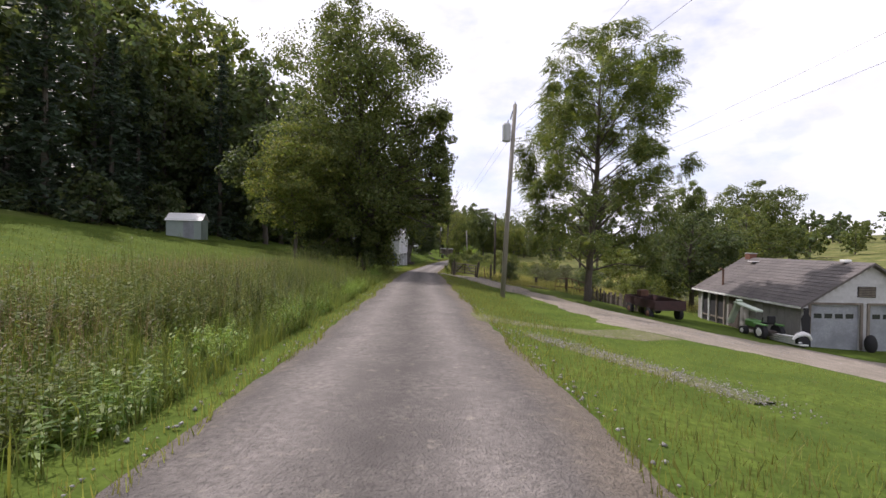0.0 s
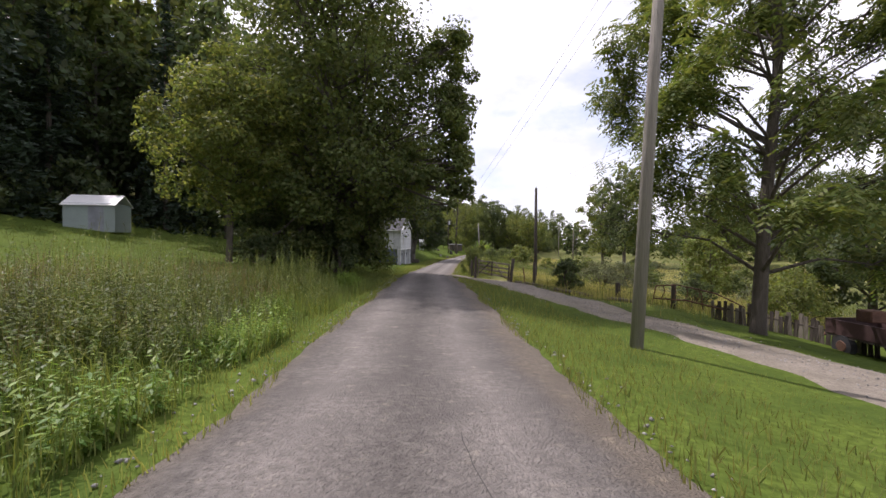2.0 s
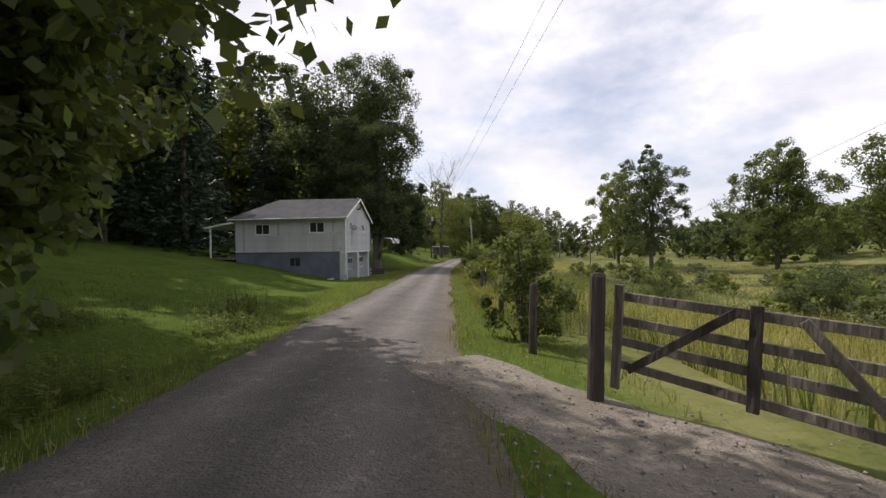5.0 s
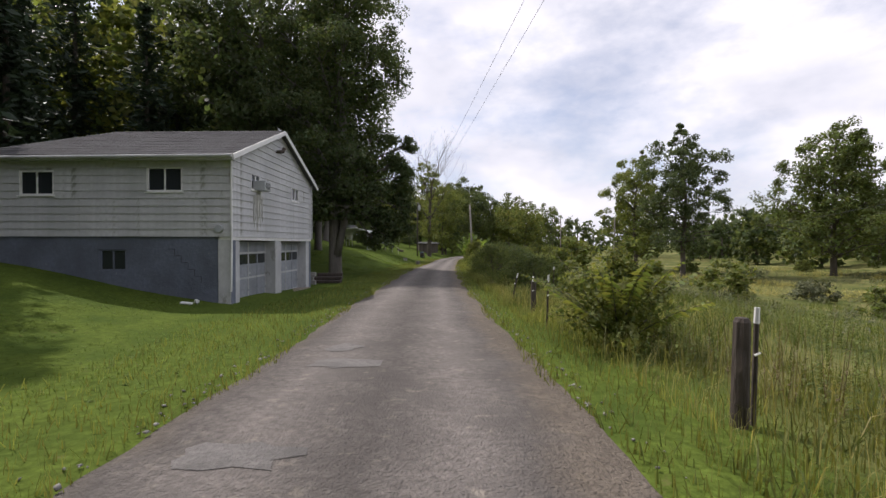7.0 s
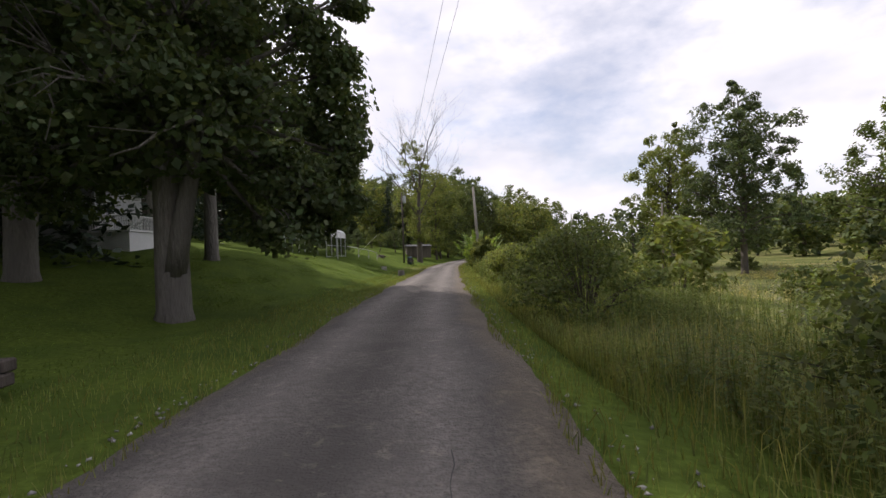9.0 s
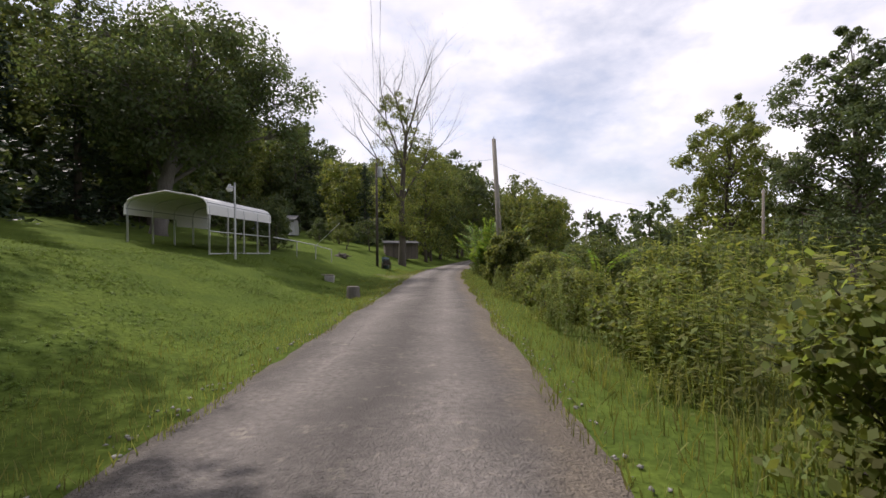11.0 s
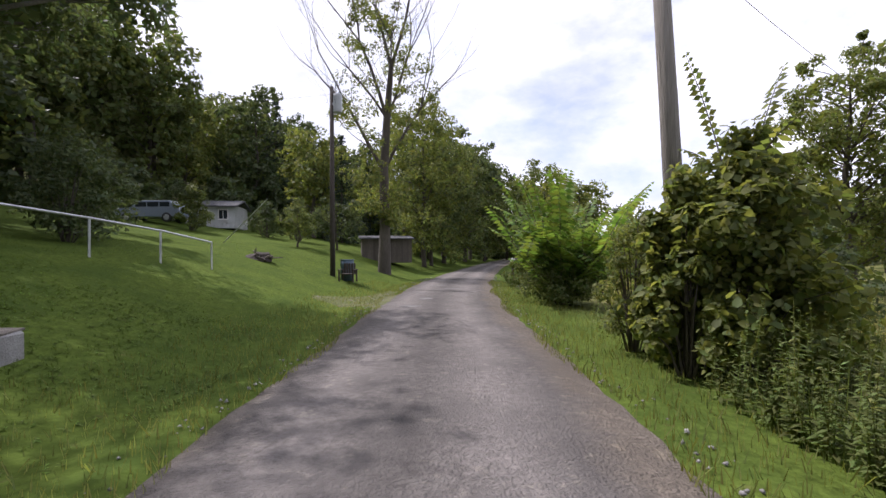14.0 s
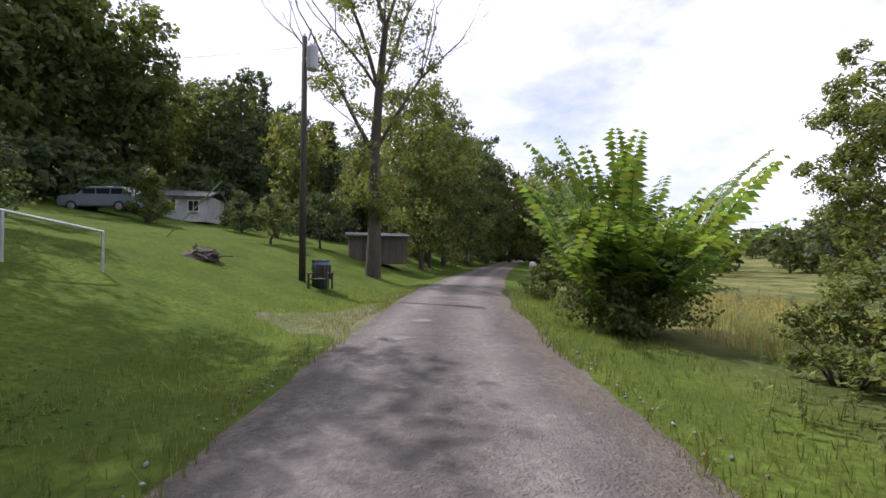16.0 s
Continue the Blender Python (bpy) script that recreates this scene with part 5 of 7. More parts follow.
M_STONE_PALE = mat("pale_stone", (0.34, 0.33, 0.31), rough=0.9, scale=6.0, var=0.25, bump=0.3)


def well_box():
    x, y = -7.95, 132.4
    t = thing("well_cover_box", x, y, at_ground(x, y), 8, "pale concrete well box with a dark slipped lid", "well cover")
    part("concrete_box", box((0, 0, 0.06), (0.46, 0.44, 0.44), 0.03), M_STONE_PALE, t)
    lid = box((0, 0, 0), (0.60, 0.50, 0.03), 0.008)
    ob = part("lid", lid, M_OLDWOOD, t, "dark weathered board lid")
    ob.matrix_local = pose(-0.09, 0, 0.30, 0, 2.5, 6)


well_box()


def landing_step():
    x, y = -7.85, 97.1
    t = thing("timber_steps", x, y, at_ground(x, y), 4, "dark rotten timbers stacked as steps beside the house corner", "steps")
    for k, (w, dy, z) in enumerate(((1.5, -0.25, 0.08), (1.45, 0.0, 0.08), (1.4, 0.02, 0.24), (1.3, 0.28, 0.24), (1.25, 0.3, 0.40))):
        part("timber", box((0.03 * k, dy, z), (w, 0.2, 0.15), 0.02, pose(0, 0, 0, 0, 0, 1.5 * (k % 3 - 1))), M_DARKWOOD, t)
    w = thing("block_wall", -8.55, 96.35, at_ground(-8.5, 96.3), 0, "low grey block wall running from the house corner", "wall")
    for r in range(3):
        for c in range(2):
            part("block", box((-0.22 + 0.42 * c - 0.1 * (r % 2), 0, 0.1 + 0.2 * r), (0.41, 0.2, 0.19), 0.008), M_STONE_PALE, w)


landing_step()


def brush_heap():
    rng = random.Random(4)
    t = thing("old_stump_heap", -10.3, 146.0, at_ground(-10.3, 146.0), 0, "rotten stump heap of broken wood on the lawn", "stump")
    bm = bmesh.new()
    bmesh.ops.create_icosphere(bm, subdivisions=3, radius=0.55)
    for v in bm.verts:
        v.co *= 1 + 0.4 * noise.noise(v.co * 3)
        v.co.z = max(-0.1, v.co.z * 0.55)
    part("mound", bm, M_DARKWOOD, t)
    for k in range(26):
        a, r = rng.uniform(0, math.tau), rng.uniform(0.1, 0.6)
        p = Vector((math.cos(a) * r, math.sin(a) * r, 0.05 + 0.35 * (0.65 - r)))
        d = Vector((rng.uniform(-1, 1), rng.uniform(-1, 1), rng.uniform(0, 0.7))).normalized() * rng.uniform(0.12, 0.3)
        part("wood_chunk", tube([p - d * 0.5, p + d], [rng.uniform(0.03, 0.06), 0.02], 6), M_OLDWOOD, t)


brush_heap()


def barrel_and_chair():
    x, y = -7.0, 147.2
    z = at_ground(x, y)
    t = thing("plastic_barrel", x, y + 0.25, z, 0, "blue-grey burn barrel standing on the lawn", "barrel")
    part("drum", tube([(0, 0, 0), (0, 0, 0.3), (0, 0, 0.33), (0, 0, 0.6), (0, 0, 0.63), (0, 0, 0.92)], [0.29, 0.29, 0.305, 0.29, 0.305, 0.29], 20), M_BARREL, t, smooth=True)
    part("rim", tube([(0, 0, 0.91), (0, 0, 0.95)], [0.305, 0.305], 20), M_BARREL, t)
    c = thing("garden_chair", x + 0.15, y - 0.35, z, -8, "low dark wooden garden chair before the barrel", "chair")
    part("seat", box((0, 0, 0.33), (0.55, 0.5, 0.04), 0.006), M_DARKWOOD, c)
    for k in range(5):
        part("back_slat", box((-0.22 + 0.11 * k, 0.25, 0.56), (0.08, 0.025, 0.46), 0.004), M_DARKWOOD, c)
    for sx in (-1, 1):
        part("armrest", box((sx * 0.34, 0, 0.52), (0.1, 0.6, 0.03), 0.005), M_DARKWOOD, c)
        for sy in (-0.24, 0.24):
            part("leg", box((sx * 0.31, sy, 0.25), (0.06, 0.06, 0.52)), M_DARKWOOD, c)


M_BARREL = mat("blue_grey_drum", (0.075, 0.115, 0.15), rough=0.55, scale=3.0, var=0.25, bump=0.1)
barrel_and_chair()


def plank_shed():
    t = thing("plank_shed", -6.9, 161.0, at_ground(-6.9, 161.0), 12, "low weathered brown plank shed under the trees", "shed")
    part("body", box((0, 0, 0.8), (3.6, 2.2, 1.74)), M_REDWOOD, t)
    for k in range(18):
        part("plank", box((-1.7 + 0.2 * k, -1.112, 0.8), (0.18, 0.024, 1.74)), M_REDWOOD, t)
    for k in range(11):
        part("plank", box((1.812, -1.0 + 0.2 * k, 0.8), (0.024, 0.18, 1.74)), M_REDWOOD, t)
    slab(t, "roof", [(-2.0, -1.4, 1.72), (2.0, -1.4, 1.72), (2.0, 1.4, 2.0), (-2.0, 1.4, 2.0)], 0.08, M_SHINGLE)


M_REDWOOD = mat("weathered_brown_planks", (0.125, 0.105, 0.088), rough=0.9, scale=3.0, var=0.3, bump=0.3, stretch=(1, 1, 0.2), piece=0.2)
plank_shed()


def far_bungalow():
    x, y = -22.8, 168.0
    t = thing("bungalow", x, y, at_ground(x, y), 10, "low pale bungalow half hidden by trees", "house")
    part("wall", box((-0.8, 0, 0.75), (5.4, 4.6, 2.0)), M_SIDING, t)
    slab(t, "roof", [(-3.8, -2.6, 1.66), (2.2, -2.6, 1.66), (2.2, 0, 2.35), (-3.8, 0, 2.35)], 0.12, M_SHINGLE)
    slab(t, "roof", [(2.2, 2.6, 1.66), (-3.8, 2.6, 1.66), (-3.8, 0, 2.35), (2.2, 0, 2.35)], 0.12, M_SHINGLE)
    for k in (-2.6, -0.6, 1.0):
        window_unit(t, Matrix.Translation((k - 0.4, -2.33, 0.5)), 0.8, 0.85)


far_bungalow()


def parked_car():
    x, y = -23.2, 159.4
    t = thing("parked_car", x, y, at_ground(x, y), 0, "silver estate car with dark windows parked on the hill lawn", "car")
    prof = [(-2.25, 0.35), (-2.3, 0.75), (-2.15, 0.95), (-1.2, 1.02), (-0.5, 1.48), (1.5, 1.5), (2.15, 1.02), (2.25, 0.8), (2.2, 0.35)]
    bm = poly_prism(bmesh.new(), prof, 1.7, Matrix.Translation((0, -0.85, 0)))
    bmesh.ops.bevel(bm, geom=list(bm.edges), offset=0.05, segments=2, affect="EDGES")
    body = part("body", bm, M_CARPAINT, t)
    # brighter silver on the roof paints the sky's reflection there
    part("roof_panel", box((0.5, 0, 1.515), (1.9, 1.3, 0.03), 0.01), M_ROOF_GLEAM, body)
    for x0, x1 in ((-0.75, 0.0), (0.06, 0.85), (0.92, 1.6)):
        for s in (-1, 1):
            part("side_window", box(((x0 + x1) / 2, s * 0.852, 1.23), (x1 - x0, 0.012, 0.32), 0.004), M_GLASS, body)
    for wx in (-1.4, 1.4):
        for s in (-1, 1):
            w = part("wheel", tube([(wx, s * 0.7, 0.33), (wx, s * 0.88, 0.33)], [0.33, 0.33], 18), M_WIRE, t)
            part("rim", tube([(wx, s * 0.88, 0.33), (wx, s * 0.895, 0.33)], [0.2, 0.18], 12), M_STEEL, w)
    for s in (-1, 1):
        part("headlight", box((-2.24, s * 0.6, 0.75), (0.06, 0.3, 0.12), 0.02), M_WHITE, t)


M_CARPAINT = mat("silver_car_paint", (0.26, 0.30, 0.36), rough=0.25, scale=1.0, var=0.05, bump=0.0)
M_ROOF_GLEAM = mat("silver_roof_gleam", (0.72, 0.74, 0.78), rough=0.25, scale=1.0, var=0.05, bump=0.0)
parked_car()


M_SHEDGREEN = mat("pale_green_metal_sheet", (0.30, 0.36, 0.33), rough=0.6, scale=2.0, var=0.12, bump=0.05)


def small_shed():
    x, y = -23.8, 61.5
    t = thing("garden_shed", x, y, at_ground(x, y), 20, "small pale green metal shed at the field's edge", "shed")
    part("wall", box((0, 0, 0.85), (3.0, 2.5, 1.9)), M_SHEDGREEN, t)
    part("gable", poly_prism(bmesh.new(), [(-1.25, 1.75), (1.25, 1.75), (0, 2.4)], 0.06, pose(-1.5, 0, 0, 0, 0, 90)), M_SHEDGREEN, t)
    slab(t, "roof", [(-1.6, -1.4, 1.7), (1.6, -1.4, 1.7), (1.6, 0, 2.45), (-1.6, 0, 2.45)], 0.06, M_WHITE)
    slab(t, "roof", [(1.6, 1.4, 1.7), (-1.6, 1.4, 1.7), (-1.6, 0, 2.45), (1.6, 0, 2.45)], 0.06, M_WHITE)
    part("door", box((0.4, -1.26, 0.85), (0.9, 0.04, 1.7)), M_GREYDOOR, t)


small_shed()


# ---- old garage down the lane ----
def old_garage():
    x, y = 19.9, 42.85
    zb = at_ground(x + 1, y) - 0.05
    t = thing("old_garage", x, y, zb, 5.2, "weathered white garage with a sagging shingle roof", "garage")
    W, L, E, A = 6.1, 8.6, 2.15, 4.05
    m = W / 2
    doors = [(0.35, 2.68, -1, 2.1), (3.1, 5.45, -1, 2.1)]
    part("front_wall", cells(bmesh.new(), "x", 0, 0.18, 0, W, -0.5, E, doors), M_SIDING, t)
    part("side_wall", box((0.09, L / 2, (E - 0.5) / 2), (0.18, L - 0.36, E + 0.5)), M_OLDWALL, t, "grey unpainted side wall in shade")
    part("side_wall", box((W - 0.09, L / 2, (E - 0.5) / 2), (0.18, L - 0.36, E + 0.5)), M_OLDWALL, t)
    part("rear_wall", box((m, L - 0.09, (E - 0.5) / 2), (W, 0.18, E + 0.5)), M_OLDWALL, t)
    gable = part("gable", poly_prism(bmesh.new(), [(0.02, E), (W - 0.02, E), (m, A - 0.05)], 0.16, Matrix.Translation((0, 0.02, 0))), M_SIDING, t)
    k = 0
    z = E
    while z < A - 0.2:
        d = (z - E) / (A - E) * m
        lap_board(gable, W - 2 * d, 0.2, Matrix.Translation((d, 0.018, z)), None, 0.32, 0.32)
        z += 0.19
    win = part("louvre", box((m - 0.1, 0.0, 2.72), (0.85, 0.06, 0.5)), M_DARK, gable, "dark louvred gable vent")
    for j in range(6):
        part("slat", box((m - 0.1, -0.035, 2.52 + j * 0.08), (0.8, 0.012, 0.05)), M_OLDWOOD, win)
    rf = slab(t, "roof", [(-0.3, -0.3, E - 0.14), (m, -0.3, A + 0.05), (m, L + 0.2, A + 0.05), (-0.3, L + 0.2, E - 0.14)], 0.1, M_OLDSHINGLE, "faded brown-grey shingle roof with moss")
    slab(t, "roof", [(m, -0.3, A + 0.05), (W + 0.3, -0.3, E - 0.14), (W + 0.3, L + 0.2, E - 0.14), (m, L + 0.2, A + 0.05)], 0.1, M_OLDSHINGLE)
    for j in range(14):
        a, b = j / 14, (j + 1) / 14
        X = lambda q: -0.3 + (m + 0.3) * q
        Z = lambda q: E - 0.14 + (A + 0.19 - E) * q
        for i in range(9):
            y0, y1 = -0.3 + i * (L + 0.5) / 9, -0.3 + (i + 1) * (L + 0.5) / 9 - 0.01
            slab(rf, "shingle", [(X(a) - 0.015, y0, Z(a) + 0.016), (X(b), y0, Z(b) + 0.004), (X(b), y1, Z(b) + 0.004), (X(a) - 0.015, y1, Z(a) + 0.016)], 0.01, M_OLDSHINGLE)
    part("eave_trim", box((-0.31, L / 2, E - 0.2), (0.03, L + 0.5, 0.1)), M_WHITE, t)
    part("flue", tube([(0.35, 6.6, 2.3), (0.35, 6.6, 3.35), (0.15, 6.6, 3.42)], 0.06, 8), M_RUST, t, "thin rusty stove pipe")
    ch_ = part("chimney", box((m, L - 0.5, A + 0.1), (0.45, 0.45, 0.4)), M_BRICK, t, "short brick chimney")
    part("chimney_cap", box((m, L - 0.5, A + 0.32), (0.52, 0.52, 0.05)), M_TANK, ch_)
    part("roof_vent", box((m - 0.12, 1.1, A + 0.08), (0.35, 0.3, 0.14), 0.02), M_WHITE, t)
    part("roof_patch", box((m - 0.5, L - 1.6, A - 0.18), (0.6, 0.5, 0.03), 0, None), M_WHITE, t)
    for x0, x1, _, zt in doors:
        # white doors in the grey material: the front's shade is put into their colour
        d = part("garage_door", box(((x0 + x1) / 2, 0.12, zt / 2 - 0.1), (x1 - x0, 0.05, zt + 0.2)), M_GREYDOOR, t, "faded white overhead door with four small panes, greyed for shade")
        for j in range(4):
            part("pane", box((x0 + 0.42 + j * 0.5, 0.088, 1.55), (0.36, 0.012, 0.22)), M_GLASS, d)
        for j in (0.45, 0.95, 1.3, 1.8):
            part("seam", box(((x0 + x1) / 2, 0.092, j), (x1 - x0 - 0.02, 0.008, 0.015)), M_GREYDOOR, d)
        for sx in (x0 - 0.05, x1 + 0.05):
            part("jamb", box((sx, -0.02, zt / 2), (0.12, 0.06, zt)), M_OLDWOOD, t)
        part("header", box(((x0 + x1) / 2, -0.02, zt + 0.05), (x1 - x0 + 0.2, 0.06, 0.1)), M_OLDWOOD, t)
    # no opening here: a near-black sheet paints the shade inside the bay
    bay = part("open_bay", box((-0.012, 6.9, 1.0), (0.03, 2.2, 1.75)), M_DARK, t, "near-black panel painted as the shaded bay under the eave")
    for yy in (5.75, 6.5, 7.3, 8.05):
        part("bay_post", box((-0.06, yy, 0.95), (0.1, 0.1, 2.0)), M_SIDING if yy > 7 else M_OLDWOOD, bay)
    part("bay_rail", box((-0.06, 6.9, 0.45), (0.05, 2.3, 0.09)), M_OLDWOOD, bay)
    for k in range(10):
        part("wall_board", box((-0.012, 0.35 + k * 0.5, (E - 0.5) / 2), (0.024, 0.47, E + 0.45), 0.004), M_OLDWALL, t)
    part("side_door", box((-0.03, 4.9, 0.95), (0.05, 0.95, 2.0)), M_DARKWOOD, t)
    # black plywood yard ornament leaning on the corner
    o = thing("yard_ornament", 19.78, 42.45, at_ground(19.8, 42.45), 5.2, "plain black cut-out board leaning on the garage corner", "ornament")
    part("board", poly_prism(bmesh.new(), [(-0.2, 0), (0.25, 0), (0.2, 0.9), (0.22, 1.35), (0.12, 1.5), (0.13, 1.78), (-0.12, 1.78), (-0.1, 1.5), (-0.22, 1.3), (-0.16, 0.8)], 0.03), M_DARK, o)
    o = thing("refuse_sack", 22.8, 42.75, at_ground(22.8, 42.6), 0, "black sack standing between the garage doors", "sack")
    bm = bmesh.new()
    bmesh.ops.create_icosphere(bm, subdivisions=3, radius=0.25)
    for v in bm.verts:
        v.co = Vector((v.co.x * (1 + 0.2 * noise.noise(v.co * 5)), v.co.y * 0.9, v.co.z * 1.7 + 0.38))
    part("sack", bm, M_DARK, o)


M_OLDWALL = mat("bare_grey_boards", (0.29, 0.28, 0.265), rough=0.9, scale=2.0, var=0.2, bump=0.2)
M_OLDSHINGLE = mat("faded_brown_shingle", (0.125, 0.112, 0.105), (0.09, 0.082, 0.078), rough=0.95, scale=2.5, var=0.3, bump=0.3, wear=(0.08, 0.075, 0.065), wear_at=0.64, piece=0.08)
M_BRICK = mat("old_red_brick", (0.20, 0.09, 0.06), rough=0.9, scale=6.0, var=0.3, bump=0.2)
old_garage()


def garden_tractor():
    x, y = 18.7, 43.8
    t = thing("garden_tractor", x, y, at_ground(x, y), 96, "green garden tractor with pale mudguards by the garage", "tractor")
    part("bonnet", box((0.55, 0, 0.62), (0.85, 0.5, 0.34), 0.06), M_TRACTOR, t)
    part("chassis", box((0.1, 0, 0.38), (1.6, 0.4, 0.14), 0.02), M_DARKWOOD, t)
    part("seat", box((-0.35, 0, 0.78), (0.4, 0.42, 0.1), 0.03), M_DARK, t)
    part("seat_back", box((-0.56, 0, 0.98), (0.08, 0.4, 0.34), 0.03), M_DARK, t)
    part("steering_wheel", tube([(0.08, 0, 0.7), (0.0, 0, 1.0)], 0.025, 6), M_DARK, t)
    for s in (-1, 1):
        part("mudguard", box((-0.4, s * 0.4, 0.72), (0.7, 0.26, 0.06), 0.02), M_TRACTOR, t)
        for wx, r in ((-0.45, 0.36), (0.75, 0.22)):
            w = part("wheel", tube([(wx, s * 0.3, r), (wx, s * 0.52, r)], [r, r], 16), M_DARK, t)
            part("rim", tube([(wx, s * 0.52, r), (wx, s * 0.54, r)], [r * 0.55, r * 0.5], 12), M_WHITE, w)
    h = thing("swing_frame", 18.6, 45.5, at_ground(18.6, 45.5), 96, "bent pale green metal hood propped on the tractor", "frame")
    part("prop", box((0.9, 0, 0.62), (0.16, 0.3, 1.5), 0.01, pose(0, 0, 0, 0, -28, 0)), M_PALEGREEN, h)
    part("hood", box((-0.3, 0, 1.42), (1.7, 0.42, 0.1), 0.02, pose(0, 0, 0, 0, -8, 0)), M_PALEGREEN, h)
    s = thing("stacked_boards", 19.2, 42.7, at_ground(19.2, 42.7), 96, "stack of white boards leaning by the garage wall", "boards")
    for k in range(4):
        part("board", box((0.1 * k, 0.03 * k, 0.08 + 0.1 * k), (1.9 - 0.1 * k, 0.35, 0.06), 0.004, pose(0, 0, 0, 0, 3, 2 * k)), M_WHITE, s)
    m = thing("wheel_cover", 19.35, 42.0, at_ground(19.35, 42.0), 5, "white curved mudguard over a small tyre", "wheel")
    part("tyre", tube([(0, -0.08, 0.28), (0, 0.08, 0.28)], [0.28, 0.28], 16), M_DARK, m)
    part("mudguard", tube([(-0.45, 0, 0.35), (-0.25, 0, 0.54), (0, 0, 0.62), (0.25, 0, 0.54), (0.4, 0, 0.35)], [0.05, 0.1, 0.12, 0.1, 0.05], 8), M_WHITE, m)


M_TRACTOR = mat("faded_green_paint", (0.10, 0.26, 0.06), rough=0.45, scale=3.0, var=0.2, bump=0.05)
M_PALEGREEN = mat("pale_green_paint", (0.50, 0.58, 0.46), rough=0.6, scale=3.0, var=0.15, bump=0.05)
garden_tractor()


def farm_trailer():
    x, y = 14.6, 46.8
    t = thing("farm_trailer", x, y, at_ground(x, y), 98, "low rusty maroon farm trailer parked beside the lane", "trailer")
    for s in (-1, 1):
        part("side_board", box((0, s * 0.85, 0.85), (3.4, 0.05, 0.45), 0.01), M_MAROON, t)
    for sx in (-1.7, 1.7):
        part("end_board", box((sx, 0, 0.85), (0.05, 1.7, 0.45), 0.01), M_MAROON, t)
    part("bed", box((0, 0, 0.6), (3.4, 1.7, 0.08)), M_DARKWOOD, t)
    part("drawbar", tube([(1.7, 0, 0.55), (2.7, 0, 0.35)], 0.05, 8), M_RUST, t)
    part("engine_box", box((0.9, 0.2, 1.25), (0.5, 0.5, 0.35), 0.03), M_RUST, t)
    for wx in (-1.1, 1.1):
        for s in (-1, 1):
            w = part("wheel", tube([(wx, s * 0.72, 0.32), (wx, s * 0.92, 0.32)], [0.32, 0.32], 16), M_DARK, t)
            part("rim", tube([(wx, s * 0.92, 0.32), (wx, s * 0.94, 0.32)], [0.17, 0.15], 12), M_RUST, w)


# rusty maroon, darkened to carry the tree shade over the trailer
M_MAROON = mat("shade_darkened_rusty_maroon", (0.06, 0.028, 0.026), (0.04, 0.022, 0.02), rough=0.8, scale=4.0, var=0.35, bump=0.15)
farm_trailer()

# ---- farm gate, fences and odds along the lane ----
def farm_gate():
    a, b = Vector((2.3, 62.9, 0)), Vector((4.25, 60.8, 0))
    za = at_ground(a.x, a.y)
    rz = math.degrees(math.atan2(b.y - a.y, b.x - a.x))
    L = (b - a).length
    t = thing("farm_gate", a.x, a.y, za, rz, "weathered grey plank farm gate, sagging and shut", "gate")
    sag = pose(0, 0, 0.27, 0, 3.6, 0)
    for k, z in enumerate((0.2, 0.44, 0.68, 0.93)):
        part("gate_rail", box((L / 2, 0, z + 0.015 * (k % 2)), (L, 0.035, 0.095), 0.006, sag @ pose(0, 0, 0, 0, 0.4 - 0.3 * k, 0)), M_OLDWOOD, t)
    part("upright", box((L * 0.47, -0.04, 0.55), (0.1, 0.035, 0.95), 0.006, sag @ pose(0, 0, 0, 0, -1, 0)), M_DARKWOOD, t)
    part("end_stile", box((0.05, -0.04, 0.5), (0.1, 0.04, 1.15), 0.006, sag), M_OLDWOOD, t)
    part("end_stile", box((L - 0.05, -0.04, 0.48), (0.11, 0.04, 1.12), 0.006, sag @ pose(0, 0, 0, 0, 2, 0)), M_DARKWOOD, t)
    for x0, x1, m in ((0.07, 0.42, M_DARKWOOD), (0.83, 0.58, M_OLDWOOD)):
        p, q = Vector((L * x0, -0.07, 0.17)), Vector((L * x1, -0.07, 0.98))
        d = q - p
        part("brace", box((0, 0, 0), (0.085, 0.03, d.length), 0.006, sag @ Matrix.Translation((p + q) / 2) @ Euler((0, math.atan2(d.x, d.z), 0)).to_matrix().to_4x4()), m, t)


farm_gate()


def fence_post(x, y, h, r, material, label, lean=(0, 0), square=False):
    t = tagged(part("fence_post", tube([(0, 0, -0.3), (lean[0] * 0.5, lean[1] * 0.5, h * 0.5), (lean[0], lean[1], h - 0.04), (lean[0], lean[1], h)], [r * 1.08, r, r * 0.96, r * 0.7], 9), material), label, "fence post", "field fence posts")
    t.matrix_world = pose(x, y, at_ground(x, y))
    return t


POSTS = [(2.1, 62.9, 1.45, 0.09, (0.05, 0)), (4.3, 60.7, 1.42, 0.1, (0.2, 0.1)), (5.55, 58.6, 1.25, 0.09, (0, 0.02)), (6.9, 56.6, 1.0, 0.07, (0.03, 0)), (8.85, 54.2, 0.75, 0.11, (0, 0)),
         (10.9, 53.3, 1.05, 0.1, (0, 0)), (1.75, 65.5, 1.2, 0.07, (0.03, 0)), (1.45, 69.5, 1.15, 0.07, (0.05, 0))]
for x, y, h, r, ln in POSTS:
    fence_post(x, y, h, r, M_DARKWOOD, "dark weathered wooden fence post in tall grass", ln)
p = fence_post(5.1, 59.3, 0.95, 0.035, M_RUST, "thin rust-orange steel fence post", (-0.12, 0))
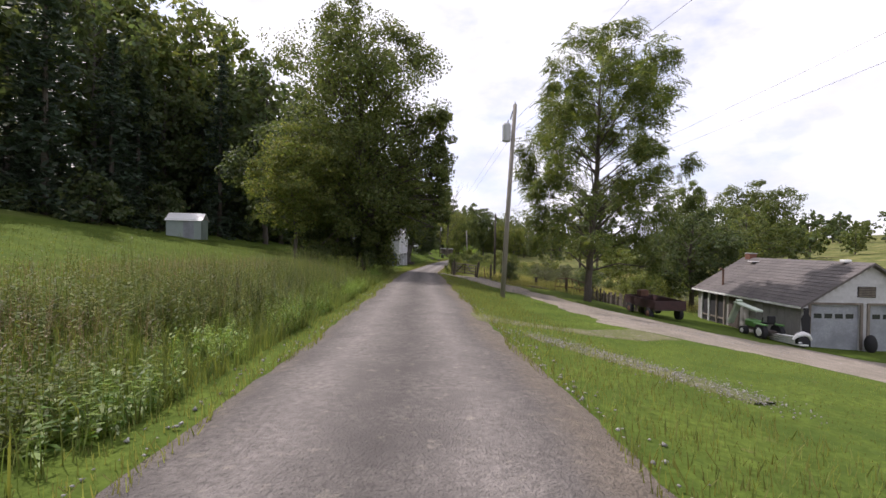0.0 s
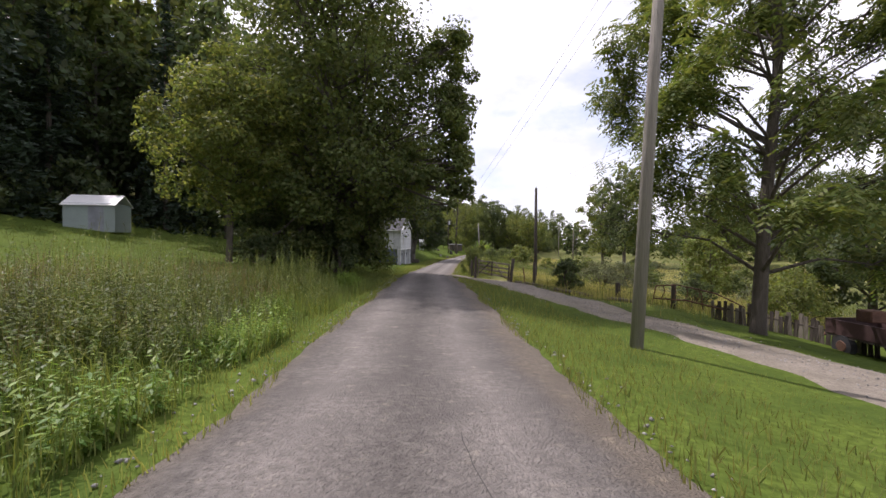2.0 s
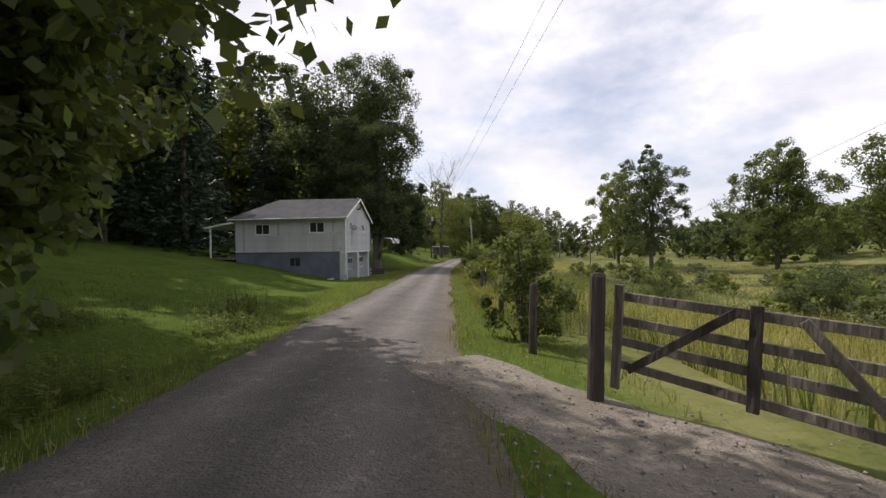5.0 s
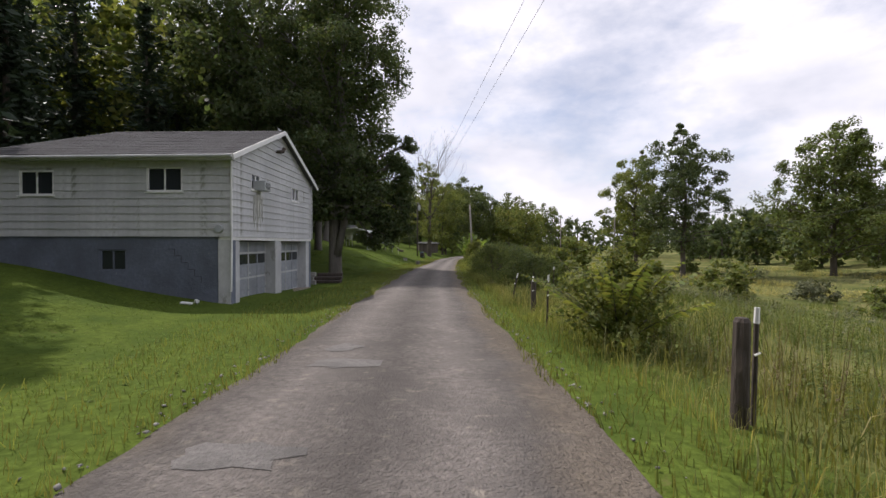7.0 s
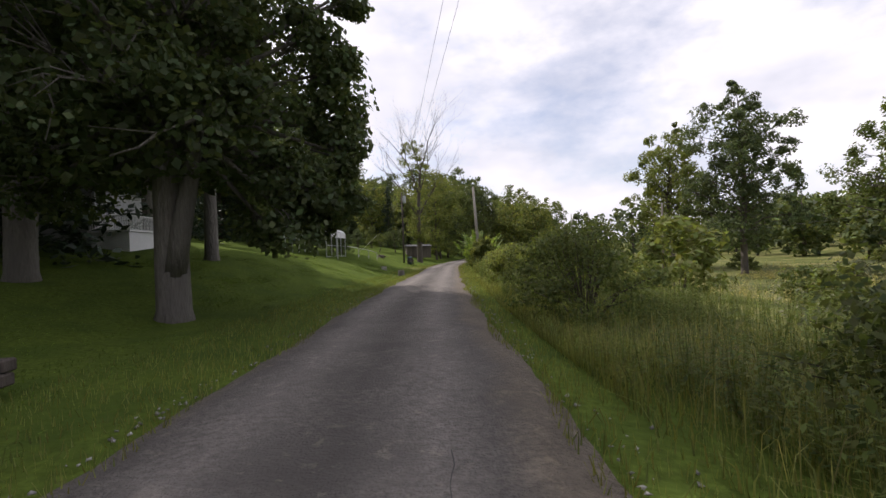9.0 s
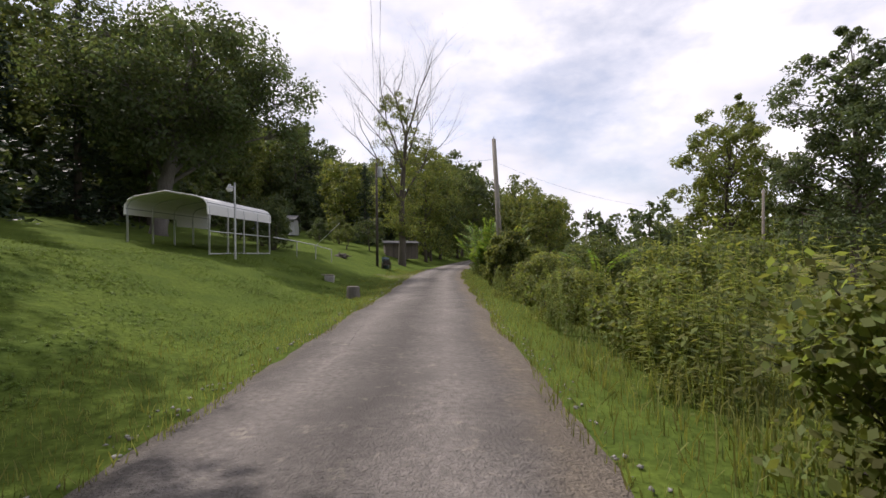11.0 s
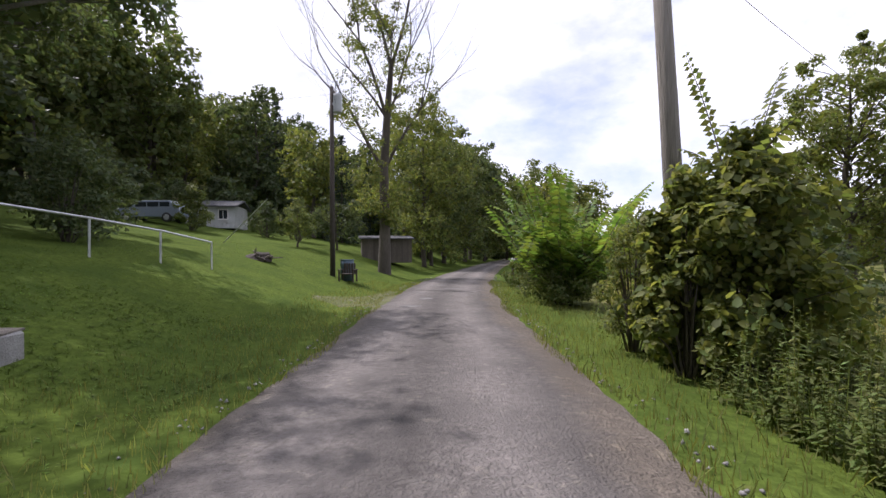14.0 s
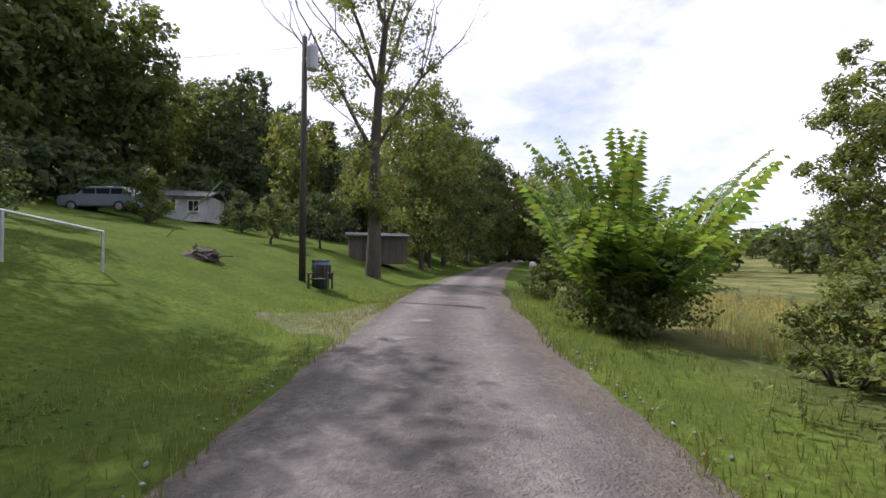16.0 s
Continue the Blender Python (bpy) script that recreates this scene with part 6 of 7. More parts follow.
for x, y in ((2.3, 92.4), (2.85, 95.4)):
    q = thing("steel_post", x, y, at_ground(x, y), 20, "thin dark steel fence post with a white tip", "fence post", "pasture fence")
    part("shaft", tube([(0, 0, -0.3), (0.01, 0, 1.02)], [0.018, 0.018], 6), M_DARKWOOD, q)
    part("tip", tube([(0.01, 0, 1.02), (0.01, 0, 1.14)], [0.022, 0.02], 6), M_WHITE, q)


def wire_run(pts, label):
    ob = part("fence_wire", tube(pts, 0.006, 4), M_WIRE)
    return tagged(ob, label, "wire")


for z in (0.35, 0.65, 0.95):
    wire_run([(x + 0.02, y, at_ground(x, y) + z + 0.05 * math.sin(3 * x + z)) for x, y in ((4.4, 60.6), (5.0, 59.6), (5.55, 58.6), (6.2, 57.6), (6.9, 56.6), (8.85, 54.2), (10.9, 53.3))], "rusty sagging fence wire between posts")

def log(a, b, r, label):
    ob = part("fallen_log", tube([(a[0], a[1], at_ground(*a) + r * 0.8), ((a[0] + b[0]) / 2, (a[1] + b[1]) / 2 + 0.04, at_ground((a[0] + b[0]) / 2, (a[1] + b[1]) / 2) + r), (b[0], b[1], at_ground(*b) + r * 0.8)], [r, r * 0.9, r * 0.75], 9), M_OLDWOOD, smooth=True)
    return tagged(ob, label, "log")


log((4.6, 59.9), (5.9, 57.6), 0.07, "weathered grey log lying along the fence")
log((6.3, 56.0), (7.7, 54.2), 0.09, "weathered pole rail fallen beside the lane")
log((8.2, 53.4), (9.3, 52.6), 0.08, "short grey log at the lane edge")
log((8.6, 53.6), (9.6, 53.0), 0.06, "thin grey log at the lane edge")


def rusty_rack():
    t = thing("hay_rack_frame", 10.9, 52.9, at_ground(10.9, 52.9), -38, "rusty bent steel hay rack frame in the grass", "frame")
    part("top_bar", tube([(-0.85, 0, 0.95), (0, 0, 1.05), (1.4, 0, 0.8), (2.4, 0, 0.35)], 0.025, 7), M_RUST, t)
    part("lower_bar", tube([(-0.95, 0, 0.4), (0.4, 0, 0.42), (1.9, 0, 0.15)], 0.035, 7), M_RUST, t)
    part("end_bar", tube([(-1.05, 0, -0.05), (-0.95, 0, 0.5), (-0.85, 0, 0.95)], 0.025, 7), M_RUST, t)
    for k in range(4):
        x = -0.55 + 0.45 * k
        part("hoop_bar", tube([(x, 0, 0.98), (x + 0.05, 0, 0.7), (x - 0.08, 0, 0.42)], 0.02, 6), M_RUST, t)
    part("strut", tube([(0.5, 0, 1.0), (0.9, 0, 0.75), (0.95, 0, 0.1)], 0.02, 6), M_RUST, t)


rusty_rack()


def board_fence():
    t = thing("board_fence", 0, 0, 0, 0, "low dark weathered board fence under the locust", "fence")
    rng = random.Random(9)
    n = 34
    for k in range(n):
        x, y = 12.0 + 2.6 * k / n, 52.2 - 4.6 * k / n
        h = rng.uniform(0.62, 0.95)
        part("board", box((0, 0, h / 2 - 0.1), (0.13, 0.025, h + 0.1), 0, Matrix.Translation((x, y, at_ground(x, y))) @ pose(0, 0, 0, rng.uniform(-4, 4), rng.uniform(-5, 5), -60)), M_DARKWOOD if rng.random() < 0.6 else M_OLDWOOD, t)
    part("rail", tube([(12.0, 52.25, at_ground(12, 52.2) + 0.5), (14.6, 47.65, at_ground(14.6, 47.6) + 0.5)], 0.03, 6), M_DARKWOOD, t)


board_fence()
# posts beside the road past the house
for x, y, h in ((1.15, 79.3, 1.0), (0.68, 87.5, 0.86)):
    fence_post(x, y, h, 0.075, M_DARKWOOD, "thick dark stump-like fence post at the verge", (0.02, 0))
for x, y, h, lean in ((1.3, 79.35, 1.1, 0.04), (0.5, 84.75, 1.1, 0.03), (0.6, 87.2, 0.98, 0.03), (0.38, 90.1, 0.92, 0.24)):
    q = thing("steel_post", x, y, at_ground(x, y), 0, "thin rusty steel fence post with a white-painted tip", "fence post", "pasture fence")
    part("shaft", tube([(0, 0, -0.3), (lean * 0.85, 0, h - 0.15)], [0.024, 0.022], 6), M_DARKWOOD, q)
    part("tip", tube([(lean * 0.85, 0, h - 0.15), (lean, 0, h)], [0.026, 0.022], 6), M_WHITE, q)
    part("wire_clip", tube([(lean * 0.5 - 0.02, -0.03, h * 0.6), (lean * 0.5 + 0.03, -0.03, h * 0.62)], [0.012, 0.012], 5), M_WHITE, q)


def mailbox():
    x, y = 0.75, 149.3
    t = thing("mailbox", x, y, at_ground(x, y), 0, "white roadside mailbox on a post", "mailbox")
    part("post", box((0, 0, 0.5), (0.1, 0.1, 1.2)), M_OLDWOOD, t)
    bm = poly_prism(bmesh.new(), [(-0.09, 0)] + [(0.09 * math.cos(a), 0.12 + 0.09 * math.sin(a)) for a in np.linspace(math.pi, 0, 9)] + [(0.09, 0)], 0.48, Matrix.Translation((0, -0.24, 1.08)))
    part("box", bm, M_WHITE, t)
    part("flag", box((0.1, 0.1, 1.25), (0.01, 0.03, 0.14)), M_RUST, t)


mailbox()

# ---- lane, gravel and road wear ----
def path_ribbon(name, pts, widths, lift, material, label, cat_, step=0.35, cols=7):
    """A strip of loose ground laid over the land along a line of points."""
    P = np.array(pts, float)
    d = np.concatenate([[0], np.cumsum(np.linalg.norm(np.diff(P, axis=0), axis=1))])
    s = np.arange(0, d[-1] + 1e-6, step)
    X, Y, W = np.interp(s, d, P[:, 0]), np.interp(s, d, P[:, 1]), np.interp(s, d, widths)
    k = np.hanning(9)[1:-1]
    k /= k.sum()
    X, Y = (np.convolve(np.pad(q, 3, mode="reflect", reflect_type="odd"), k, mode="valid") for q in (X, Y))
    T = np.stack([np.gradient(X), np.gradient(Y)], 1)
    T /= np.linalg.norm(T, axis=1)[:, None]
    N = np.stack([T[:, 1], -T[:, 0]], 1)
    c = np.linspace(-0.5, 0.5, cols)
    wob = 1 + 0.09 * np.sin(s * 1.7) + 0.06 * np.sin(s * 4.1)
    XX = X[:, None] + N[:, :1] * (W * wob)[:, None] * c
    YY = Y[:, None] + N[:, 1:] * (W * wob)[:, None] * c
    ZZ = lie(XX, YY) + lift
    ZZ[:, 0] -= 0.09 + lift
    ZZ[:, -1] -= 0.09 + lift
    idx = np.arange(XX.size).reshape(XX.shape)
    f = np.stack([idx[:-1, :-1], idx[1:, :-1], idx[1:, 1:], idx[:-1, 1:]], -1).reshape(-1, 4)
    ob = new(name, mesh_from(name, np.stack([XX, YY, ZZ], -1).reshape(-1, 3).tolist(), f.tolist(), material, True))
    return tagged(ob, label, cat_, kind="structure")


LANE = [(26.0, 33.5), (20.0, 36.2), (15.5, 36.6), (12.0, 36.0), (10.7, 39.0), (9.3, 43.0), (7.8, 47.0), (6.3, 51.0), (4.8, 55.5), (3.4, 60.0), (2.2, 61.8), (0.2, 64.5)]
LANE_W = [9.5, 9.5, 8.8, 7.2, 4.6, 3.2, 3.1, 3.0, 2.8, 2.5, 2.2, 1.6]
path_ribbon("gravel_lane", LANE, LANE_W, 0.035, M_GRAVEL, "rutted tan gravel lane widening before the garage", "lane", 0.35, 11)
path_ribbon("gravel_drive", [(15.5, 38.0), (15.0, 33.0), (17.5, 27.0), (24, 21)], [3.2, 3.4, 3.4, 3.4], 0.03, M_GRAVEL, "gravel drive branching from the lane", "lane")
path_ribbon("gravel_shoulder", [(5.9, 30.0), (6.5, 29.5), (7.2, 29.0), (7.8, 28.2), (8.8, 26.6)], [0.3, 0.9, 1.2, 1.0, 0.6], 0.03, M_TURNIN, "washed grey gravel in the grass beside the road", "gravel", 0.2, 9)
path_ribbon("faint_track", [(4.2, 32.4), (5.3, 32.0), (6.6, 32.1), (8.2, 32.6), (10.0, 34.0)], [2.0, 1.3, 1.0, 1.2, 2.0], 0.014, M_TURNIN, "faint gravelly track through the grass", "gravel", 0.2, 11)
path_ribbon("gravelly_turn_in", [(-4.3, 142.2), (-5.0, 142.1), (-5.9, 142.0), (-7.0, 141.8)], [7.5, 5.2, 3.0, 0.6], 0.012, M_TURNIN, "thin gravel showing through the lawn edge", "gravel", 0.3, 13)


def road_top(x, y):
    u = x - float(road_x(y))
    k = (u + 1.9) / 3.8
    return at_ground(x, y) + 0.012 + 0.03 * (1 - (2 * k - 1) ** 2)


rp = random.Random(77)


def road_patch(u, y, a, b, material, name):
    """Thin worn patch with a ragged outline lying on the asphalt."""
    bm = bmesh.new()
    n = 14
    x0 = float(road_x(y)) + u
    c = bm.verts.new((x0, y, road_top(x0, y) + 0.007))
    ring = []
    for j in range(n):
        t_ = j * math.tau / n
        r = rp.uniform(0.65, 1.15)
        px, py = x0 + a * r * math.cos(t_), y + b * r * math.sin(t_)
        ring.append(bm.verts.new((px, py, road_top(px, py) + 0.006)))
    for j in range(n):
        bm.faces.new((c, ring[j], ring[(j + 1) % n]))
    return part(name, bm, material, road)


for y, u in ((74.5, -1.0), (76.4, -1.1), (78.2, -0.95), (80.8, -0.7), (81.8, -0.9), (139.5, -0.8), (141.4, -0.5), (143.6, -0.9), (145.2, 0.2), (147.0, -0.6)):
    road_patch(u, y, rp.uniform(0.25, 0.5), rp.uniform(0.12, 0.3), M_PALE, "worn_patch")


def crack(u0, y0, du, dy):
    n = 12
    bm = bmesh.new()
    prev = None
    uu, yy = u0, y0
    for i in range(n + 1):
        x = float(road_x(yy)) + uu
        w = rp.uniform(0.002, 0.005)
        off = (w, 0) if abs(dy) > abs(du) else (0, w)
        a = bm.verts.new((x - off[0], yy - off[1], road_top(x, yy) + 0.0075))
        b = bm.verts.new((x + off[0], yy + off[1], road_top(x, yy) + 0.0075))
        if prev:
            bm.faces.new((prev[0], a, b, prev[1]))
        prev = (a, b)
        uu += du / n + rp.uniform(-0.035, 0.035)
        yy += dy / n + rp.uniform(-0.03, 0.03)
    return part("crack", bm, M_CRACK, road)


for k in range(16):
    y = 26 + k * 7.6 + rp.uniform(-1, 1)
    if rp.random() < 0.6:
        crack(rp.uniform(-1.5, 1.4), y, rp.uniform(-0.2, 0.2), rp.uniform(1.4, 3.0))
    else:
        crack(rp.uniform(-1.7, 0.0), y, rp.uniform(0.8, 1.7), rp.uniform(-0.3, 0.3))


def pebbles(name, n, place, seed, lo, hi, label):
    rng = np.random.default_rng(seed)
    P = place(rng, n)
    s = rng.uniform(lo, hi, n)
    oct_ = np.array([(1, 0, 0), (0, 1, 0), (-1, 0, 0), (0, -1, 0), (0, 0, 0.7), (0, 0, -0.5)], float)
    tri_ = np.array([(0, 1, 4), (1, 2, 4), (2, 3, 4), (3, 0, 4), (1, 0, 5), (2, 1, 5), (3, 2, 5), (0, 3, 5)])
    V = P[:, None, :] + (oct_[None] + rng.normal(0, 0.22, (n, 6, 3))) * s[:, None, None]
    F = (tri_[None] + (np.arange(n) * 6)[:, None, None]).reshape(-1, 3)
    ob = new(name, big_mesh(name, V.reshape(-1, 3), F, M_STONE))
    return tagged(ob, label, "gravel", kind="stuff")


def along(pts, spread_):
    P = np.array(pts, float)

    def place(rng, n):
        d = np.concatenate([[0], np.cumsum(np.linalg.norm(np.diff(P, axis=0), axis=1))])
        s = rng.uniform(0, d[-1], n)
        x, y = np.interp(s, d, P[:, 0]) + rng.normal(0, spread_, n), np.interp(s, d, P[:, 1]) + rng.normal(0, spread_, n)
        return np.stack([x, y, lie(x, y) + 0.045], 1)
    return place


def verge(rng, n):
    y = rng.uniform(18, 155, n)
    u = rng.choice((-1, 1), n) * (1.85 + np.abs(rng.normal(0, 0.18, n)))
    x = road_x(y) + u
    return np.stack([x, y, lie(x, y) + 0.012], 1)


pebbles("lane_pebbles", 2600, along(LANE[2:], 0.8), 1, 0.006, 0.024, "loose grey stones on the lane")
pebbles("shoulder_pebbles", 1500, along([(5.9, 30.0), (7.2, 29.0), (8.8, 26.6)], 0.35), 2, 0.006, 0.018, "loose grey stones beside the road")
pebbles("verge_pebbles", 2600, verge, 3, 0.008, 0.03, "crumbled asphalt stones at the road edge")


# ---- grass and weeds ----
def blades(name, n, place, seed, h, w, material, label, lean=0.45, category="grass"):
    """Single bent grass blades, one mesh."""
    rng = np.random.default_rng(seed)
    x, y, k = place(rng, n)
    z = lie(x, y)
    a = rng.uniform(0, math.tau, n)
    hh = h * k * rng.uniform(0.55, 1.35, n)
    ln = hh * np.abs(rng.normal(0, lean, n))
    b = rng.uniform(0, math.tau, n)
    ww = w * rng.uniform(0.6, 1.4, n)
    cx, sx = np.cos(a) * ww, np.sin(a) * ww
    lx, ly = np.cos(b) * ln, np.sin(b) * ln
    v0, v1 = np.stack([x - cx, y - sx, z - 0.03], 1), np.stack([x + cx, y + sx, z - 0.03], 1)
    if h < 0.2:
        V = np.stack([v0, v1, np.stack([x + lx + cx * 0.25, y + ly + sx * 0.25, z + hh], 1), np.stack([x + lx * 0.9 - cx * 0.25, y + ly * 0.9 - sx * 0.25, z + hh * 0.98], 1)], 1).reshape(-1, 3)
        F = np.arange(4 * n).reshape(n, 4)
    else:  # tall blades bend over
        m0, m1 = np.stack([x + lx * 0.3 - cx * 0.8, y + ly * 0.3 - sx * 0.8, z + hh * 0.62], 1), np.stack([x + lx * 0.3 + cx * 0.8, y + ly * 0.3 + sx * 0.8, z + hh * 0.62], 1)
        t0, t1 = np.stack([x + lx * 1.3 - cx * 0.15, y + ly * 1.3 - sx * 0.15, z + hh * 0.93], 1), np.stack([x + lx * 1.3 + cx * 0.15, y + ly * 1.3 + sx * 0.15, z + hh * 0.93], 1)
        V = np.stack([v0, v1, m1, m0, t1, t0], 1).reshape(-1, 3)
        k6 = np.arange(n)[:, None] * 6
        F = np.concatenate([k6 + np.array([[0, 1, 2, 3]]), k6 + np.array([[3, 2, 4, 5]])])
    ob = new(name, big_mesh(name, V, F, material))
    return tagged(ob, label, category, kind="stuff")


def off_lane(x, y):
    P = np.array(LANE)
    keep = np.ones(len(x), bool)
    for p, q, w in zip(P, P[1:], LANE_W):
        d = q - p
        t_ = np.clip(((x - p[0]) * d[0] + (y - p[1]) * d[1]) / (d @ d), 0, 1)
        keep &= np.hypot(x - p[0] - t_ * d[0], y - p[1] - t_ * d[1]) > w * 0.42
    keep &= ~((x < HX + 0.3) & (x > HXW) & (y > HY0 - 0.1) & (y < HY1 + 0.2))
    return keep


def strip(side, u0, u1, y0, y1, power=1.0, k=1.0):
    def place(rng, n):
        y = rng.uniform(y0, y1, n)
        u = u0 + (u1 - u0) * rng.uniform(0, 1, n) ** power
        x = road_x(y) + side * (u + 0.12 * np.sin(y * 1.3))
        ok = off_lane(x, y)
        return x, y, np.where(ok, k, 0.05)
    return place


def patchy(side, u0, u1, y0, y1, power=1.0, size=1.2):
    def place(rng, n):
        c = rng.uniform(0, 1, (max(8, n // 60), 2))
        i = rng.integers(0, len(c), n)
        y = y0 + (y1 - y0) * c[i, 1] + rng.normal(0, size, n)
        u = np.clip(u0 + (u1 - u0) * c[i, 0] ** power + rng.normal(0, size * 0.6, n), u0, u1 + 2)
        x = road_x(y) + side * u
        return x, y, np.where(off_lane(x, y), rng.uniform(0.6, 1.2, len(c))[i], 0.05)
    return place


blades("verge_grass", 46000, strip(-1, 1.75, 4.2, 16, 150, 1.3), 11, 0.085, 0.006, M_VERGE, "short green grass along the road edge")
blades("verge_grass_far_side", 46000, strip(1, 1.75, 4.2, 16, 150, 1.3), 12, 0.10, 0.006, M_VERGE, "uneven green grass along the road edge")
blades("lawn_grass", 60000, strip(-1, 3.5, 14, 66, 152, 1.5), 13, 0.032, 0.006, M_LAWN, "mown lawn grass on the bank")
blades("field_grass", 30000, strip(-1, 5, 24, 14, 70, 1.2), 14, 0.09, 0.010, M_GRASS, "mown field grass below the wood")
blades("lane_grass", 28000, strip(1, 2.2, 9, 16, 60, 1.0), 15, 0.035, 0.006, M_VERGE, "short grass between road and lane")
blades("meadow_hay", 32000, patchy(1, 5.5, 24, 53, 76, 1.2), 16, 0.48, 0.006, M_HAY, "tall ripe straw-coloured meadow grass", 0.35)
blades("meadow_green", 25000, patchy(1, 5.5, 40, 52, 110, 1.2), 17, 0.45, 0.010, M_GRASS, "tall green meadow grass in the hollow", 0.4)
blades("slope_hay", 26000, patchy(1, 5.5, 24, 136, 172, 1.1, 1.4), 47, 0.42, 0.008, M_HAY, "dry hay-coloured grass on the pasture slope", 0.4)
blades("roadside_hay", 9000, patchy(1, 2.9, 9, 70, 100, 1.4, 0.7), 18, 0.42, 0.0035, M_HAY, "dry tall grass at the verge", 0.4)
blades("roadside_tall_grass", 20000, patchy(1, 2.5, 6, 68, 118, 1.4, 0.6), 19, 0.30, 0.006, M_VERGE, "tall green grass at the verge", 0.45)
blades("field_edge_grass", 18000, patchy(-1, 2.4, 7, 16, 54, 1.3, 0.6), 20, 0.42, 0.006, M_GRASS, "tall grass below the weeds", 0.45)


def weeds(name, n, place, seed, h, leaf, per, material, label, stem=0.006):
    """Upright leafy weeds: a thin stem with leaves all the way up."""
    rng = np.random.default_rng(seed)
    x, y, k = place(rng, n)
    ok = k > 0.1
    x, y, k = x[ok], y[ok], k[ok]
    n = len(x)
    z = lie(x, y)
    hh = h * k * rng.uniform(0.55, 1.3, n)
    lx, ly = rng.normal(0, 0.12, n) * hh, rng.normal(0, 0.12, n) * hh
    t_ = np.tile(np.linspace(0.12, 1.0, per), (n, 1))
    az = rng.uniform(0, math.tau, (n, per))
    r = leaf * (0.75 - 0.45 * t_)
    C = np.stack([x[:, None] + lx[:, None] * t_ + np.cos(az) * r * 0.6, y[:, None] + ly[:, None] * t_ + np.sin(az) * r * 0.6, z[:, None] + hh[:, None] * t_], -1).reshape(-1, 3)
    D = np.stack([np.cos(az), np.sin(az), rng.uniform(-0.4, 0.5, (n, per))], -1).reshape(-1, 3)
    D /= np.linalg.norm(D, axis=1)[:, None]
    S = np.cross(D, np.array([0, 0, 1.0]))
    S /= np.linalg.norm(S, axis=1)[:, None] + 1e-9
    L = (leaf * (1.1 - 0.6 * t_) * rng.uniform(0.7, 1.3, (n, per))).reshape(-1, 1)
    tip = C + D * L * 0.5
    tip[:, 2] -= L[:, 0] * 0.12
    V = np.stack([C - D * L * 0.5, C + S * L * 0.17, tip, C - S * L * 0.17], 1).reshape(-1, 3)
    b = np.stack([x, y, z - 0.03], 1)
    top = np.stack([x + lx, y + ly, z + hh], 1)
    w = np.array([stem, 0, 0])
    V2 = np.stack([b - w, b + w, top + w * 0.3, top - w * 0.3], 1).reshape(-1, 3)
    V = np.concatenate([V, V2])
    ob = new(name, big_mesh(name, V, np.arange(len(V)).reshape(-1, 4), material))
    return tagged(ob, label, "weeds", kind="stuff")


weeds("tall_weeds", 2300, patchy(-1, 3.0, 6.8, 18, 52, 0.9, 0.9), 31, 0.95, 0.13, 22, M_WEED, "tall leafy weeds between road and field")
weeds("olive_weeds", 450, patchy(-1, 3.4, 7.2, 18, 50, 0.9, 1.1), 37, 1.0, 0.10, 24, M_OLIVE, "grey-green tall weeds among the field edge growth")
weeds("dark_weeds", 1000, patchy(-1, 3.2, 6.6, 20, 53, 0.9, 0.8), 38, 1.15, 0.12, 24, M_LEAF, "dark bushy weeds at the field edge")
weeds("rusty_weeds", 620, patchy(-1, 3.6, 8.2, 16, 46, 0.8, 1.0), 39, 0.9, 0.07, 26, M_DOCK, "rusty seeding dock among the weeds")
weeds("rusty_verge_weeds", 130, patchy(1, 3.2, 5.0, 70, 84, 1.0, 0.5), 40, 0.8, 0.06, 30, M_DOCK, "rusty seeding dock at the verge")
blades("field_edge_hay", 12000, patchy(-1, 4.4, 9.5, 16, 50, 1.0, 1.0), 43, 0.5, 0.004, M_DOCK, "ripe seeding grass among the field edge weeds", 0.4)
weeds("ragweed_stand", 420, patchy(1, 3.4, 7.2, 113.5, 123, 1.0, 0.7), 44, 1.55, 0.21, 24, M_VINE, "tall upright ragweed with long narrow leaves")
weeds("lawn_clover", 11000, patchy(-1, 2.6, 11.5, 106, 136, 1.0, 0.5), 45, 0.055, 0.075, 5, M_LAWN, "clover tufts in the mown lawn", 0.003)
weeds("lawn_dark_clover", 7000, patchy(-1, 2.6, 12.0, 70, 136, 1.0, 0.7), 46, 0.035, 0.06, 5, M_LAWN, "dark clover patches in the mown lawn", 0.003)
weeds("bright_weeds", 900, patchy(-1, 2.5, 3.8, 22, 54, 1.0, 0.4), 32, 0.55, 0.15, 12, M_SUMAC, "low bright green weeds at the road edge")
weeds("hollow_weeds", 2500, patchy(1, 3.2, 14, 66, 112, 1.2, 1.0), 33, 0.75, 0.11, 22, M_WEED, "leafy weeds along the pasture side")
weeds("bank_weeds", 2000, patchy(1, 3.0, 9, 96, 136, 1.2, 0.8), 34, 0.95, 0.12, 26, M_WEED, "rank leafy weeds on the roadside bank")
weeds("vine_weeds", 900, patchy(1, 2.6, 4.6, 98, 150, 1.2, 0.4), 35, 0.4, 0.10, 14, M_VINE, "bright low weeds at the verge")
weeds("pasture_clumps", 3600, patchy(1, 12, 75, 56, 165, 1.0, 2.2), 41, 0.75, 0.30, 12, M_HAY, "ripe grass clumps over the rough pasture")
weeds("pasture_weeds", 2400, patchy(1, 10, 70, 58, 160, 1.0, 2.6), 42, 0.9, 0.32, 12, M_OLIVE, "grey-green weeds scattered over the pasture")
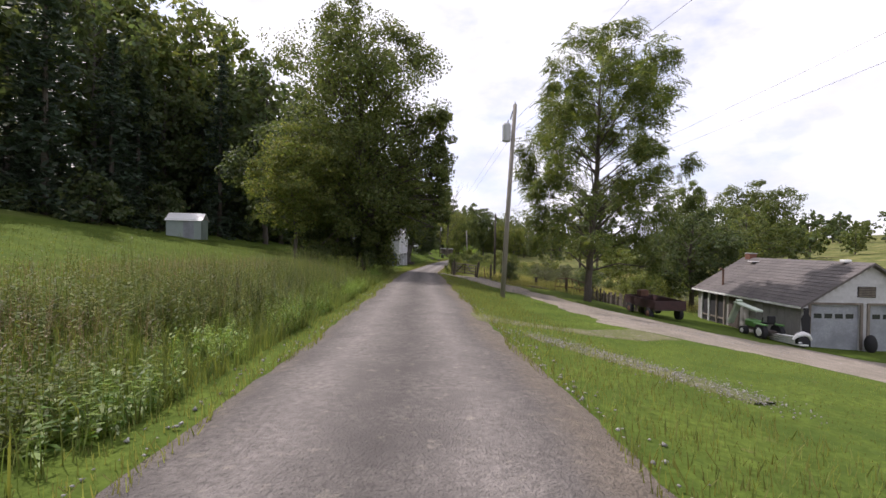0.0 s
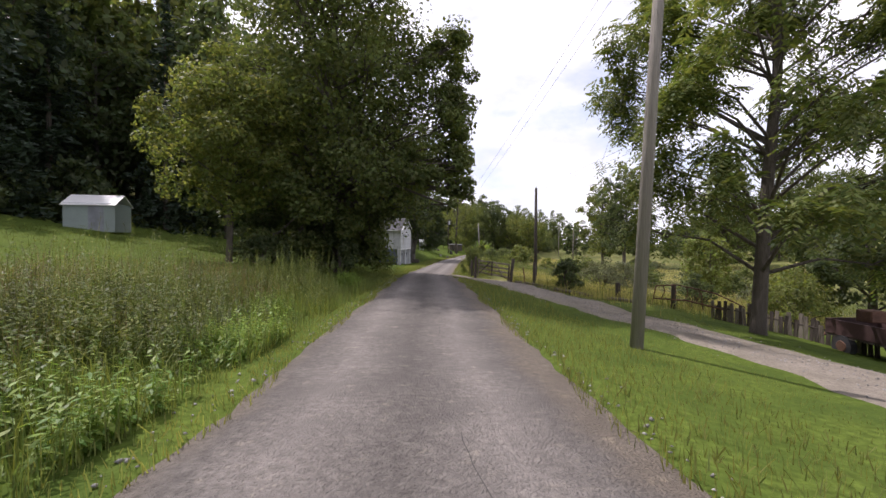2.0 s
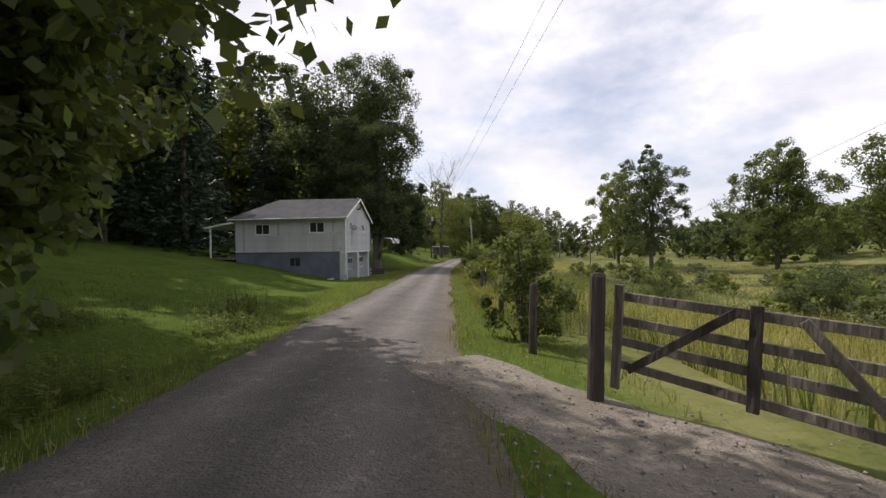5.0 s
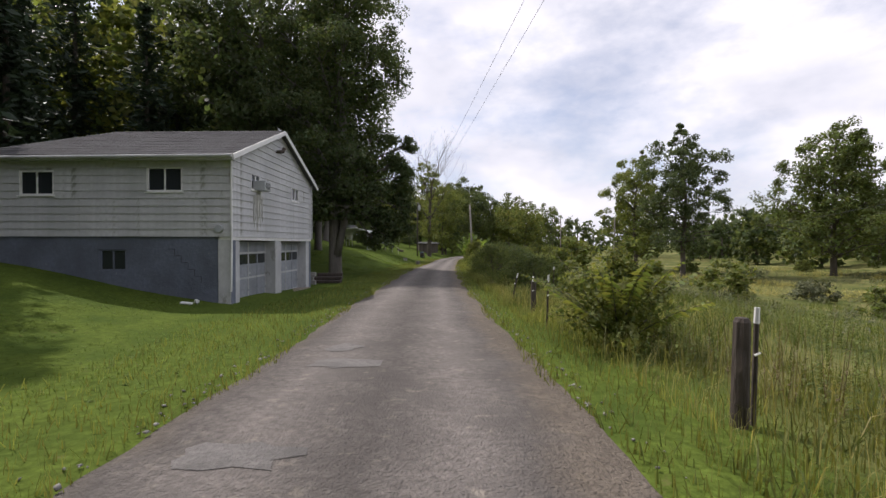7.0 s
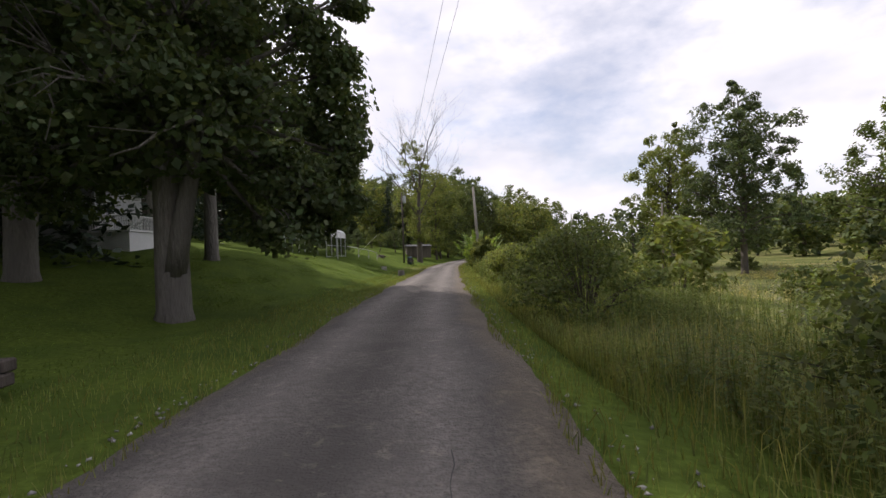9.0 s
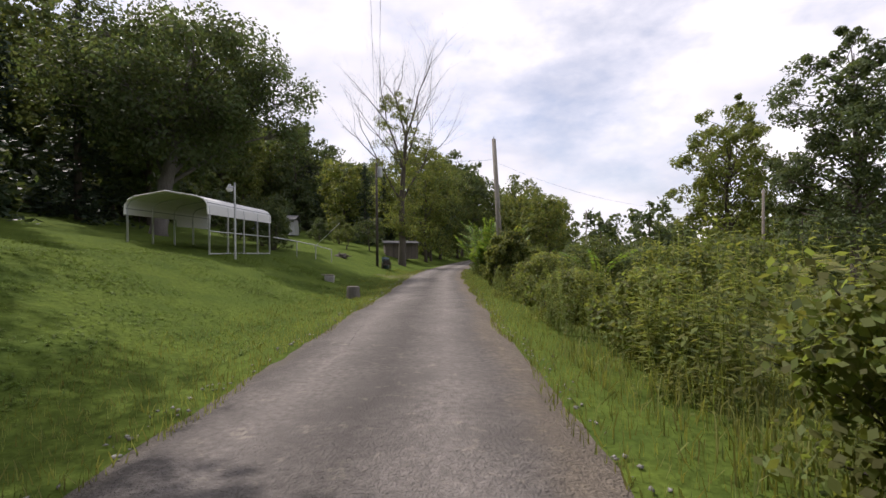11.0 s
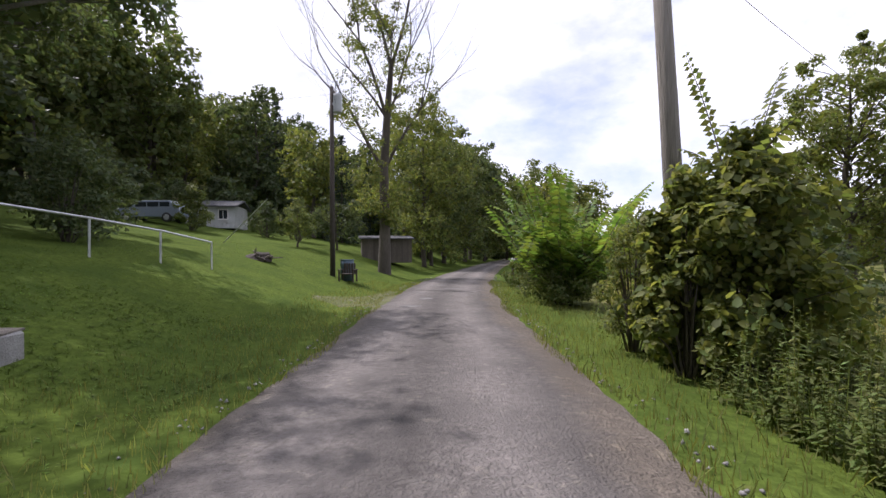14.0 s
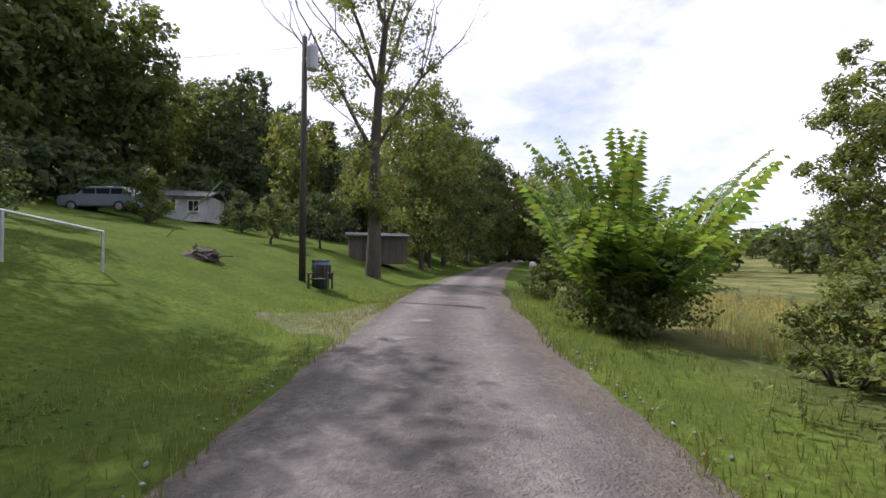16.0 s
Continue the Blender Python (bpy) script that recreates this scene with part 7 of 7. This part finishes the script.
weeds("shade_weeds", 700, patchy(-1, 2.6, 6.0, 54, 72, 1.2, 0.6), 36, 0.5, 0.15, 11, M_WEED, "low weeds in the tree shade")

# ---- shrubs ----
SHRUBS = [
    (1.75, 66.6, 2.1, 0.95, 3600, 0.12, "dark bush grown round the gate's far post", M_LEAF),
    (6.95, 56.2, 1.75, 0.9, 3600, 0.10, "dense dark bush beside the lane", M_LEAF_DARK),
    (10.8, 64.8, 2.1, 1.6, 4200, 0.11, "silvery olive shrub in the pasture", M_OLIVE),
    (14.0, 71.0, 2.2, 1.8, 3600, 0.13, "silvery shrub in the pasture", M_OLIVE),
    (19.0, 82.0, 2.6, 2.2, 3600, 0.16, "dark rounded bush in the pasture", M_LEAF_DARK),
    (11.5, 84.0, 2.0, 1.6, 3200, 0.14, "green rounded bush in the pasture", M_LEAF),
    (12.6, 55.2, 1.6, 1.0, 2600, 0.10, "bush beside the rusty rack", M_LEAF_DARK),
    (15.8, 53.5, 2.2, 1.6, 3600, 0.13, "bright bush behind the board fence", M_LEAF_LIGHT),
    (18.0, 57.0, 2.6, 1.8, 3600, 0.14, "bushy sapling behind the trailer", M_LEAF_LIGHT),
    (2.6, 75.3, 1.3, 1.0, 3200, 0.12, "low green bush at the verge", M_VINE),
    (1.3, 82.8, 1.75, 1.0, 3600, 0.12, "bright green uneven bush at the verge", M_LEAF_LIGHT),
    (2.2, 95.4, 1.55, 1.75, 6200, 0.12, "dark bramble bush beside the road", M_LEAF),
    (1.0, 102.6, 2.2, 1.7, 6200, 0.12, "bramble with drooping leaves beside the road", M_LEAF),
    (1.2, 107.5, 2.0, 1.5, 4200, 0.13, "green leafy bush beside the road", M_LEAF),
    (0.8, 113.0, 1.8, 1.3, 4200, 0.12, "vine-grown green bush beside the road", M_VINE),
    (3.2, 111.0, 2.2, 1.6, 3600, 0.14, "dark bush behind the verge", M_LEAF_DARK),
    (1.2, 118.2, 1.35, 1.3, 4600, 0.12, "dense tangle of vines and brambles", M_VINE),
    (1.0, 122.3, 1.25, 1.3, 5200, 0.12, "tangle of vines over low bushes", M_VINE),
    (3.4, 121.0, 1.95, 1.8, 4600, 0.14, "vine-covered bush on the bank", M_LEAF_LIGHT),
    (1.2, 126.4, 1.5, 1.35, 5200, 0.12, "dense tangle of vines at the verge", M_VINE),
    (3.3, 126.8, 2.3, 1.8, 4600, 0.14, "vine-covered bush behind the verge", M_LEAF),
    (2.0, 130.0, 1.8, 1.4, 5200, 0.12, "dense bramble and vine thicket", M_VINE),
    (5.6, 123.5, 2.4, 2.0, 4200, 0.16, "tall bush behind the thicket", M_LEAF),
    (6.2, 130.0, 2.5, 2.0, 4200, 0.16, "dark bush behind the thicket", M_LEAF_DARK),
    (1.15, 133.3, 3.1, 1.3, 6800, 0.125, "vine-smothered bush with large leaves round the pole", M_VINE),
    (2.7, 134.6, 1.9, 1.0, 3600, 0.11, "dense vine-hung bush beside the pole", M_VINE),
    (0.3, 133.0, 2.6, 0.6, 1600, 0.12, "vines climbing up the pole", M_VINE),
    (0.25, 134.5, 2.2, 0.68, 3000, 0.085, "open small-leaved bush beside the pole", M_LEAF_LIGHT),
    (3.4, 137.2, 2.2, 1.1, 3600, 0.11, "leafy bush behind the vines", M_LEAF),
    (9.4, 127.5, 2.9, 1.9, 4200, 0.16, "tall green bush at the pasture's edge", M_VINE),
    (8.4, 134.2, 2.8, 1.8, 4200, 0.16, "leafy bush at the pasture's edge", M_LEAF_LIGHT),
    (11.8, 132.0, 3.0, 2.0, 4200, 0.18, "spreading bush at the pasture's edge", M_LEAF),
    (2.3, 137.6, 1.35, 0.85, 3000, 0.09, "light small-leaved bush past the pole", M_LEAF_LIGHT),
    (5.8, 138.0, 2.6, 1.6, 5200, 0.15, "dark bush on the pasture edge", M_LEAF_DARK),
    (1.0, 141.3, 1.7, 1.5, 5000, 0.13, "dark leafy base of the roadside shoots", M_LEAF),
    (1.2, 148.0, 1.6, 1.1, 2600, 0.13, "bush behind the mailbox", M_LEAF_LIGHT),
    (-19.5, 157.6, 2.9, 1.25, 4600, 0.14, "clipped round bush beside the parked car", M_LEAF),
    (-13.6, 140.3, 3.0, 1.5, 5200, 0.13, "dark bush at the carport's end", M_LEAF_DARK),
    (-15.4, 143.0, 3.4, 1.9, 5200, 0.13, "dark bush beyond the rail", M_LEAF_DARK),
    (-18.8, 147.0, 2.0, 1.6, 3200, 0.14, "dark shrub on the upper lawn", M_LEAF_DARK),
    # under the maples: the darker leaf material puts their shade into the colour
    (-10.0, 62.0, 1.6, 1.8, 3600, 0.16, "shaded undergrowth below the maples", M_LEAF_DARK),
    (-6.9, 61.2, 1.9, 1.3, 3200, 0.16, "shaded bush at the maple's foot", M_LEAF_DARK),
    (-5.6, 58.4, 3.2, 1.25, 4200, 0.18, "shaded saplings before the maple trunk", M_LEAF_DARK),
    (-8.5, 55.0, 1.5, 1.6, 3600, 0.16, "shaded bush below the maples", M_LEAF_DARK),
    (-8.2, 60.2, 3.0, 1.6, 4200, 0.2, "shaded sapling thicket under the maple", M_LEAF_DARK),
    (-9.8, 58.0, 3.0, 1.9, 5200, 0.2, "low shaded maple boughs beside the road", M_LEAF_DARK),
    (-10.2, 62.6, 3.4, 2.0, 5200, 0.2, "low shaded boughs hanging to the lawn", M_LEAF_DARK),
    (-16.4, 162.6, 2.6, 1.4, 3200, 0.15, "dark bush before the bungalow", M_LEAF_DARK),
    (-14.6, 164.5, 3.4, 1.6, 3200, 0.16, "tall dark bush beside the bungalow", M_LEAF),
    (-23.8, 163.6, 3.4, 1.7, 3200, 0.16, "dark bush behind the parked car", M_LEAF_DARK),
]
for k, (x, y, h, r, n, lf, lab, m) in enumerate(SHRUBS):
    if x > 0 and 60 < y < 145:
        n, lf = int(n * (1.9 if y > 108 else 1.35)), lf * (0.95 if 132 < y < 134 else 0.75)
    shrub("bush", x, y, h, r, n, lf, 300 + k, lab, m, lumps=30 if n < 6000 else 52, ovate=x > -1 and 132 < y < 134, ratio=0.72 if m is M_VINE else 0.55)


def shoots(name, x, y, z0, spec, leaf, material, label, seed, bare=0.0, step=0.40):
    """Long arching shoots with leaves set in two rows. spec: turn, length, tilt, bend and, if it does not rise from the ground, where it starts."""
    rng = np.random.default_rng(seed)
    t = thing(name, x, y, z0, 0, label, "shrub")
    V = []
    bm = bmesh.new()
    for az, length, tilt, bend, *start in spec:
        n = max(7, int(length / (leaf * step)))
        s = np.linspace(0, 1, n)
        out = length * (math.sin(tilt) * s + bend * s ** 2.2)
        up = length * (math.cos(tilt) * s - bend * 0.75 * s ** 2.6)
        P = np.stack([np.cos(az) * out, np.sin(az) * out, up], 1)
        if start:
            P = P + np.array(start[0])
        add_tube(bm, [tuple(P[0]), tuple(P[n // 3]), tuple(P[2 * n // 3]), tuple(P[-1])], [0.013, 0.009, 0.006, 0.003] if not start else [0.009, 0.007, 0.005, 0.003], 5, False)
        T = np.gradient(P, axis=0)
        T /= np.linalg.norm(T, axis=1)[:, None]
        side = np.cross(T, np.array([math.cos(az + 1.57) * 0.2 + 0.01, 0.02, 1.0]))
        side /= np.linalg.norm(side, axis=1)[:, None] + 1e-9
        first = max(1, int(bare * n))
        for sg in (-1, 1):
            D = side * sg + T * 0.42 + rng.normal(0, 0.08, (n, 3))
            D[:, 2] -= 0.3
            D /= np.linalg.norm(D, axis=1)[:, None]
            W = np.cross(np.cross(D, T), D)
            W /= np.linalg.norm(W, axis=1)[:, None] + 1e-9
            L = (leaf * np.interp(s, [0, 0.25, 0.8, 1], [0.75, 1.0, 0.9, 0.5]) * rng.uniform(0.85, 1.15, n))[:, None]
            q = P + rng.normal(0, 0.006, (n, 3))
            mid = q + D * L * 0.42
            V.append(np.stack([q, mid + W * L * 0.23, q + D * L - np.array([0, 0, 0.12]) * L, mid - W * L * 0.23], 1)[first:].reshape(-1, 3))
    tagged(part("woody_base", bm, M_BARK, t), kind="stuff")
    V = np.concatenate(V)
    ob = new("foliage", big_mesh("foliage", V, np.arange(len(V)).reshape(-1, 4), material))
    ob.parent = t
    return t


rs2 = random.Random(12)
spec = []
for k in range(30):  # stems, each with a whorl of long leaves towards its tip
    az, L, tilt = k * 2.39996 + rs2.uniform(-0.3, 0.3), rs2.uniform(1.8, 3.2), rs2.uniform(0.03, 0.8)
    tilt, L = (tilt + 0.3, L + 0.4) if math.cos(az) > 0.5 and k % 2 else (tilt, L)
    spec.append((az, L, tilt, 0.05))
    for j in range(7):
        u = 0.42 + 0.58 * (j + 1) / 7
        at = (math.cos(az) * L * u * math.sin(tilt), math.sin(az) * L * u * math.sin(tilt), L * u * math.cos(tilt) - 0.03)
        last = j == 6
        spec.append((az + (0 if last else j * 2.4 + rs2.uniform(-0.4, 0.4)), rs2.uniform(0.75, 1.15) * (1.65 if last else 1.0), (0.7 * tilt if last else rs2.uniform(0.55, 1.1)), rs2.uniform(0.08, 0.28), at))
shoots("leafy_shoots", 0.95, 141.3, at_ground(0.95, 141.3), spec, 0.29, M_SUMAC, "bright green arching shoots with rows of large leaves", 5, bare=0.12, step=0.36)
shoots("vine_top_shoots", 0.95, 133.2, at_ground(0.95, 133.2) + 2.6, [(3.1, 1.75, 0.24, 0.05), (2.4, 0.7, 0.6, 0.2)], 0.2, M_VINE, "tall leafy shoot leaning out of the vines beside the pole", 6)
shoots("vine_top_shoots", 1.3, 133.3, at_ground(1.3, 133.3) + 2.6, [(0.1, 1.7, 0.28, 0.05), (5.0, 0.9, 0.5, 0.2), (0.4, 1.2, 0.9, 0.25)], 0.2, M_VINE, "tall leafy shoot rising out of the vines", 8)
spec = [(k * 2.39996, rs2.uniform(0.9, 1.55), rs2.uniform(0.1, 0.9), rs2.uniform(0.08, 0.3)) for k in range(64)]
shoots("arching_shoots", 2.5, 75.2, at_ground(2.5, 75.2), spec, 0.16, M_VINE, "light green arching shoots with paired leaves at the verge", 9)
spec = [(k * 2.39996, rs2.uniform(1.5, 2.1), rs2.uniform(0.2, 0.9), rs2.uniform(0.05, 0.25)) for k in range(22)]
shoots("arching_shoots", 1.3, 82.7, at_ground(1.3, 82.7), spec, 0.18, M_LEAF_LIGHT, "light green arching shoots over the verge bush", 10)
shoots("verge_shoots", 3.0, 126.0, at_ground(3.0, 126.0) + 0.9, [(k * 1.05, 1.5 + 0.1 * k, 0.6, 0.3) for k in range(6)], 0.2, M_SUMAC, "fern-like shoots above the thicket", 7)


# ---- the half-dead tree beside the road ----
def dead_tree():
    x, y = -6.2, 154.5
    rng = random.Random(21)
    t = thing("dying_tree", x, y, at_ground(x, y), 0, "tall half-dead tree with bare upper branches", "tree")
    bm = bmesh.new()
    def grow(p, d, length, r, depth):
        """A limb of three bends, with two or three upright limbs at its end and thin side twigs."""
        d = d.normalized()
        pts, rad = [p], [r]
        for i in range(3):
            d = (d + Vector((rng.uniform(-0.14, 0.14), rng.uniform(-0.14, 0.14), 0.04))).normalized()
            p = p + d * length / 3
            pts.append(p)
            rad.append(r * (1 - 0.13 * (i + 1)))
        add_tube(bm, pts, rad, 8 if depth < 2 else 5 if depth < 4 else 3, False)
        if depth >= 6 or length < 0.3:
            return
        for k in range(3 if depth < 2 else 2):
            a = rng.uniform(0, math.tau)
            s = rng.uniform(0.25, 0.6)
            grow(p, d + Vector((math.cos(a), math.sin(a), 0)) * s, length * rng.uniform(0.58, 0.78), rad[-1] * (0.78 if k == 0 else 0.6), depth + 1)
        for k in range(3 if depth < 4 else 2):
            a = rng.uniform(0, math.tau)
            grow(pts[k % 2 + 1], d * 0.8 + Vector((math.cos(a), math.sin(a), 0.2)) * 0.8, length * rng.uniform(0.3, 0.5), rad[2] * 0.34, depth + 2)

    stem = [Vector((0, 0, -0.3)), Vector((0.05, 0, 3.0)), Vector((0.0, 0.1, 6.2)), Vector((0.2, 0.1, 9.4)), Vector((0.5, 0.0, 12.6))]
    add_tube(bm, stem, [0.42, 0.31, 0.27, 0.22, 0.15], 12, False)
    for base_, lean_, length, r in ((stem[2], (-0.5, 0.1), 5.0, 0.17), (stem[2], (0.55, 0.2), 4.6, 0.14), (stem[3], (-0.38, -0.3), 5.0, 0.16), (stem[3], (0.42, 0.3), 5.0, 0.15), (stem[3], (-0.55, 0.35), 4.4, 0.12), (stem[3], (0.3, -0.5), 4.4, 0.12), (stem[4], (-0.25, 0.1), 4.2, 0.14), (stem[4], (0.35, -0.1), 4.2, 0.14)):
        grow(base_, Vector((lean_[0], lean_[1], 1)), length, r * 0.72, 1)
    part("trunk", bm, M_BARK, t, smooth=True)
    nr = np.random.default_rng(8)
    P, N = [], []
    for k in range(120):
        h = nr.uniform(3.0, 16.5)
        a = nr.uniform(0, math.tau)
        rr = (0.6 + 2.7 * math.sin(math.pi * (h - 2.5) / 16)) * math.sqrt(nr.uniform(0.05, 1))
        q = np.array([math.cos(a), math.sin(a), 0.3])
        p, nn = clump_points(nr, (math.cos(a) * rr, math.sin(a) * rr, h), q, 85, nr.uniform(0.35, 0.8), 0.7)
        P.append(p)
        N.append(nn)
    v, f = facing_leaves(nr, np.concatenate(P), np.concatenate(N), 0.19, 0.5, 0.5)
    ob = new("crown", big_mesh("crown", v, f, M_LEAF_LIGHT))
    ob.parent = t


dead_tree()


# ---- wires overhead ----
A, B, C, D = (6.3, 42.0, 9.3), (5.93, 61.9, 6.1), (0.36, 133.9, 6.4), (-7.7, 147.7, 7.9)
E_ = (23.2, 145.8, 4.9)
wire(B, (24.4, 15.2, 13.2), 0.4)
wire((B[0], B[1], B[2] - 0.1), (25.6, 17.6, 12.4), 0.4)
wire((B[0], B[1], B[2] - 0.25), (18.0, 47.0, 5.4), 0.7)
wire((6.27, 42.0, 7.9), (21.6, 146.0, 1.6), 1.9)
wire((A[0], A[1], A[2]), (17.0, -10.0, 12.5), 0.8)
wire((A[0], A[1], A[2] - 0.5), (21.0, -10.0, 11.6), 0.8)
wire((A[0], A[1], A[2] - 1.2), (22.0, 44.0, 2.9), 0.4)
wire(A, D, 0.7)
wire((A[0] + 0.4, A[1], A[2] + 0.1), (D[0] + 0.2, D[1], D[2] - 0.5), 0.9)
wire((C[0], C[1], C[2] - 0.7), (-21.0, 137.5, 6.4), 0.3)
wire((C[0], C[1], C[2] - 0.8), E_, 1.6)
wire(D, (-28.0, 152.0, 9.0), 0.4)
wire(D, (8.0, 205.0, 6.5), 0.8)
wire((8.0, 205.0, 6.5), (60.0, 190.0, 6.0), 0.8, 0.02)
wire((8.0, 205.0, 6.0), (60.0, 190.0, 5.4), 0.8, 0.02)
utility_pole("utility_pole", 23.2, 145.8, at_ground(23.2, 145.8), 8.7, 0.13, (0.1, 0), "grey utility pole standing in the pasture", M_OLDWOOD)
utility_pole("utility_pole", 28.5, 204.6, at_ground(28.5, 204.6), 11.5, 0.14, (0.1, 0), "distant grey utility pole in the valley", M_POLE)
gw = part("guy_wire", tube([(-7.7, 147.66, at_ground(-7.7, 147.66) + 6.6), (-11.0, 148.6, at_ground(-11.0, 148.6) + 2.6)], 0.008, 5), M_WIRE)
tagged(gw, "thin steel guy wire of the lawn pole", "wire")
gw = part("guy_guard", tube([(-11.0, 148.6, at_ground(-11.0, 148.6) + 2.6), (-13.6, 149.5, at_ground(-13.6, 149.5) - 0.1)], 0.025, 7), M_STEEL)
tagged(gw, "pale guard tube on the guy wire's foot", "wire guard")

# undergrowth along the foot of the wood
edge_bush = shrub("edge_bush", -33.0, 20.0, 3.6, 2.6, 1500, 0.44, 600, "dense undergrowth bush at the wood's foot", M_LEAF_DARK)
tagged(edge_bush, group="wood edge undergrowth")
rb = random.Random(44)
for k in range(70):
    y = 22 + k * 3.1 + rb.uniform(-1, 1)
    if 120 < y < 172:
        a = rb.uniform(26, 30)
    else:
        a = rb.uniform(28, 33) + (7 if y < 50 else 0) - (6 if 72 < y < 118 else 0)
    x = float(road_x(y)) - a
    c = copy_thing(edge_bush, pose(x, y, at_ground(x, y) - 0.1, 0, 0, rb.uniform(0, 360)))
    s = rb.uniform(0.7, 1.3)
    c.scale = (s, s, s * rb.uniform(0.8, 1.3))

for k in range(22):
    x, y = -9 + 1.7 * k + rb.uniform(-0.5, 0.5), 214 + 9 * rb.random() + 0.35 * k
    c = copy_thing(edge_bush, pose(x, y, at_ground(x, y) - 0.1, 0, 0, rb.uniform(0, 360)))
    q = rb.uniform(0.8, 1.4)
    c.scale = (q, q, q)

# ---- rough bushes scattered over the pasture ----
rough_bush = [shrub("pasture_bush", 17.0, 76.0, 2.0, 1.7, 1500, 0.25, 700, "rounded green bush in the rough pasture", M_LEAF),
              shrub("pasture_bush", 24.0, 70.0, 1.6, 1.8, 1500, 0.23, 701, "silvery bush in the rough pasture", M_OLIVE),
              shrub("pasture_bush", 28.0, 84.0, 2.6, 1.9, 1600, 0.28, 702, "bright thorny bush in the rough pasture", M_LEAF_LIGHT)]
for q in rough_bush:
    tagged(q, group="pasture bushes")
rq = random.Random(63)
for k in range(46):
    y = rq.uniform(66, 165)
    x = float(road_x(y)) + 9 + 62 * rq.random() ** 1.2
    c = copy_thing(rq.choice(rough_bush), pose(x, y, at_ground(x, y) - 0.1, 0, 0, rq.uniform(0, 360)))
    q = rq.uniform(0.55, 1.35)
    c.scale = (q, q, q * rq.uniform(0.8, 1.1))
